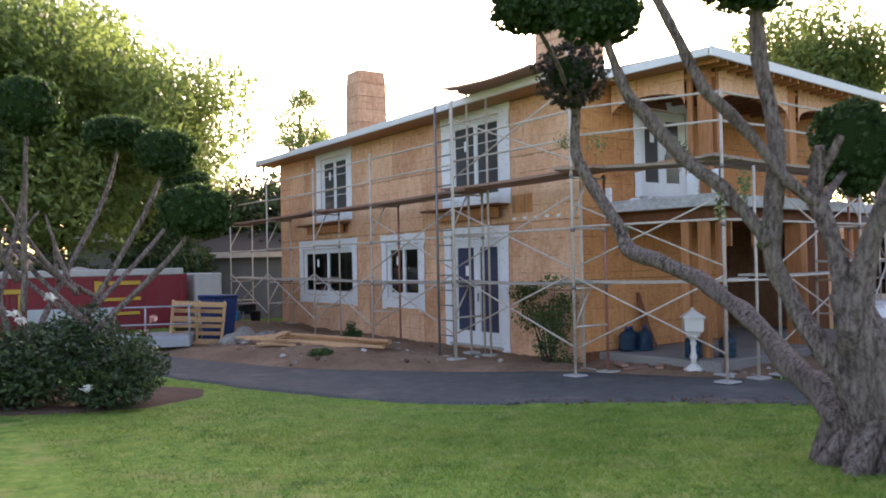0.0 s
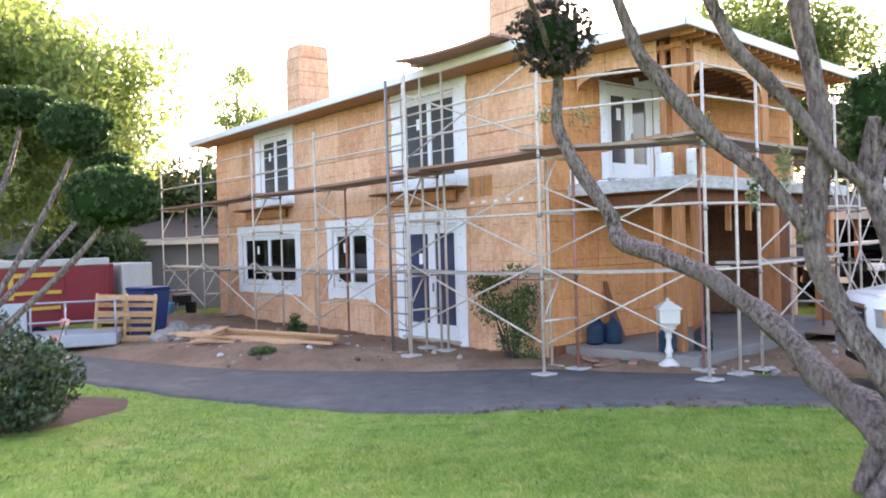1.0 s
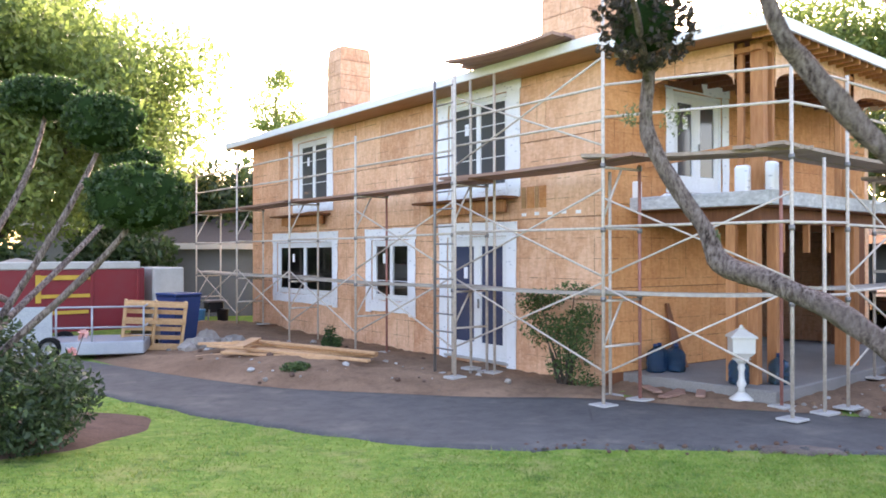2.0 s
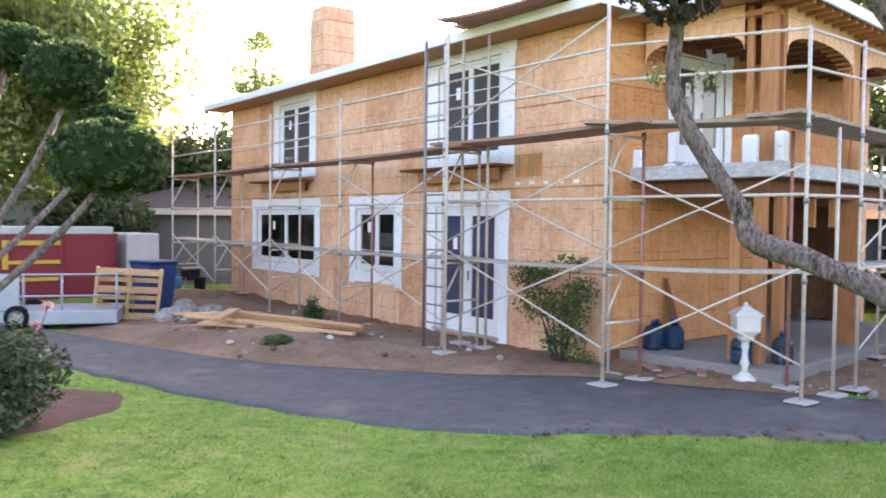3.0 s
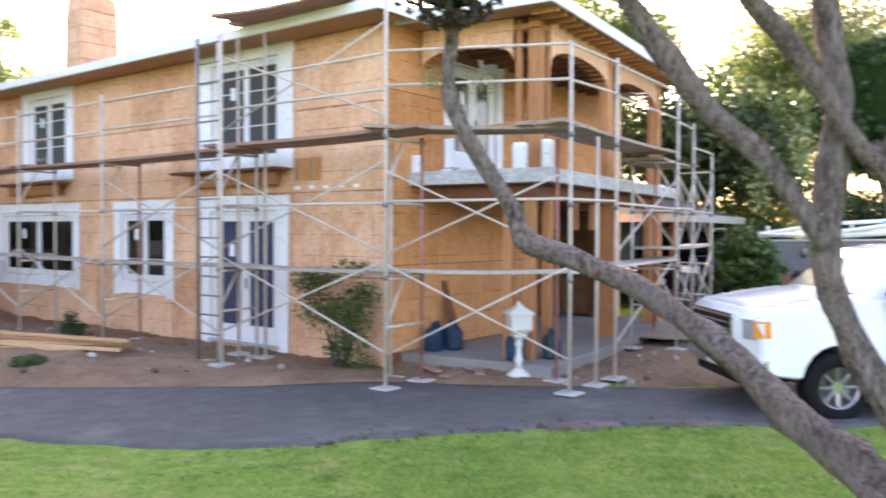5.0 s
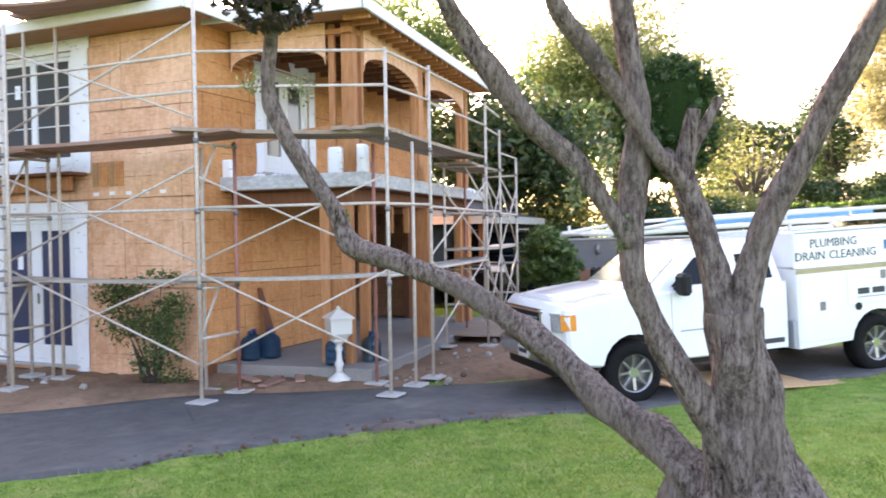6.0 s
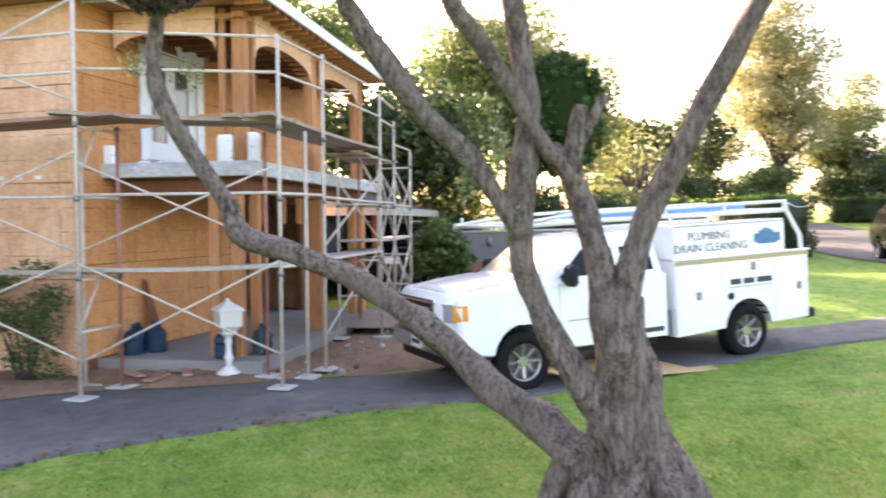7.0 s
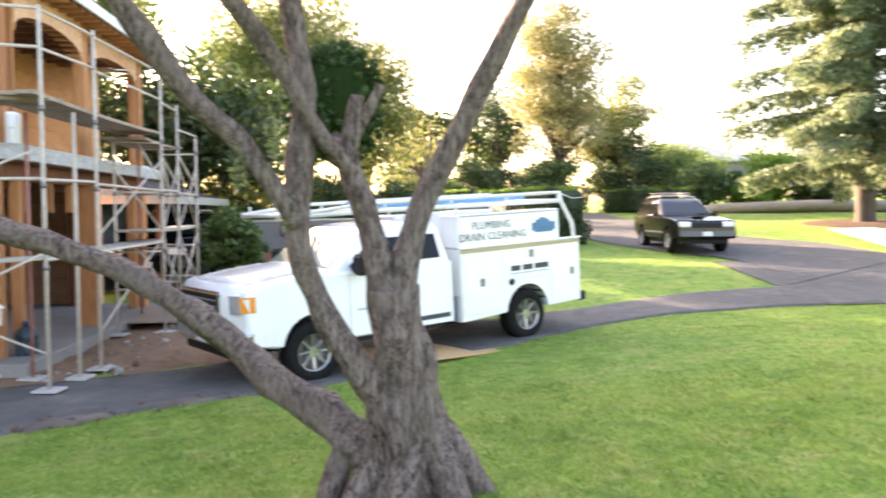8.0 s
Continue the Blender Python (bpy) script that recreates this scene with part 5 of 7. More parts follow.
for i, (x, y, z, r, h) in enumerate(((7.0, 5.03, 3.56, 0.36, 0.30), (7.68, 2.61, 2.58, 0.30, 0.37), (6.0, 4.45, 3.95, 0.33, 0.25), (6.56, 2.68, 3.78, 0.38, 0.28), (5.8, 3.45, 3.6, 0.32, 0.26), (6.5, 1.2, 3.65, 0.34, 0.28))):
    c = (x - tree_base.x, y - tree_base.y, z - tree_base.z)
    pompom(c, r, h, 40 + i, "leaf_cushion", tree, 4200 if i < 1 else 9000, DRY_LEAF if i < 1 else None, 0.024 if i < 1 else 0.02, 0.62 if i < 1 else 0.88)
# wispy new shoots on the limbs
shoots = [(6.42, 2.70, 2.25, .05, .05, .14), (6.35, 2.85, 2.1, .04, .04, .12), (6.55, 2.66, 1.9, .05, .05, .1), (7.3, 5.0, 2.9, .12, .12, .12), (7.1, 5.25, 2.95, .1, .1, .1), (7.36, 4.7, 2.02, .04, .04, .06), (6.3, 3.12, 2.5, .06, .06, .12)]
for i, (x, y, z, a, b, c) in enumerate(shoots):
    leaf_part("shoot", leaves([(x - tree_base.x, y - tree_base.y, z - tree_base.z, a, b, c)], 110, 0.018, 77 + i), SPRIG, tree)

# the clipped cushion tree in the planting bed
topi = thing("topiary_tree", (2.6, 9.7, height(2.6, 9.7)), "multi-stemmed topiary tree with dark clipped leaf cushions", "tree")
tb = Vector((2.6, 9.7, height(2.6, 9.7)))
CUSHIONS = ((4.36, 9.6, 3.21, 0.37, 0.29), (4.45, 8.72, 2.42, 0.43, 0.30), (4.04, 10.73, 3.60, 0.44, 0.22), (5.23, 11.76, 3.08, 0.36, 0.2), (2.75, 9.35, 3.62, 0.36, 0.33), (2.2, 9.2, 2.95, 0.33, 0.26), (1.2, 9.6, 3.3, 0.4, 0.3))
for i, (x, y, z, r, h) in enumerate(CUSHIONS):
    c = Vector((x, y, z)) - tb
    f = (0.10 * math.cos(i * 1.3), 0.10 * math.sin(i * 1.3))
    mid = Vector((c.x * 0.42 + f[0], c.y * 0.42 + f[1], c.z * 0.36))
    part("stem", limb(Geo(), [(f[0], f[1], -0.05, 0.055), (mid.x * 0.5, mid.y * 0.5, mid.z * 0.55, 0.045), (mid.x, mid.y, mid.z, 0.036), (c.x * 0.82, c.y * 0.82, c.z * 0.72, 0.03), (c.x, c.y, c.z - h * 0.5, 0.02)], i * 1.7, 9, 0.3), BARK, topi)
    pompom(c, r, h, 60 + i, "leaf_cushion", topi, 11000, leaf=0.021)
for i in range(9):
    r = random.Random(i)
    a, b = Vector(CUSHIONS[i % 7][:3]) - tb, Vector((r.uniform(-0.5, 0.6), r.uniform(-0.5, 0.7), r.uniform(1.9, 2.7)))
    part("twig", limb(Geo(), [(a.x * 0.4, a.y * 0.4, a.z * 0.42, 0.035), ((a.x * 0.4 + b.x) / 2, (a.y * 0.4 + b.y) / 2, (a.z * 0.42 + b.z) / 2 - 0.1, 0.028), (b.x, b.y, b.z, 0.012)], i, 7, 0.3), BARK, topi)


def shrub(name, x, y, z, parts_, n, size, mat, label, seed, stems=8, flowers=None):
    t = thing(name, (x, y, z), label, "shrub")
    leaf_part("foliage", leaves(parts_, n, size, seed, 0.0, 0.2), mat, t)
    r = random.Random(seed)
    for i in range(stems):
        c = parts_[r.randrange(len(parts_))]
        part("stem", Geo().path([(r.uniform(-.1, .1), r.uniform(-.1, .1), -0.05), (c[0] * 0.5, c[1] * 0.5, c[2] * 0.5), (c[0], c[1], c[2] + c[5] * 0.4)], [0.014, 0.01, 0.005], 5), BARK_FAR, t)
    for i, (fx, fy, fz, col) in enumerate(flowers or ()):
        cs = [(fx + 0.02 * math.cos(k), fy + 0.02 * math.sin(k), fz, 0.04, 0.04, 0.03) for k in range(5)]
        leaf_part("bloom", leaves(cs, 34, 0.036, seed + i, 0.3), col, t, "rose bloom")
        part("stem", Geo().path([(fx * 0.6, fy * 0.6, 0.3), (fx, fy, fz)], [0.008, 0.004], 5), BARK_FAR, t)
    return t


hb = height(3.2, 9.7)
shrub("rose_bush", 3.55, 9.3, hb, [(0.1, -0.1, 0.5, .5, .5, .45), (-0.6, 0.1, 0.55, .6, .6, .5), (0.4, 0.2, 0.4, .4, .4, .36), (-0.2, 0.3, 0.85, .45, .4, .35), (-1.0, -0.1, 0.55, .6, .6, .5), (0.0, -0.3, 0.2, .5, .4, .2)], 12000, 0.036, ROSE, "leafy rose bush with a few pale blooms in the bed", 5, 14,
      [(0.62, 0.3, 0.98, PETAL_PINK), (0.55, 0.45, 0.80, PETAL_PINK), (-1.0, -0.3, 1.15, PETAL_WHITE), (-0.95, -0.4, 1.08, PETAL_WHITE), (-0.3, -0.5, 0.3, PETAL_WHITE), (-0.6, 0.0, 1.3, PETAL_WHITE)])
shrub("rose_bush", 1.7, 9.7, hb, [(0.1, 0.0, 0.55, .7, .6, .55), (-0.8, 0.1, 0.55, .7, .6, .55), (0.3, -0.4, 0.3, .5, .5, .3), (-1.6, -0.2, .55, .8, .7, .55), (0.0, 0.2, 0.9, .5, .5, .4)], 11000, 0.04, ROSE, "dense dark rose bush beside the topiary", 6, 14)
shrub("wall_shrub", 10.6, 9.5, 0.02, [(0.0, 0.55, 1.18, .2, .5, .18), (0.0, 0.5, 0.75, .22, .4, .3), (-0.05, -0.1, 0.75, .2, .35, .3), (0.0, -0.3, 0.85, .2, .3, .35), (0.05, 0.45, 1.25, .16, .5, .14), (0.0, -0.2, 1.38, .16, .4, .12), (0.05, 0.7, 1.05, .14, .3, .16), (0.05, -0.35, 1.05, .18, .3, .2), (0.0, -0.2, 0.45, .2, .34, .3), (0.05, 0.25, 0.8, .2, .3, .25), (0.0, -0.35, 0.12, .22, .3, .12), (0.0, 0.1, 0.3, .2, .24, .25)], 3900, 0.030, SHRUB, "straggly green shrub against the strand board wall", 8, 22)
shrub("small_shrub", 9.9, 15.2, earth_z(9.9, 15.2) - .02, [(0, 0, 0.16, .2, .3, .16), (0.1, 0.25, 0.1, .2, .25, .12), (0, 0.1, 0.32, .12, .14, .14)], 900, 0.035, TOPIARY, "small dark green shrub by the wall", 9, 5)
shrub("weed_tuft", 7.75, 12.4, earth_z(7.75, 12.4) - .03, [(0, 0, 0.07, .24, .16, .09), (0.15, 0.05, 0.06, .16, .12, .07)], 700, 0.03, SHRUB, "low grey-green weed tuft on the bare earth", 10, 3)


# ---- vehicles ----
def wheel(parent, x, y, z, r, w, out, spokes=8):
    """A wheel on an axle along y; out is the side that faces outwards."""
    prof = [(r * 0.60, -w / 2), (r * 0.90, -w / 2), (r * 0.985, -w * 0.36), (r, -w * 0.2), (r, w * 0.2), (r * 0.985, w * 0.36), (r * 0.90, w / 2), (r * 0.60, w / 2)]
    rings = [[Vector((x + rr * math.cos(a), y + yy, z + rr * math.sin(a))) for a in [2 * math.pi * k / 28 for k in range(28)]] for rr, yy in prof]
    t = part("wheel", Geo().loft(rings + [rings[0]], caps=False), RUBBER, parent)
    rim = [(r * 0.61, out * w * 0.50), (r * 0.585, out * w * 0.50), (r * 0.55, out * w * 0.30), (r * 0.53, -out * w * 0.1), (0.02, -out * w * 0.1)]
    rings = [[Vector((x + rr * math.cos(a), y + yy, z + rr * math.sin(a))) for a in [2 * math.pi * k / 28 for k in range(28)]] for rr, yy in rim]
    part("rim", Geo().loft(rings, caps=False), ALLOY, t, "dull alloy rim")
    for k in range(spokes):
        a = 2 * math.pi * k / spokes
        p, q = Vector((x + 0.05 * math.cos(a), y + out * w * 0.24, z + 0.05 * math.sin(a))), Vector((x + r * 0.56 * math.cos(a), y + out * w * 0.33, z + r * 0.56 * math.sin(a)))
        part("spoke", Geo().beam(p, q, 0.05, 0.035, 0.008), ALLOY, t)
    part("hub", Geo().tube((x, y, z), (x, y + out * w * 0.36, z), 0.06, n=12), CHROME, t)
    return t


def slab_body(outline, half, edge=0.05, inset=0.05):
    """A side outline (x, z) widened across y, its long edges rounded off."""
    cx = sum(p[0] for p in outline) / len(outline)
    cz = sum(p[1] for p in outline) / len(outline)
    rings = []
    for yy, k in ((-half, inset), (-half + edge * 0.35, inset * 0.3), (-half + edge, 0.0), (half - edge, 0.0), (half - edge * 0.35, inset * 0.3), (half, inset)):
        ring = []
        for px, pz in outline:
            d = Vector((cx - px, cz - pz))
            s = min(1.0, k / max(d.length, 1e-3))
            ring.append(Vector((px + d.x * s, yy, pz + d.y * s)))
        rings.append(ring)
    return Geo().loft(rings, smooth=False)


def arch_pts(cx, cz, r, n=10, lo=0.0):
    """The rim of a wheel arch from its rear foot to its front foot, over the top."""
    return [(cx + r * math.cos(a), cz + r * math.sin(a)) for a in [math.pi - lo - (math.pi - 2 * lo) * k / n for k in range(n + 1)]]


def text_part(words, size, m, mat, parent, name="lettering"):
    cu = bpy.data.curves.new(name, "FONT")
    cu.body, cu.size, cu.extrude, cu.align_x, cu.align_y = words, size, 0.002, "CENTER", "CENTER"
    cu.resolution_u = 2
    tmp = bpy.data.objects.new(name, cu)
    scene.collection.objects.link(tmp)
    dg = bpy.context.evaluated_depsgraph_get()
    me = bpy.data.meshes.new_from_object(tmp.evaluated_get(dg))
    bpy.data.objects.remove(tmp)
    me.transform(m)
    me.materials.clear()
    me.materials.append(mat)
    ob = new(name, me)
    ob.parent = parent
    return ob


TRUCK = thing("service_truck", (0, 0, 0), "white plumbing service truck with tool boxes and a pipe rack", "truck")
TRUCK.matrix_basis = pose(12.75, 4.19, -0.125, 0, 0, 130.0) @ pose(0, 0, 0, 0, 2.7, 0)
TR, RA = 0.37, -3.5
_low = [(-2.18, 0.45), (-0.50, 0.45)] + arch_pts(0, 0.40, 0.45, 10, 0.15) + [(0.52, 0.48), (0.74, 0.52), (0.84, 0.62), (0.86, 1.10), (0.82, 1.17), (0.68, 1.235), (0.3, 1.29), (-0.22, 1.33), (-0.36, 1.30), (-2.18, 1.27)]
body = part("cab_body", slab_body(_low, 0.96, 0.10, 0.06), WHITE_PAINT, TRUCK)
# nose tapering to the grille
_nose = [(0.98, 0.60), (0.90, 0.78), (0.80, 0.93), (0.62, 0.955)]
part("nose", Geo().loft([[Vector((x - 0.10 * max(0, (z - 1.12) / 0.12), s * y * (1 if z < 1.2 else 0.97), z)) for s, row in ((1, _nose[::-1]), (-1, _nose)) for x, y in row] for z in (0.74, 0.90, 1.10, 1.18, 1.235)]), WHITE_PAINT, body)
part("hood_bulge", Geo().loft([[Vector((0.80 - i * 0.17, y, z + i * 0.019)) for y, z in ((-0.62, 1.225), (-0.4, 1.265), (0.4, 1.265), (0.62, 1.225), (0.0, 1.14))] for i in range(7)]), WHITE_PAINT, body)
# greenhouse
_gh = []
for z, xf, xr, hw in ((1.26, -0.22, -2.15, 0.92), (1.31, -0.30, -2.15, 0.905), (1.68, -0.80, -2.10, 0.78), (1.78, -0.98, -2.05, 0.72), (1.82, -1.2, -1.9, 0.6)):
    _gh.append([Vector(p) for p in ((xf, -hw * 0.86, z), (xf - 0.10, -hw, z), (xr + 0.05, -hw, z), (xr, -hw * 0.9, z), (xr, hw * 0.9, z), (xr + 0.05, hw, z), (xf - 0.10, hw, z), (xf, hw * 0.86, z))])
cabtop = part("cab_roof", Geo().loft(_gh, smooth=False), WHITE_PAINT, TRUCK)


def pane_quad(name, pts, mat, parent, off, lift=0.004):
    pts = [Vector(p) for p in pts]
    n = (pts[1] - pts[0]).cross(pts[2] - pts[0]).normalized()
    if n.dot(Vector(off)) < 0:
        n = -n
    g = Geo().loft([[p + n * lift for p in pts], [p + n * (lift + 0.010) for p in pts]], smooth=False)
    return part(name, g, mat, parent)


# base lightened so the colour carries some of the sky's reflection
WINDSHIELD = make_paint("windshield_glass", (0.15, 0.19, 0.18), 0.05, 0.0, 1.0)
pane_quad("windshield", ((-0.335, -0.76, 1.335), (-0.335, 0.76, 1.335), (-0.775, 0.665, 1.66), (-0.775, -0.665, 1.66)), WINDSHIELD, cabtop, (1, 0, 1), 0.008)
for s in (1, -1):
    pane_quad("front_side_window", ((-0.56, s * 0.897, 1.325), (-1.40, s * 0.897, 1.325), (-1.40, s * 0.795, 1.64), (-0.95, s * 0.795, 1.64)), CAR_GLASS, cabtop, (0, s, 0.2))
    pane_quad("rear_side_window", ((-1.52, s * 0.897, 1.325), (-1.98, s * 0.897, 1.325), (-1.96, s * 0.795, 1.64), (-1.52, s * 0.795, 1.64)), CAR_GLASS, cabtop, (0, s, 0.2))
    part("side_mirror", Geo().box((-0.62, s * 1.08, 1.36), (0.14, 0.20, 0.26), None, 0.04).beam((-0.62, s * 0.90, 1.30), (-0.62, s * 1.02, 1.31), 0.06, 0.05), BLACK_PLASTIC, TRUCK, "black side mirror")
    part("door_handle", Geo().box((-1.34, s * 0.975, 1.14), (0.16, 0.03, 0.035), None, 0.01), WHITE_PAINT, body)
    part("door_seam", Geo().box((-0.52, s * 0.9615, 0.90), (0.006, 0.004, 0.72)), GREY_METAL, body)
    part("door_seam", Geo().box((-1.50, s * 0.9615, 0.90), (0.006, 0.004, 0.72)), GREY_METAL, body)
    part("side_moulding", Geo().box((-0.85, s * 0.963, 0.80), (0.45, 0.006, 0.018)), GREY_METAL, body)
    hl = part("headlamp", Geo().loft([[Vector((0.925, s * 0.63, z)), Vector((0.925, s * 0.78, z)), Vector((0.875, s * 0.895, z)), Vector((0.75, s * 0.895, z)), Vector((0.75, s * 0.63, z))] for z in (0.92, 0.94, 1.11, 1.13)], smooth=False), LAMP_LENS, TRUCK, "clear headlamp")
    part("turn_lamp", Geo().loft([[Vector((0.877, s * 0.897, z)), Vector((0.80, s * 0.958, z)), Vector((0.72, s * 0.972, z)), Vector((0.72, s * 0.897, z))] for z in (0.935, 1.115)], smooth=False), AMBER, hl, "amber turn lamp")
    for zz in (0.975, 1.07):
        part("reflector", Geo().box((0.915, s * 0.71, zz), (0.012, 0.13, 0.065), None, 0.004), CHROME, hl)
    for xw in (0.0, RA):
        wheel(TRUCK, xw, s * 0.84, TR, TR, 0.25, s)
        outer = arch_pts(xw, 0.40, 0.47, 12, 0.1)
        inner = arch_pts(xw, 0.40, 0.43, 12, 0.1)
        part("arch_liner", Geo().prism(outer + inner[::-1], (0, s * 0.76, 0), (1, 0, 0), (0, 0, 1), (0, s, 0), 0.17), BLACK_PLASTIC, TRUCK)
# front end
part("grille_shell", Geo().box((0.965, 0, 1.0), (0.05, 1.20, 0.34), None, 0.02), CHROME, TRUCK, "chrome grille surround")
gr = part("grille", Geo().box((0.982, 0, 1.0), (0.04, 1.08, 0.26), None, 0.01), BLACK_PLASTIC, TRUCK, "black grille")
for zz in (0.93, 1.0, 1.07):
    part("grille_bar", Geo().box((1.003, 0, zz), (0.012, 1.04, 0.016)), GREY_METAL, gr)
part("front_bumper", slab_body([(0.62, 0.54), (0.98, 0.52), (1.02, 0.58), (1.02, 0.72), (0.96, 0.77), (0.62, 0.77)], 0.97, 0.30, 0.16), CHROME, TRUCK, "chrome front bumper")
part("air_dam", Geo().box((0.82, 0, 0.45), (0.16, 1.5, 0.16), None, 0.03), BLACK_PLASTIC, TRUCK, "black lower air dam")
part("number_plate", Geo().box((1.032, 0.1, 0.64), (0.012, 0.31, 0.16), None, 0.004), WHITE_METAL, TRUCK, "white number plate with a dark bar")
part("plate_bar", Geo().box((1.040, 0.1, 0.635), (0.004, 0.24, 0.05)), INK, TRUCK)
part("chassis", Geo().box((-2.0, 0, 0.44), (4.9, 0.9, 0.16), None, 0.02).box((-1.3, 0, 0.42), (1.6, 1.6, 0.1)), BLACK_PLASTIC, TRUCK)
part("axle", Geo().tube((RA, -0.7, TR), (RA, 0.7, TR), 0.06).tube((0, -0.7, TR), (0, 0.7, TR), 0.05), BLACK_PLASTIC, TRUCK)
# service body
SB0, SB1 = -2.27, -4.62
SBC, SBL = (SB0 + SB1) / 2, SB0 - SB1
sbody = part("service_body", slab_body([(SB0, 1.40), (SB1, 1.40), (SB1, 0.46)] + arch_pts(RA, 0.40, 0.43, 10, 0.1) + [(SB0, 0.41)], 0.98, 0.03, 0.015), WHITE_PAINT, TRUCK)
for s in (1, -1):
    part("gold_band", Geo().box((SBC, s * 0.982, 1.365), (SBL, 0.012, 0.05), None, 0.003), GOLD, sbody, "dull gold band")
    part("top_ledge", Geo().box((SBC, s * 0.975, 1.415), (SBL + 0.04, 0.06, 0.03), None, 0.008), WHITE_PAINT, sbody)
    ub = part("tool_box", Geo().box((-3.24, s * 0.75, 1.64), (1.96, 0.42, 0.46), None, 0.02), WHITE_PAINT, TRUCK)
    part("lid_edge", Geo().box((-3.24, s * 0.965, 1.845), (1.9, 0.012, 0.018)), GREY_METAL, ub)
    part("box_door", Geo().box((-3.24, s * 0.963, 1.63), (1.86, 0.008, 0.37), None, 0.003), WHITE_PAINT, ub)
    for xd, w in ((-2.65, 0.68), (-4.29, 0.6)):
        part("cabinet_door", Geo().box((xd, s * 0.983, 0.89), (w, 0.012, 0.80), None, 0.004), WHITE_PAINT, sbody)
    part("cabinet_door", Geo().box((-3.48, s * 0.983, 1.10), (0.90, 0.012, 0.40), None, 0.004), WHITE_PAINT, sbody)
    for xl, zl in ((-2.64, 0.92), (-3.59, 1.25), (-4.43, 0.92)):
        part("latch", Geo().box((xl, s * 0.992, zl), (0.085, 0.014, 0.11), None, 0.006), STEEL_DARK, sbody, "dark paddle latch")
    part("fuel_filler", Geo().tube((-3.19, s * 0.975, 0.87), (-3.19, s * 0.994, 0.87), 0.05, n=14), BLACK_PLASTIC, sbody, "round black fuel filler")
    part("mud_guard", Geo().box((-2.235, s * 0.86, 0.60), (0.05, 0.22, 0.34)), GREY_METAL, sbody)
    rk = part("rack_side", Geo().path([(0.02, s * 0.80, 1.98), (-1.2, s * 0.80, 1.99), (-4.40, s * 0.80, 1.97)], [0.028] * 3, 8).path([(0.02, s * 0.80, 2.00), (-0.9, s * 0.80, 2.09), (-4.42, s * 0.80, 2.10)], [0.024] * 3, 8)
              .path([(-4.40, s * 0.80, 2.11), (-4.43, s * 0.80, 1.97), (-4.56, s * 0.90, 1.62), (-4.60, s * 0.93, 0.98)], [0.03] * 4, 8), WHITE_METAL, TRUCK, "white pipe rack rail")
    for xp in (-0.1, -1.2, -2.3, -3.3, -4.38):
        part("rack_post", Geo().tube((xp, s * 0.80, 1.96), (xp, s * 0.80, 2.10), 0.018, n=6), WHITE_METAL, rk)
    part("rack_leg", Geo().tube((-2.36, s * 0.80, 1.84), (-2.36, s * 0.80, 2.0), 0.024, n=8), WHITE_METAL, rk)
    part("tail_lamp", Geo().box((-4.63, s * 0.87, 0.9), (0.02, 0.1, 0.2), None, 0.006), RED_PAINT, sbody)
for xc in (0.0, -1.2, -2.3, -3.3, -4.40):
    part("rack_crossbar", Geo().tube((xc, -0.80, 1.985), (xc, 0.80, 1.985), 0.022, n=8), WHITE_METAL, TRUCK)
part("rear_bumper", Geo().box((-4.70, 0, 0.50), (0.16, 1.9, 0.14), None, 0.02), BLACK_PLASTIC, TRUCK, "black step bumper")
part("tailgate", Geo().box((-4.63, 0, 0.92), (0.03, 1.4, 0.9), None, 0.01), WHITE_PAINT, TRUCK)
_side = Matrix(((-1, 0, 0, 0), (0, 0, 1, 0), (0, 1, 0, 0), (0, 0, 0, 1)))


def on_side(x, y, z):
    return Matrix.Translation((x, y, z)) @ _side


text_part("PLUMBING", 0.150, on_side(-2.86, 0.970, 1.70), INK, TRUCK)
text_part("DRAIN", 0.150, on_side(-2.50, 0.970, 1.545), INK, TRUCK)
text_part("CLEANING", 0.150, on_side(-3.15, 0.970, 1.545), INK, TRUCK)
# plain bars where a number stands, and a plain emblem
for x0, x1, z in ((-3.18, -3.36, 1.06), (-3.41, -3.60, 1.06), (-3.65, -3.92, 1.06)):
    part("printed_bar", Geo().box(((x0 + x1) / 2, 0.9935, z), (abs(x1 - x0), 0.004, 0.075)), INK, TRUCK)
part("printed_bar", Geo().box((-3.55, 0.9935, 0.985), (0.76, 0.004, 0.012)), GREY_METAL, TRUCK)
part("printed_bar", Geo().box((-1.82, 0.966, 0.56), (0.5, 0.004, 0.06)), INK, TRUCK)
part("emblem", Geo().box((-3.88, 0.970, 1.625), (0.48, 0.004, 0.12)).box((-3.86, 0.970, 1.70), (0.28, 0.004, 0.05)).box((-3.86, 0.970, 1.735), (0.14, 0.004, 0.035)).box((-3.88, 0.970, 1.555), (0.36, 0.004, 0.03)), LOGO_BLUE, TRUCK, "blue printed emblem")
# ladders on the rack
for y, z in ((0.25, 2.04), (-0.25, 2.04)):
    lad = thing("ladder", (0, 0, 0), "blue fibreglass ladder lying on the truck rack", "ladder", "ladders on the rack")
    lad.matrix_basis = TRUCK.matrix_basis.copy()
    for dy in (-0.2, 0.2):
        part("rail", Geo().box((-2.7, y + dy, z + 0.02), (2.6, 0.03, 0.09), None, 0.006), LADDER_BLUE, lad)
    for i in range(8):
        part("rung", Geo().tube((-3.9 + i * 0.34, y - 0.19, z + 0.02), (-3.9 + i * 0.34, y + 0.19, z + 0.02), 0.016, n=6), ALLOY, lad)
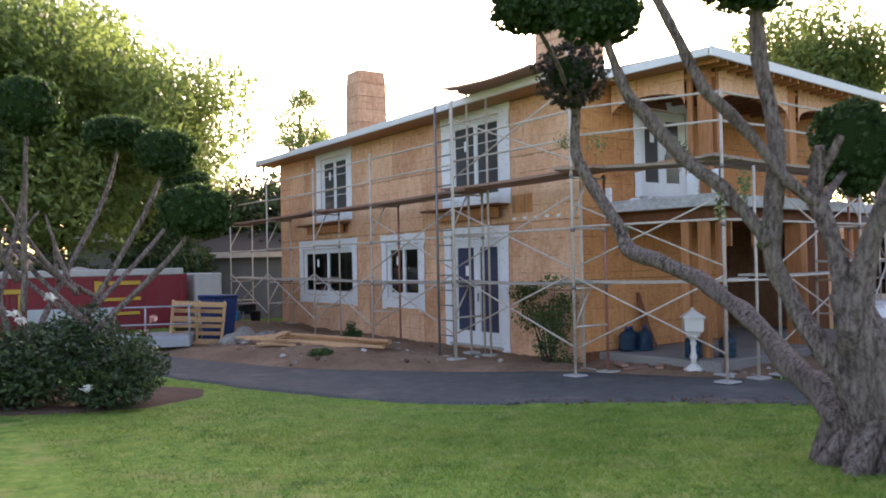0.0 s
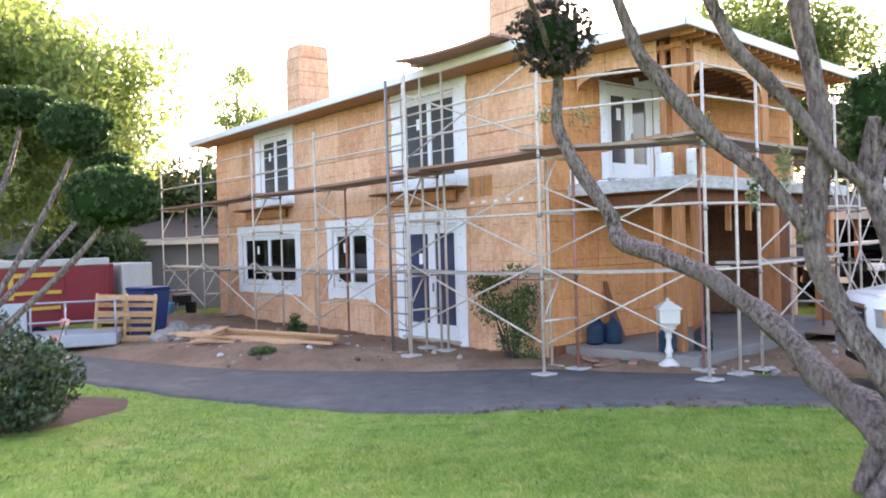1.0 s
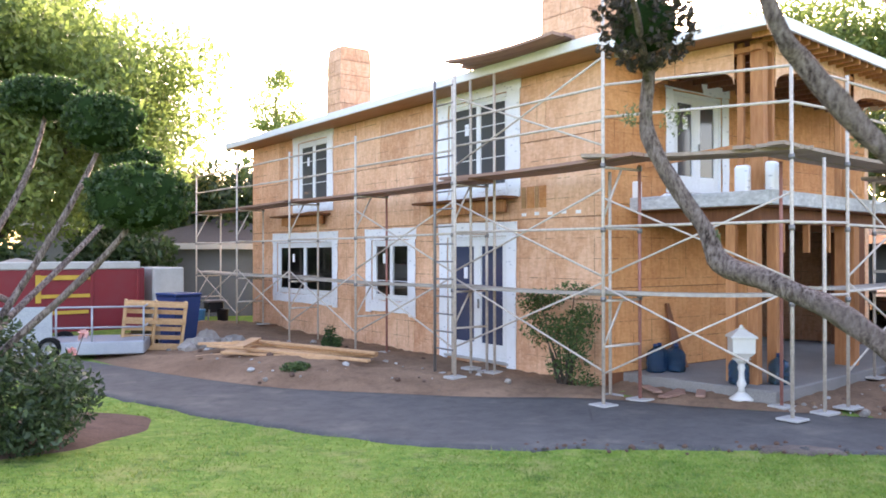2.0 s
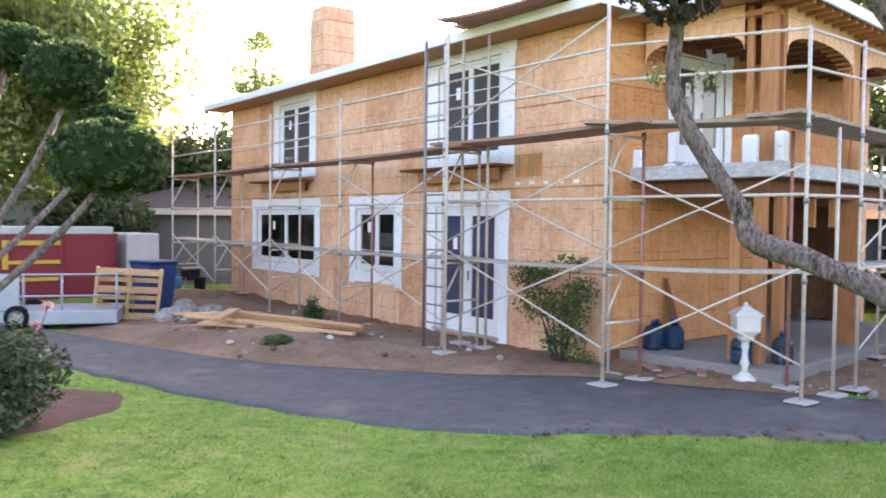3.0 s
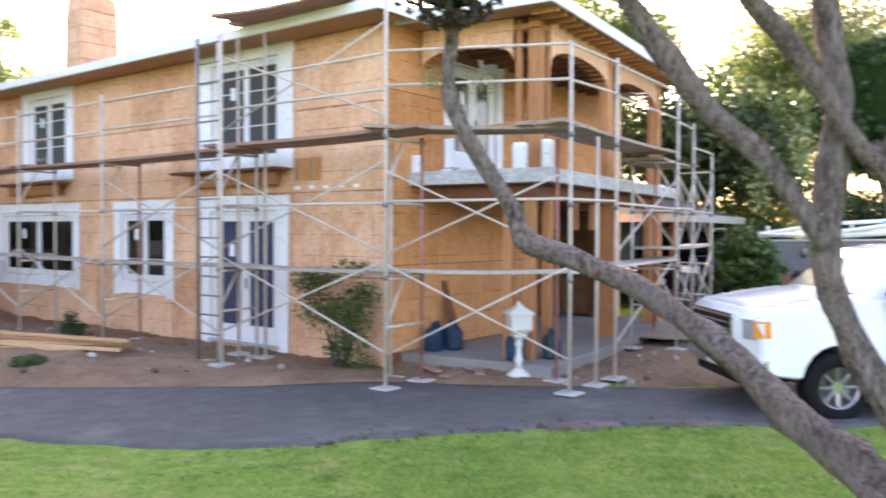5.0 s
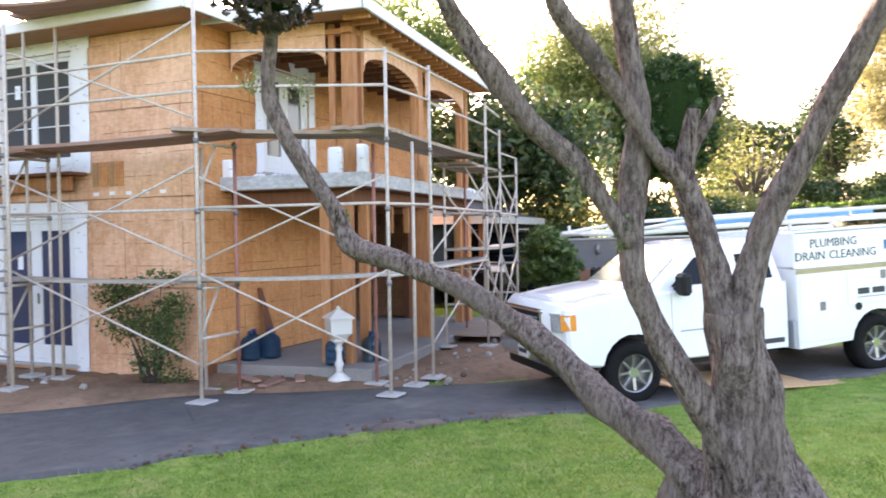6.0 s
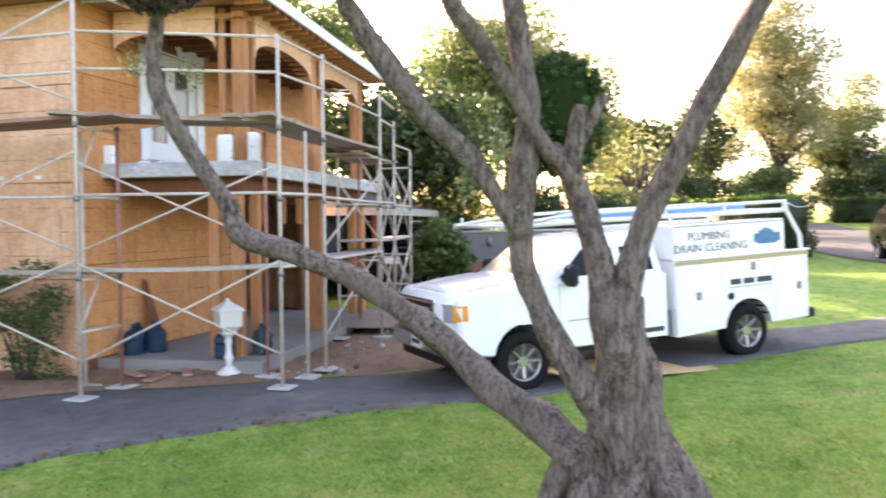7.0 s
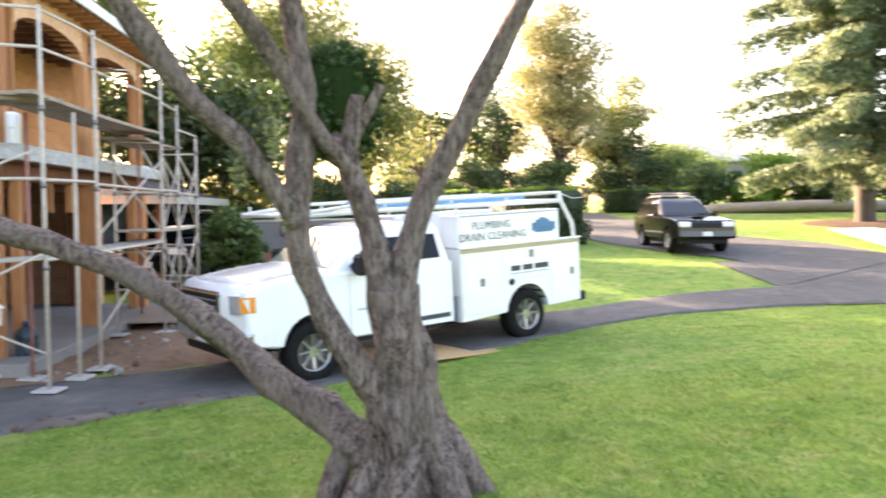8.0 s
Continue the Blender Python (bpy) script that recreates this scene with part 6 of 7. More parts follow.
# sheet of plywood on the drive beside the truck
g = Geo().box((0, 0, 0), (2.4, 1.2, 0.02), None, 0.003)
ob = single("plywood_sheet", g, PALE_WOOD, "tan plywood sheet lying under the truck", "board")
ob.matrix_basis = pose(13.35, 2.25, height(13.35, 2.25) + 0.045, 0, -1.0, 130)


SUV_SCREEN = make_paint("dark_windscreen", (0.012, 0.016, 0.018), 0.1, 0.0, 0.15)


def suv(at, rz, paint, label, rack=True):
    t = thing("sport_utility_car", at, label, "car", rz=rz)
    low = [(-3.62, 0.62), (-3.30, 0.45)] + arch_pts(-2.79, 0.42, 0.44, 10, 0.1) + [(-2.2, 0.42), (-0.55, 0.42)] + arch_pts(0, 0.42, 0.44, 10, 0.1) + [(0.55, 0.42), (0.86, 0.48), (0.93, 0.62), (0.92, 0.92), (0.80, 1.02), (-0.2, 1.12), (-0.75, 1.14), (-3.6, 1.14), (-3.68, 0.9)]
    b = part("body", slab_body(low, 0.93, 0.10, 0.06), paint, t)
    gh = []
    for z, xf, xr, hw in ((1.12, -0.62, -3.62, 0.90), (1.18, -0.72, -3.60, 0.885), (1.62, -1.42, -3.42, 0.72), (1.72, -1.62, -3.3, 0.66), (1.74, -1.85, -3.1, 0.5)):
        gh.append([Vector(p) for p in ((xf, -hw * 0.88, z), (xf - 0.1, -hw, z), (xr + 0.1, -hw, z), (xr, -hw * 0.88, z), (xr, hw * 0.88, z), (xr + 0.1, hw, z), (xf - 0.1, hw, z), (xf, hw * 0.88, z))])
    roof_ = part("roof", Geo().loft(gh), paint, t)
    pane_quad("windshield", ((-0.80, -0.74, 1.22), (-0.80, 0.74, 1.22), (-1.36, 0.62, 1.58), (-1.36, -0.62, 1.58)), SUV_SCREEN, roof_, (1, 0, 1))
    for s in (1, -1):
        for xa, xb in ((-1.0, -1.85), (-1.95, -2.75), (-2.85, -3.45)):
            pane_quad("side_window", ((xa, s * 0.872, 1.21), (xb, s * 0.872, 1.21), (xb, s * 0.745, 1.56), (xa - (0.42 if xa > -1.1 else 0), s * 0.745, 1.56)), CAR_GLASS, roof_, (0, s, 0.2))
        for xw in (0.0, -2.79):
            wheel(t, xw, s * 0.80, 0.38, 0.38, 0.25, s, 6)
        part("headlamp", Geo().box((0.85, s * 0.68, 0.88), (0.20, 0.40, 0.19), None, 0.05), VINYL, t, "clear headlamp")
        part("side_mirror", Geo().box((-0.95, s * 1.0, 1.22), (0.12, 0.2, 0.16), None, 0.04), paint, t)
        part("side_trim", Geo().box((-1.4, s * 0.925, 0.62), (1.9, 0.03, 0.07), None, 0.01), STEEL_DARK, t, "grey side trim")
        part("roof_rail", Geo().path([(-1.7, s * 0.60, 1.72), (-1.85, s * 0.60, 1.80), (-3.1, s * 0.60, 1.80), (-3.25, s * 0.60, 1.72)], [0.02] * 4, 6), STEEL, t)
    part("grille", Geo().box((0.925, 0, 0.86), (0.03, 1.0, 0.15), None, 0.01), BLACK_PLASTIC, t)
    part("front_bumper", slab_body([(0.7, 0.42), (0.96, 0.44), (1.0, 0.52), (0.98, 0.70), (0.7, 0.74)], 0.93, 0.16, 0.06), paint, t)
    part("number_plate", Geo().box((1.005, 0, 0.60), (0.01, 0.3, 0.13)), WHITE_METAL, t, "white number plate")
    part("underbody", Geo().box((-1.4, 0, 0.36), (4.2, 1.5, 0.16), None, 0.02), BLACK_PLASTIC, t)
    part("hood_scoop", Geo().box((0.0, 0, 1.12), (0.5, 0.4, 0.05), None, 0.02), paint, t)
    if rack:
        rb = part("roof_basket", Geo().box((-2.5, 0, 1.82), (1.2, 1.0, 0.03), None, 0.01), STEEL, t, "grey roof basket")
        for z in (1.86, 1.93):
            part("basket_rail", Geo().path([(-1.9, -0.5, z), (-1.9, 0.5, z), (-3.1, 0.5, z), (-3.1, -0.5, z), (-1.9, -0.5, z)], [0.014] * 5, 6), STEEL, rb)
    return t


suv((25.31, -4.61, height(25.31, -4.61) + 0.035), 184.3, BLACK_PAINT, "black sport utility car with a roof basket on the street").scale = (0.90, 0.87, 0.87)
suv((21.0, 8.95, height(21.0, 8.95) + 0.03), 186, BLACK_PAINT, "dark car parked in the open bay of the garage", False)


# ---- yard things by the house ----
# red dump trailer
rt = thing("dump_trailer", (0, 0, 0), "red steel dump trailer with faded yellow markings and white top rim", "trailer")
rt.matrix_basis = pose(7.3, 18.9, height(7.3, 18.9) + 0.02, 0, 0, 4)
part("side_panel", Geo().box((-4.0, 0, 0.95), (8.0, 0.08, 1.26), None, 0.01), RED_PAINT, rt)
part("top_rim", Geo().box((-4.0, 0.0, 1.66), (7.9, 0.14, 0.16), None, 0.02), DULL_WHITE, rt, "scuffed white top rim")
part("end_panel", Geo().box((0.02, 1.1, 0.95), (0.08, 2.2, 1.3), None, 0.01), RED_PAINT, rt)
part("far_panel", Geo().box((-4.0, 2.2, 0.95), (8.0, 0.08, 1.26), None, 0.01), RED_PAINT, rt)
part("bed", Geo().box((-4.0, 1.1, 0.45), (7.9, 2.1, 0.1)), STEEL_DARK, rt)
for x in np.linspace(-7.6, -0.1, 9):
    part("rib", Geo().box((x, -0.05, 0.95), (0.07, 0.05, 1.24), None, 0.008), RED_PAINT, rt)
for x, z, w, h in ((-2.05, 1.20, 0.10, 0.55), (-1.55, 1.42, 0.95, 0.09), (-1.55, 1.05, 0.95, 0.07), (-1.55, 0.72, 0.9, 0.07), (-4.0, 1.30, 0.9, 0.10), (-4.4, 1.1, 0.10, 0.45), (-3.6, 1.0, 0.10, 0.45)):
    part("yellow_bar", Geo().box((x, -0.08, z), (w, 0.006, h)), YELLOW, rt, "faded yellow painted bar")
for x in (-5.5, -6.6):
    wheel(rt, x, -0.0, 0.36, 0.36, 0.22, -1, 6)
part("load", Geo().loft([[Vector((-7.8 + i * 1.1, 0.15 + j * 0.38, 1.50 + 0.3 * noise.noise(Vector((i * 1.3, j * 1.1, 2))) + (0.14 if 0 < j < 5 else -0.2))) for j in range(6)] for i in range(8)], closed=False), STONE, rt, "grey rubble load")
cab = thing("white_container", (0, 0, 0), "off-white metal container standing behind the trailer", "container")
cab.matrix_basis = pose(7.5, 19.0, 0.02, 0, 0, 4)
part("shell", Geo().box((0.42, 0.7, 0.95), (0.7, 1.4, 1.3), None, 0.03), DULL_WHITE, cab)
part("board", Geo().box((0.55, -0.1, 0.98), (0.8, 0.3, 0.03)), PALE_WOOD, cab)
part("base", Geo().box((0.42, 0.7, 0.16), (0.7, 1.4, 0.3)), STEEL_DARK, cab)

# low grey utility trailer with a pipe rail
ut = thing("utility_trailer", (0, 0, 0), "low grey utility trailer with pipe rails and sheet sides", "trailer")
ut.matrix_basis = pose(6.65, 16.35, height(6.65, 16.35) + 0.03, 0, 0, -22)
part("bed", Geo().box((-1.6, 0.6, 0.18), (3.2, 1.3, 0.24), None, 0.02), GREY_METAL, ut)
part("front_sheet", Geo().box((-2.35, -0.04, 0.62), (1.6, 0.03, 0.62), None, 0.008), GREY_METAL, ut, "pale grey sheet side")
for x in (-3.15, -2.3, -1.5, -0.9, -0.02):
    part("rail_post", Geo().tube((x, 0.0, 0.2), (x, 0.0, 0.92), 0.02, n=6), GREY_METAL, ut)
for z in (0.55, 0.92):
    part("rail", Geo().tube((-3.15, 0.0, z), (-0.02, 0.0, z), 0.02, n=6), GREY_METAL, ut)
    part("rail", Geo().tube((-0.02, 0.0, z), (-0.02, 1.2, z), 0.02, n=6), GREY_METAL, ut)
for y in (-0.02, 1.2):
    wheel(ut, -1.6, y, 0.2, 0.2, 0.14, -1 if y < 0 else 1, 5)

pal = thing("pallet", (0, 0, 0), "pale wooden pallet leaning on its edge", "pallet")
pal.matrix_basis = pose(7.0, 17.15, height(7, 17.1) + 0.04, -78, 4, -8)
for i in range(6):
    part("slat", Geo().box((0, -0.08 - i * 0.17, 0.07), (1.15, 0.085, 0.02), None, 0.003), PALE_WOOD, pal)
for i in (0, 3, 5):
    part("slat", Geo().box((0, -0.08 - i * 0.17, -0.07), (1.15, 0.085, 0.02), None, 0.003), PALE_WOOD, pal)
for x in (-0.55, 0.0, 0.55):
    part("bearer", Geo().box((x, -0.5, 0), (0.05, 1.0, 0.11), None, 0.004), PALE_WOOD, pal)

bn = thing("wheelie_bin", (0, 0, 0), "dark blue plastic wheeled rubbish bin", "bin")
bn.matrix_basis = pose(7.72, 17.75, height(7.7, 17.7) + 0.03, 0, 0, 15)
part("body", Geo().loft([[Vector((sx * w, sy * d, z)) for sx, sy in ((-1, -1), (1, -1), (1, 1), (-1, 1))] for z, w, d in ((0.05, 0.23, 0.25), (0.6, 0.27, 0.3), (1.0, 0.30, 0.34), (1.03, 0.32, 0.36))], smooth=False), BLUE_PLASTIC, bn)
part("lid", Geo().box((0, 0.0, 1.06), (0.64, 0.74, 0.05), None, 0.02), BLUE_PLASTIC, bn)
for s in (-1, 1):
    wheel(bn, s * 0.26, 0.26, 0.1, 0.1, 0.05, s, 5)


def rock(name, x, y, z, r, seed, mat, label, category, group=""):
    g = Geo()
    rings = []
    rr = random.Random(seed)
    sx, sy, sz = rr.uniform(0.8, 1.3), rr.uniform(0.7, 1.1), rr.uniform(0.5, 0.9)
    for j in range(6):
        f = math.pi * j / 5
        rings.append([Vector((max(0.02, math.sin(f)) * sx * r * math.cos(a), max(0.02, math.sin(f)) * sy * r * math.sin(a), -math.cos(f) * sz * r)) * (1 + 0.35 * noise.noise(Vector((math.cos(a) * 1.7 + seed, math.sin(a) * 1.7, f)))) for a in [2 * math.pi * k / 9 for k in range(9)]])
    ob = single(name, g.loft(rings, smooth=False), mat, label, category, group)
    ob.location = (x, y, z + sz * r * 0.55)
    return ob


for i, (x, y, r) in enumerate(((7.75, 16.7, 0.26), (8.05, 17.0, 0.3), (8.3, 17.3, 0.24), (7.5, 16.5, 0.2), (8.4, 16.9, 0.2), (7.95, 16.5, 0.16), (8.7, 17.2, 0.22))):
    rock("boulder", x, y, earth_z(x, y) - 0.05, r, i, STONE, "grey field boulder heaped on the earth", "rock", "boulder heap")

# lumber lying on the mound
for i, (x0, y0, x1, y1, z, w) in enumerate(((7.55, 15.5, 9.3, 12.6, 0.16, 0.14), (7.7, 15.55, 9.42, 12.75, 0.16, 0.14), (7.75, 15.1, 8.9, 12.7, 0.09, 0.14), (7.6, 14.9, 8.7, 12.75, 0.09, 0.19), (8.0, 15.4, 9.2, 12.5, 0.20, 0.14), (7.85, 14.6, 8.6, 12.9, 0.05, 0.14), (7.9, 15.3, 9.5, 13.0, 0.11, 0.14), (8.1, 14.9, 9.15, 12.3, 0.24, 0.09), (7.9, 14.3, 8.95, 12.2, 0.13, 0.09), (7.5, 15.9, 8.5, 14.6, 0.20, 0.09), (7.2, 15.2, 8.3, 14.9, 0.04, 0.09), (7.45, 13.9, 8.2, 14.9, 0.26, 0.19), (9.1, 15.4, 9.9, 15.0, 0.03, 0.14))):
    za, zb = earth_z(x0, y0) + z - 0.04, earth_z(x1, y1) + z - 0.04
    za = max(za, earth_z((x0 + x1) / 2, (y0 + y1) / 2) + z - 0.10)
    single("timber", Geo().beam((x0, y0, za), (x1, y1, zb), w, 0.045, 0.004), LUMBER, "orange-brown timber length in a loose stack on the earth", "timber", "timber stack")
# rubble
rr = random.Random(4)
for i in range(240):
    f = rr.random()
    x, y = (rr.uniform(7.0, 10.4), rr.uniform(9.9, 17.0)) if f < 0.7 else (rr.uniform(11.4, 15.5), rr.uniform(5.9, 6.8))
    if y < 11.8 and x < 8.6:
        continue
    rock("rubble_stone", x, y, earth_z(x, y) - 0.012, 0.011 + 0.05 * rr.random() ** 2, i, (STONE, MULCH, STONE, CONCRETE, DIRT)[i % 5], "small pale broken stone on bare earth", "stone", "rubble")
for x, y, a in ((11.15, 8.0, 20), (11.35, 7.75, 35), (10.95, 7.9, 5), (11.1, 8.35, 60)):
    ob = single("board_end", Geo().box((0, 0, 0), (0.46, 0.12, 0.035), None, 0.006), PLANK, "short brown board end lying by the porch slab", "board", "board ends")
    ob.matrix_basis = pose(x, y, earth_z(x, y) + 0.03, 0, 0, a)

# porch things
def bottle(x, y, z):
    t = thing("water_bottle", (x, y, z), "large blue water-cooler bottle on the slab", "bottle", "water bottles")
    part("body", Geo().lathe([(0.11, 0), (0.135, 0.012), (0.135, 0.07), (0.124, 0.085), (0.135, 0.10), (0.135, 0.155), (0.124, 0.17), (0.135, 0.185), (0.135, 0.25), (0.11, 0.30), (0.04, 0.345), (0.03, 0.38)], n=18), BOTTLE, t)
    part("cap", Geo().lathe([(0.034, 0.375), (0.034, 0.405), (0.02, 0.41)], n=12), BLUE_PLASTIC, t)


def at_porch(a, b):
    p = PM @ Vector((a, b, 0))
    return p.x, p.y


for x, y in ((11.80, 8.86), (12.07, 8.70), (11.98, 8.93), (12.25, 8.86), (11.82, 7.50), (12.24, 7.18)):
    bottle(x, y, 0.182)
# ornate white post lantern standing before the porch
lp = thing("pedestal_lantern", (11.55, 7.28, 0.03), "white ornate pedestal lantern with a square pitched hood", "lantern", rz=48)
part("foot", Geo().lathe([(0.15, 0.000), (0.15, 0.026), (0.11, 0.052), (0.08, 0.078), (0.05, 0.104)], n=20), WHITE_METAL, lp)
part("stem", Geo().lathe([(0.05, 0.096), (0.038, 0.157), (0.062, 0.209), (0.040, 0.261), (0.034, 0.365), (0.05, 0.418), (0.036, 0.452), (0.07, 0.496), (0.12, 0.531)], n=18), WHITE_METAL, lp)
part("bowl", Geo().lathe([(0.07, 0.522), (0.13, 0.56), (0.19, 0.609)], square=True), WHITE_METAL, lp)
part("lantern_box", Geo().lathe([(0.195, 0.609), (0.20, 0.800)], square=True), WHITE_METAL, lp)
part("hood", Geo().lathe([(0.235, 0.800), (0.235, 0.818), (0.17, 0.857), (0.10, 0.887), (0.06, 0.913)], square=True), WHITE_METAL, lp)
part("finial", Geo().lathe([(0.03, 0.905), (0.042, 0.922), (0.02, 0.937), (0.028, 0.948), (0.005, 0.965)], n=12), WHITE_METAL, lp)
# shovel leaning on the wall, boards, small sign
sh = thing("dark_board", (0, 0, 0), "dark tapered board leaning against the porch wall", "board")
part("board", Geo().loft([[Vector((x - w, y, z)), Vector((x + w, y, z)), Vector((x + w, y + 0.03, z)), Vector((x - w, y + 0.03, z))] for x, y, z, w in ((12.42, 8.86, 0.19, 0.15), (12.38, 8.95, 0.6, 0.09), (12.34, 9.06, 1.15, 0.03))], smooth=False), FRAMING_DARK, sh)
for i, (x, y, l) in enumerate(((16.0, 5.9, 1.8),)):
    ob = single("loose_plank", Geo().box((0, 0, 0), (l, 0.22, 0.04), None, 0.004), PLANK, "weathered brown plank lying on the sandy yard", "plank", "loose planks")
    ob.matrix_basis = pose(x, y, height(x, y) + 0.08, 0, 0, 10 + 8 * i)
single("porch_ramp", Geo().beam((17.0, 7.0, 0.22), (15.3, 6.75, 0.16), 1.0, 0.03, 0.004), PLANK_TAN, "brown plywood ramp lying beside the porch", "board")

# tools and buckets under the scaffold at the far corner
for i, (x, y, mat, lab) in enumerate(((9.7, 22.2, LADDER_BLUE, "blue"), (9.3, 22.5, WHITE_METAL, "white"), (10.3, 22.1, BLACK_PLASTIC, "black"))):
    t = thing("bucket", (x, y, earth_z(x, y) - 0.03), lab + " plastic bucket by the corner of the house", "bucket", "buckets")
    part("pail", Geo().lathe([(0.13, 0), (0.16, 0.36), (0.17, 0.37), (0.17, 0.39)], n=16), mat, t)
    part("lid", Geo().lathe([(0.172, 0.385), (0.172, 0.40), (0.1, 0.405)], n=16), mat, t)
saw = thing("table_saw", (10.15, 22.35, earth_z(10.15, 22.35) - 0.03), "dark portable table saw by the house corner", "tool")
part("top", Geo().box((0, 0, 0.62), (0.6, 0.55, 0.05), None, 0.01), STEEL_DARK, saw)
part("housing", Geo().box((0, 0, 0.46), (0.42, 0.4, 0.28), None, 0.03), BLACK_PLASTIC, saw)
for sx in (-1, 1):
    for sy in (-1, 1):
        part("leg", Geo().beam((sx * 0.2, sy * 0.2, 0.4), (sx * 0.27, sy * 0.26, 0.0), 0.03, 0.03), STEEL_DARK, saw)

# ---- neighbouring buildings and walls ----
def low_house(name, at, rz, w, d, h, rise, wallm, roofm, label, windows=(), bay=0.0):
    """A low house: w along its front, d deep, with a hipped roof and a white eave board."""
    t = thing(name, at, label, "house", rz=rz)
    part("wall", Geo().box((-bay / 2, d / 2, h / 2), (w - bay, d, h)), wallm, t)
    if bay:
        part("bay_back", Geo().box((w / 2 - bay / 2, d - 0.1, h / 2), (bay, 0.2, h)), wallm, t)
        part("bay_post", Geo().box((w / 2 - 0.06, 0.06, h / 2), (0.1, 0.1, h)), FRAMING_DARK, t)
    o = 0.45
    ring = [(-w / 2 - o, -o), (w / 2 + o, -o), (w / 2 + o, d + o), (-w / 2 - o, d + o)]
    k = min(w, d) / 2 * 0.98
    top = [(-w / 2 + k, d / 2 - 0.05), (w / 2 - k, d / 2 - 0.05), (w / 2 - k, d / 2 + 0.05), (-w / 2 + k, d / 2 + 0.05)] if w > d else [(-0.05, k), (0.05, k), (0.05, d - k), (-0.05, d - k)]
    part("roof", Geo().loft([[Vector((x, y, h)) for x, y in ring], [Vector((x, y, h + 0.12)) for x, y in ring], [Vector((x, y, h + rise)) for x, y in top]], smooth=False), roofm, t)
    g = Geo()
    for (xa, ya), (xb, yb) in zip(ring, ring[1:] + ring[:1]):
        g.beam((xa, ya, h + 0.05), (xb, yb, h + 0.05), 0.03, 0.18)
    part("eave_board", g, DULL_WHITE, t, "white eave board")
    for x, z, ww, hh in windows:
        wn = part("window", Geo().box((x, -0.02, z), (ww, 0.06, hh), None, 0.01), FASCIA, t)
        part("pane", Geo().box((x, -0.055, z), (ww - 0.14, 0.02, hh - 0.14)), CAR_GLASS, wn)
        part("glazing_bar", Geo().box((x, -0.068, z), (0.03, 0.015, hh - 0.14)).box((x, -0.068, z), (ww - 0.14, 0.015, 0.03)), FASCIA, wn)
    return t


low_house("garage", (19.9, 10.8, 0.1), -84, 4.6, 5.0, 2.05, 0.95, GREY_STUCCO, SHINGLE, "low grey stucco garage with a brown shingle roof", ((-0.5, 1.35, 0.8, 0.9), (-1.6, 1.0, 0.3, 2.0)), 1.5)
low_house("side_garage", (11.6, 25.2, 0.0), -20, 5.5, 5.0, 2.1, 1.0, GREY_STUCCO, SHINGLE, "low grey stucco side building with white eaves", ())
low_house("neighbour_house", (12.5, 36.0, 0.0), -15, 10.0, 6.0, 3.0, 1.5, STUCCO, SHINGLE, "neighbouring house with a brown roof behind trees", ((-2, 1.6, 1.2, 1.0), (1.5, 1.6, 1.2, 1.0)))
low_house("neighbour_house", (2.0, 32.0, 0.0), 8, 9.0, 6.0, 1.9, 1.3, TAN_STUCCO, SHINGLE, "low neighbouring house with a reddish brown roof", ())
low_house("neighbour_house", (68.0, -16.5, 3.1), -78, 11.0, 7.0, 2.7, 1.7, STUCCO, CONCRETE, "pale house half hidden on the rise beyond trees", ((-2, 1.6, 1.2, 1.0), (2, 1.6, 1.2, 1.0)))
gw = thing("garden_wall", (0, 0, 0), "pale rendered garden wall with a brown brick foot", "wall")
part("wall", Geo().beam((26.0, 10.5, 1.05), (26.6, 3.5, 1.15), 0.2, 1.1, 0.02), STUCCO, gw)
part("coping", Geo().beam((26.0, 10.5, 1.62), (26.6, 3.5, 1.72), 0.28, 0.06, 0.01), CONCRETE, gw)
part("brick_foot", Geo().beam((25.4, 10.5, 0.45), (26.0, 3.5, 0.55), 0.3, 0.6, 0.02), BRICK_RED, gw)
part("wall_lantern", Geo().lathe([(0.05, 0), (0.09, 0.1), (0.09, 0.25), (0.02, 0.33)], (26.18, 7.2, 1.2), n=8), STEEL_DARK, gw)
single("retaining_wall", Geo().path([(46, -9.0, 1.7), (43.0, -11.0, 1.95), (41.0, -14.5, 2.05), (39.5, -19.0, 2.0)], [0.24, 0.28, 0.30, 0.28], 4), TAN_STUCCO, "low curved tan retaining wall beyond the lawn", "wall", kind="structure")
sheet("footway", lambda i, v: (24.2 + i * 0.8, -9.6 - v * 1.7 - i * 0.14, 0), range(-2, 10), [0, 0.25, 0.5, 0.75, 1.0], CONCRETE, "pale concrete footway by the street", 0.04)
rb = thing("white_rock", (18.0, 5.0, height(18, 5.0)), "pale upright boulder at the yard edge", "rock")
part("stone", Geo().loft([[Vector((w * math.cos(a), w * 0.7 * math.sin(a), z)) for a in [0.7 * k for k in range(9)]] for z, w in ((-0.05, 0.4), (0.3, 0.42), (0.55, 0.3), (0.68, 0.12))]), STUCCO, rb)


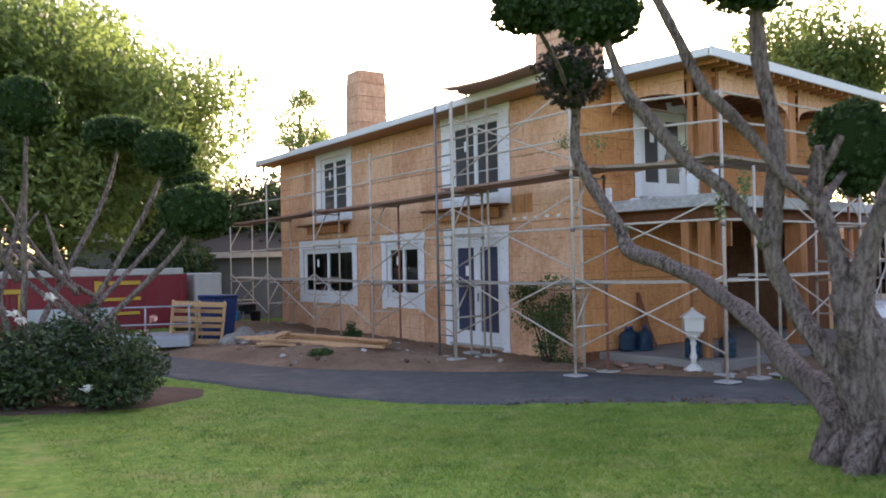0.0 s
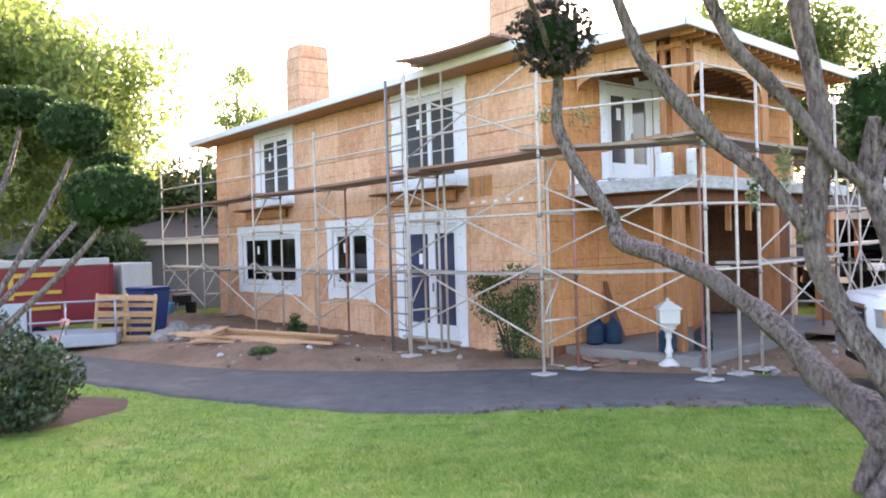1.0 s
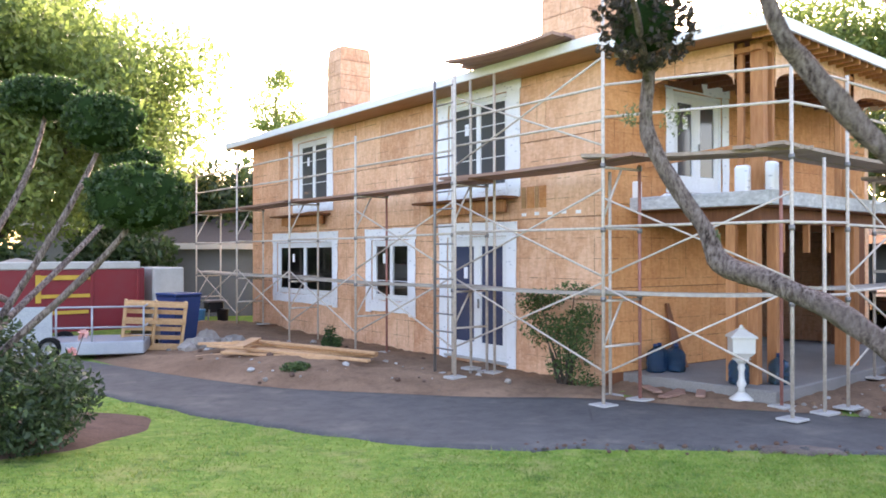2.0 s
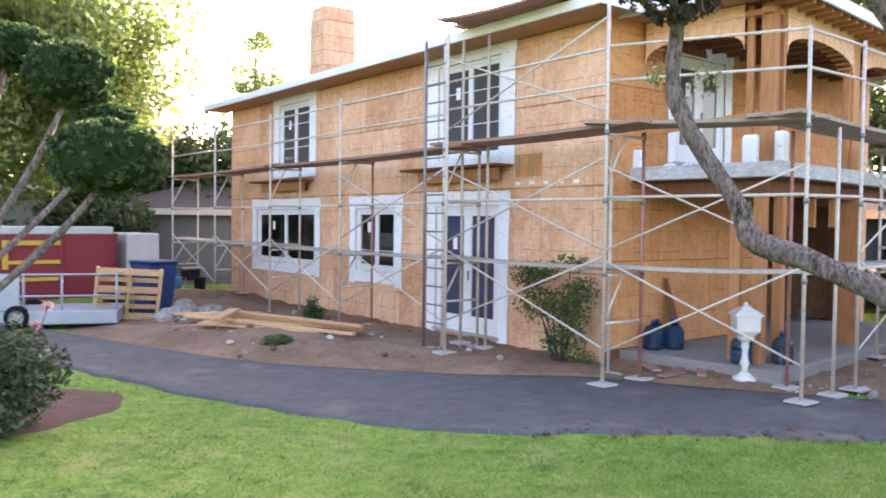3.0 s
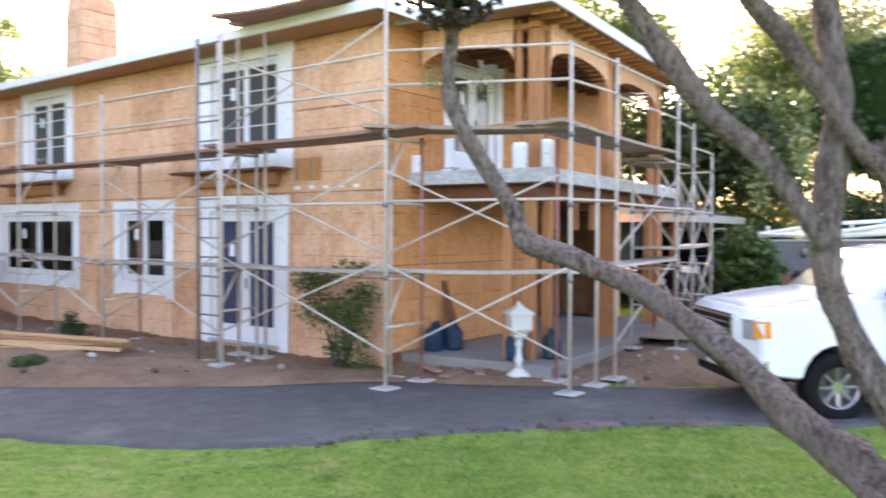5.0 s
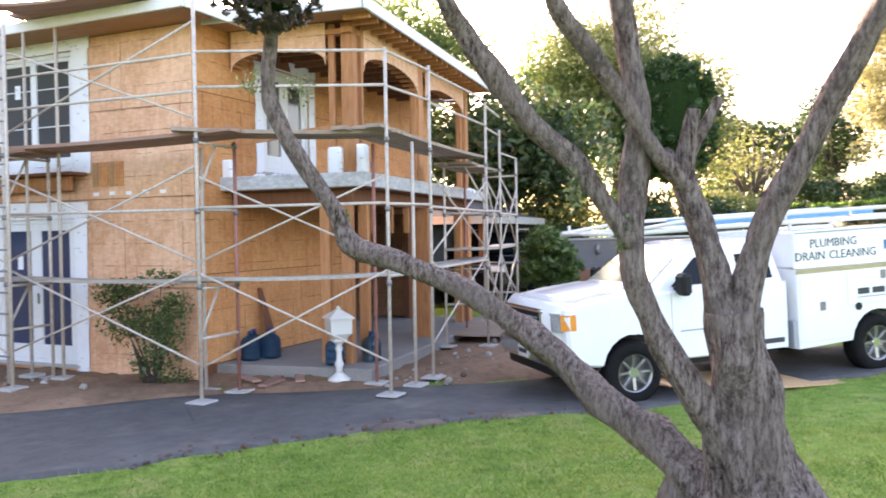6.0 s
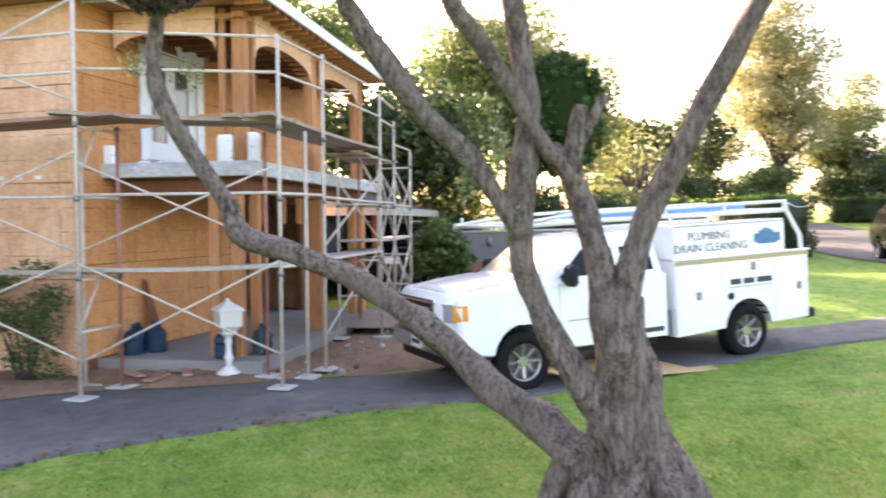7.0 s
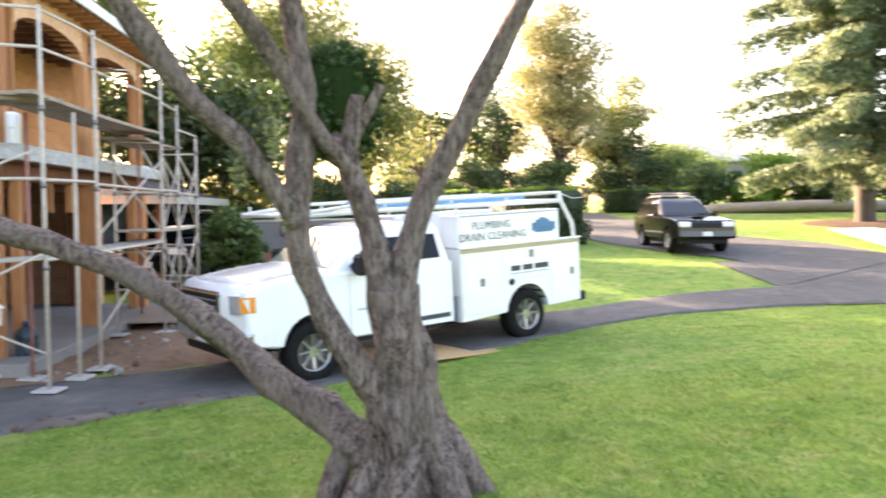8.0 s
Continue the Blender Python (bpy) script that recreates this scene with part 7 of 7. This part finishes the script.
# ---- trees behind ----
def big_tree(name, x, y, trunk_h, trunk_r, crown, n, size, mat, label, seed, limbs=7, droop=0.0, clumps=26, csize=0.26, flat=0.0):
    """A tapered trunk, limbs into the crown, and a crown of many leaves in uneven clumps."""
    z0 = height(x, y)
    t = thing(name, (x, y, z0 - 0.05), label, "tree")
    cx, cy, cz, rx, ry, rz = crown
    r = random.Random(seed)
    part("trunk", limb(Geo(), [(0, 0, 0, trunk_r * 1.35), (0.02, 0.03, 0.5, trunk_r), (cx * 0.3, cy * 0.3, trunk_h * 0.6, trunk_r * 0.85), (cx * 0.6, cy * 0.6, trunk_h, trunk_r * 0.6), (cx, cy, cz + rz * 0.3, trunk_r * 0.2)], seed, 10, 0.2), BARK_FAR, t)
    cl = clump_points(crown, clumps, seed, 0.80, min(rx, ry, rz) * csize * 1.6)
    for i in range(limbs):
        c = cl[i % len(cl)]
        s = r.uniform(0.5, 1.0)
        part("limb", limb(Geo(), [(cx * 0.5 * s, cy * 0.5 * s, trunk_h * s, trunk_r * 0.45), ((cx * 0.5 + c[0]) / 2, (cy * 0.5 + c[1]) / 2, (trunk_h * s + c[2]) / 2 + 0.2, trunk_r * 0.3), (c[0], c[1], c[2], trunk_r * 0.1)], seed + i, 7, 0.2), BARK_FAR, t)
    leaf_part("crown", leaves(cl, n, size, seed, 0.1, flat, droop), mat, t)
    return t


big_tree("broadleaf_tree", 5.2, 26.5, 3.5, 0.35, (0.3, -0.5, 6.6, 5.2, 4.2, 4.6), 100000, 0.105, TREE_GREEN, "tall feathery green tree with sunlit edges", 11, 9, 0.2, 46, 0.3)
big_tree("broadleaf_tree", -1.0, 25.0, 3.5, 0.35, (0.3, -0.5, 6.4, 5.0, 4.2, 4.6), 80000, 0.105, TREE_GREEN, "tall green tree behind the trailer", 12, 9, 0.2, 40, 0.3)
big_tree("broadleaf_tree", 9.4, 30.5, 2.8, 0.25, (0.0, -0.3, 4.6, 2.5, 2.5, 2.7), 34000, 0.08, TREE_GREEN, "light green tree thinning towards the sky", 13, 7, 0.1, 26, 0.3)
big_tree("yellowing_tree", 12.6, 30.0, 2.2, 0.2, (0.0, 0.0, 3.6, 1.8, 1.8, 1.7), 14000, 0.08, TREE_GOLD, "small yellowing tree behind the house end", 14, 6, 0.0, 18, 0.34)
big_tree("slender_tree", 17.2, 34.0, 6.5, 0.18, (0.0, 0.0, 8.2, 1.3, 1.3, 2.2), 3600, 0.085, TREE_GREEN, "thin sparse tree showing above the roof", 15, 6, 0.0, 14, 0.3)
big_tree("slender_tree", 19.5, 36.0, 5.5, 0.18, (0.0, 0.0, 7.2, 1.7, 1.7, 1.5), 4200, 0.085, TREE_GREEN, "thin light tree beyond the roof ridge", 16, 6, 0.0, 12, 0.3)
# two trees added to block the low sun north of the house
big_tree("shading_tree", 17.0, 29.8, 1.6, 0.25, (0, 0, 3.4, 3.4, 3.2, 2.7), 9000, 0.16, TREE_DARK, "dense dark tree added behind the north end of the house to block sun", 17, 6, 0.0, 26, 0.4)
big_tree("shading_tree", 13.9, 28.2, 1.6, 0.22, (0, 0, 2.9, 2.4, 2.2, 2.2), 7000, 0.14, TREE_DARK, "dense dark tree added over the side building to block sun", 18, 6, 0.0, 22, 0.4)
for i, (x, y, rx, rz) in enumerate(((-2.5, 22.5, 2.6, 1.5), (1.5, 23.8, 2.6, 1.5), (5.0, 23.0, 2.4, 1.2), (8.6, 25.5, 1.6, 1.5), (9.6, 27.4, 1.7, 1.8), (-6.5, 21.5, 3, 1.8))):
    big_tree("dark_shrubbery", x, y, 0.8, 0.12, (0, 0, rz, rx, 1.6, rz), 7000, 0.11, TREE_DARK, "dense dark shrubbery behind the trailer", 20 + i, 5, 0.0, 26, 0.3)
# right of the house
big_tree("broadleaf_tree", 24.8, 13.6, 3.5, 0.3, (0.3, 0.0, 6.0, 3.0, 3.0, 3.6), 40000, 0.085, TREE_GREEN, "green leafy tree rising behind the porch", 31, 8, 0.0, 30, 0.3)
big_tree("broadleaf_tree", 25.5, 9.6, 2.0, 0.25, (0.0, 0.0, 3.4, 2.2, 2.2, 2.4), 14000, 0.13, TREE_DARK, "dense dark tree behind the garage", 32, 7, 0.0, 26, 0.36)
big_tree("broadleaf_tree", 31.5, 7.6, 3.8, 0.35, (0.2, 0.0, 6.6, 3.4, 3.4, 3.6), 28000, 0.085, TREE_GOLD, "open-crowned tree with green and golden leaves", 33, 10, 0.0, 34, 0.26)
big_tree("broadleaf_tree", 32.5, 9.2, 3.8, 0.3, (0.0, 0.0, 6.2, 3.0, 3.0, 3.4), 22000, 0.085, TREE_GREEN, "leafy tree turning in autumn", 34, 8, 0.0, 28, 0.26)
for i, (x, y, rx, rz, m) in enumerate(((27.6, 8.6, 1.6, 1.5, TREE_GOLD), (28.3, 6.2, 1.5, 1.4, TREE_DARK), (29.0, 4.2, 1.5, 1.25, TREE_DARK), (26.9, 9.4, 1.3, 1.25, TREE_DARK), (21.0, 7.15, 0.72, 1.05, SHRUB), (24.0, 5.9, 0.8, 0.6, SHRUB), (31.5, 3.4, 1.5, 1.3, TREE_GOLD))):
    big_tree("yard_shrub", x, y, 0.6, 0.08, (0, 0, rz, rx, rx, rz), 6500, 0.085, m, "bushy shrub behind the garden wall", 40 + i, 5, 0.0, 26, 0.3)
big_tree("yellowing_tree", 36.0, 5.9, 2.6, 0.25, (0, 0, 5.0, 2.3, 2.3, 3.2), 15000, 0.10, TREE_GOLD, "green and gold leafy tree behind the clipped hedge", 55, 8, 0.0, 30, 0.28)
big_tree("bare_tree", 42.5, 3.6, 2.0, 0.2, (0, 0, 4.2, 2.6, 2.6, 2.0), 700, 0.10, TREE_GOLD, "twiggy brown tree nearly bare of leaves", 50, 22, 0.0, 26, 0.3)
big_tree("dark_conifer", 60.0, -0.5, 4.0, 0.3, (0, 0, 6.0, 3.0, 3.0, 3.4), 9000, 0.14, TREE_DARK, "dark far conifer with level branches", 51, 9, 0.0, 20, 0.3, 0.7)
big_tree("dark_conifer", 56.0, 4.0, 3.5, 0.3, (0, 0, 4.8, 3.6, 3.6, 2.4), 4500, 0.22, TREE_DARK, "dark far tree behind the truck", 52, 8, 0.0, 22, 0.3)
big_tree("autumn_tree", 49.5, -3.6, 4.0, 0.4, (0, 0, 7.3, 3.6, 3.6, 6.2), 32000, 0.105, TREE_AUTUMN, "tall golden autumn tree glowing in low sun", 53, 9, 0.0, 80, 0.19)
big_tree("autumn_tree", 53.0, -7.4, 3.5, 0.3, (0, 0, 5.4, 2.8, 2.8, 3.6), 12000, 0.11, TREE_GOLD, "thinner yellow tree beside the golden one", 54, 8, 0.0, 22, 0.28)
for i, (x, y, rx, rz) in enumerate(((51.0, -7.6, 2.6, 2.6), (53.5, -10.8, 2.5, 2.4), (49.0, -3.0, 2.6, 1.8), (48.0, 1.0, 2.6, 1.7), (56.0, -13.5, 3.0, 2.2), (46.0, 4.5, 2.5, 1.8))):
    big_tree("dark_shrubbery", x, y, 1.0, 0.15, (0, 0, rz, rx, 2.2, rz), 9000, 0.11, (TREE_DARK, TREE_GREEN, SHRUB)[i % 3], "dense green trees along the street", 60 + i, 5, 0.0, 30, 0.28)
for i, (x, y, rx, rz, m) in enumerate(((47.5, -11.5, 2.4, 1.5, SHRUB), (45.5, -13.5, 1.6, 1.0, HEDGE_LIGHT), (44.5, -16.5, 2.4, 1.6, TREE_DARK), (46.5, -14.8, 2.0, 2.2, HEDGE_LIGHT), (43.5, -20.0, 2.6, 1.8, TREE_DARK))):
    big_tree("garden_shrub", x, y, 0.7, 0.1, (0, 0, rz, rx, rx, rz), 6000, 0.12, m, "rounded garden shrub beyond the street", 70 + i, 5, 0.0, 26, 0.28)


def hedge(name, p, q, w, h, n, size, mat, label, seed):
    """A clipped box hedge: a dense core with leaves standing out of its faces."""
    p, q = Vector(p), Vector(q)
    d = (q - p)
    L = d.length
    t = thing(name, ((p.x + q.x) / 2, (p.y + q.y) / 2, height((p.x + q.x) / 2, (p.y + q.y) / 2) - 0.05), label, "hedge", rz=math.degrees(math.atan2(d.y, d.x)))
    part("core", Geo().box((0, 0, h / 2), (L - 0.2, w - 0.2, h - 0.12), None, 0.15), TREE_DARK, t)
    r = np.random.RandomState(seed)
    cs, top = [], []
    for _ in range(160):
        f = r.randint(0, 4)
        u, v = r.rand() - 0.5, r.rand()
        if f == 0:
            top.append((u * L, (v - 0.5) * w, h, 0.25, 0.2, 0.10))
        elif f == 3:
            cs.append(((0.5 if u > 0 else -0.5) * L, (v - 0.5) * w, h * r.rand(), 0.12, 0.2, 0.25))
        else:
            cs.append((u * L, (0.5 if f == 1 else -0.5) * w, h * v, 0.3, 0.1, 0.25))
    # sides dark, top bright: how sun falls on the hedge is in these colours
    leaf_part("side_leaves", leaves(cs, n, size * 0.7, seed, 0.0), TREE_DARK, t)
    leaf_part("top_leaves", leaves(top, n // 2, size * 0.8, seed, 0.0), mat, t, "top leaves, sunlight put into their brighter green")


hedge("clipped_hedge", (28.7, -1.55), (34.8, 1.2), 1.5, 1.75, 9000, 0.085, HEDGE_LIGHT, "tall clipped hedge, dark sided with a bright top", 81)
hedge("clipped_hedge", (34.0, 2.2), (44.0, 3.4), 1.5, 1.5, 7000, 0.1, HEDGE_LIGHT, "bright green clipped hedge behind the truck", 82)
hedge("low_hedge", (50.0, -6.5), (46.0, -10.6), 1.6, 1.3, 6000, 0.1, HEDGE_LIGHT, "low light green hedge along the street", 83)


# the great drooping conifer
def conifer(x, y, h, spread_r, n, seed):
    z0 = height(x, y)
    t = thing("great_conifer", (x, y, z0 - 0.05), "great conifer with drooping grey-green sprays", "tree")
    part("trunk", limb(Geo(), [(0, 0, 0, 0.5), (0, 0, 0.6, 0.36), (0.05, 0, h * 0.3, 0.3), (0, 0.05, h * 0.7, 0.2), (0, 0, h, 0.05)], seed, 12, 0.2), BARK_FAR, t)
    r = random.Random(seed)
    cs = []
    for i in range(120):
        f = r.random() ** 0.9
        z = 1.6 + (h - 1.9) * f
        L = spread_r * (1 - f * 0.72) * r.uniform(0.6, 1.08)
        a = r.uniform(0, 2 * math.pi)
        pts = []
        for k in range(5):
            s = k / 4
            pts.append((L * s * math.cos(a), L * s * math.sin(a), z + 0.5 * math.sin(s * 1.6) - 0.9 * s * s))
        part("limb", Geo().path(pts, [0.09, 0.07, 0.05, 0.03, 0.012], 5), BARK_FAR, t)
        for k in range(0, 11):
            s = k / 10 * 0.93 + 0.07
            px, py = L * s * math.cos(a), L * s * math.sin(a)
            cs.append((px, py, z + 0.5 * math.sin(s * 1.6) - 0.9 * s * s - 0.12, 0.55, 0.55, 0.18))
            cs.append((px, py, z + 0.5 * math.sin(s * 1.6) - 0.9 * s * s - 0.42, 0.38, 0.38, 0.40))
    leaf_part("sprays", leaves(cs, n, 0.10, seed, 0.0, 0.2, 0.6), NEEDLES, t)


conifer(33.8, -13.4, 15.0, 6.8, 210000, 90)
# cable from the truck's rack to the hedge side pole
single("cable", Geo().path([TRUCK.matrix_basis @ Vector((-4.40, 0.80, 2.09)), (22.0, -0.75, 2.2), (28.8, -2.0, 2.35)], [0.010] * 3, 5), WHITE_METAL, "thin pale cable strung beyond the truck", "cable")


# crumbled edge where the drive meets the lawn
_ce = resample([(7.6, 7.0), (8.44, 6.42), (9.1, 5.86), (10.43, 4.7), (11.2, 3.85)], 60)


def crumb_at(i, v):
    p = _ce[i]
    d = (_ce[min(i + 1, 59)] - _ce[max(i - 1, 0)]).normalized()
    n = Vector((-d.y, d.x))
    f = math.sin(math.pi * i / 59) ** 0.5
    m = noise.noise(Vector((p.x * 1.7, p.y * 1.7, 4.6)))
    w = 0.04 + 0.6 * max(0.0, m + 0.12) * f
    q = p + n * (-0.05 + v * (0.05 + w)) + n * 0.10 * noise.noise(Vector((p.x * 7, p.y * 7, v * 3)))
    return q.x, q.y, -0.06 if v in (0, 1) or m < -0.06 else 0.018 * noise.noise(Vector((q.x * 9, q.y * 9, 1)))


sheet("crumbled_edge", crumb_at, range(60), [0, 0.08, 0.3, 0.5, 0.7, 0.92, 1], RAGGED, "crumbled asphalt and earth along the lawn edge", 0.038)
for i in range(90):
    p = _ce[rr.randrange(60)]
    k = rr.gauss(0.05, 0.12)
    x, y = p.x + k * 0.66 + rr.uniform(-0.05, 0.05), p.y + k * 0.75 + rr.uniform(-0.05, 0.05)
    rock("asphalt_crumb", x, y, height(x, y) + 0.02, rr.uniform(0.01, 0.03), i, MULCH if i % 3 else ASPHALT, "loose dark asphalt crumb at the drive edge", "stone", "asphalt crumbs")


# ---- grass ----
def grass(name, x0, x1, y0, y1, n, size, seed, keep):
    r = np.random.RandomState(seed)
    xs, ys = r.uniform(x0, x1, n), r.uniform(y0, y1, n)
    v = []
    for x, y in zip(xs, ys):
        if not keep(x, y):
            continue
        z = height(x, y)
        a = r.rand() * 6.283
        h = size * (0.5 + r.rand())
        dx, dy = math.cos(a) * 0.006, math.sin(a) * 0.006
        lx, ly = r.normal() * h * 1.3, r.normal() * h * 1.3
        v += [(x - dx, y - dy, z - 0.01), (x + dx, y + dy, z - 0.01), (x + lx, y + ly, z + h)]
    me = bpy.data.meshes.new(name)
    m = len(v) // 3
    me.from_pydata(v, [], [(3 * i, 3 * i + 1, 3 * i + 2) for i in range(m)])
    me.materials.append(GRASS)
    return tagged(new(name, me), "short mown green grass blades on the lawn", "grass", kind="stuff")


def on_lawn(x, y):
    if ((x - 2.75) / 2.4) ** 2 + ((y - 10.4) / 1.6) ** 2 < 1:
        return False
    return lawn_side(x, y) > 0.02 + 0.10 * noise.noise(Vector((x * 3, y * 3, 1)))


grass("lawn_grass", 2.5, 16.5, -6.0, 12.0, 170000, 0.026, 3, on_lawn)
def on_near_lawn(x, y):
    """The taller grass thins out towards the borders of its stretch."""
    inside = min(x - 2.6, 12.0 - x, y + 4.5, 8.0 - y)
    return (math.sin(x * 127.1 + y * 311.7) * 43758.5) % 1.0 < smoothstep(0.0, 3.2, inside) and on_lawn(x, y)


grass("near_grass", 2.6, 12.0, -4.5, 8.0, 170000, 0.030, 5, on_near_lawn)


# ---- sheathing boards of the walls ----
panels_y(wall_front, WX + 0.014, (Y0, Y1, 0.02, EAVE), OPENINGS, 2.44, 1.22)
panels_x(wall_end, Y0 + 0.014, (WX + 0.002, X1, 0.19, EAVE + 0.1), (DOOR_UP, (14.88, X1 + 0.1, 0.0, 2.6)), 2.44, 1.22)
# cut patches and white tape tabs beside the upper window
for y, w, mat in ((10.82, 0.10, SOFFIT), (10.66, 0.16, OSB_DARKENED), (10.52, 0.08, SOFFIT), (10.38, 0.15, OSB_DARKENED)):
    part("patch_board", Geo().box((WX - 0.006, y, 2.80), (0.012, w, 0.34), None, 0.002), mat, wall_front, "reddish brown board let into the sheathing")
for i in range(5):
    part("tape_tab", Geo().box((WX - 0.004, 10.82 - i * 0.30, 2.53 + 0.008 * (i % 2)), (0.008, 0.10, 0.05), None, 0.001), WRAP, wall_front, "small white tape tab")
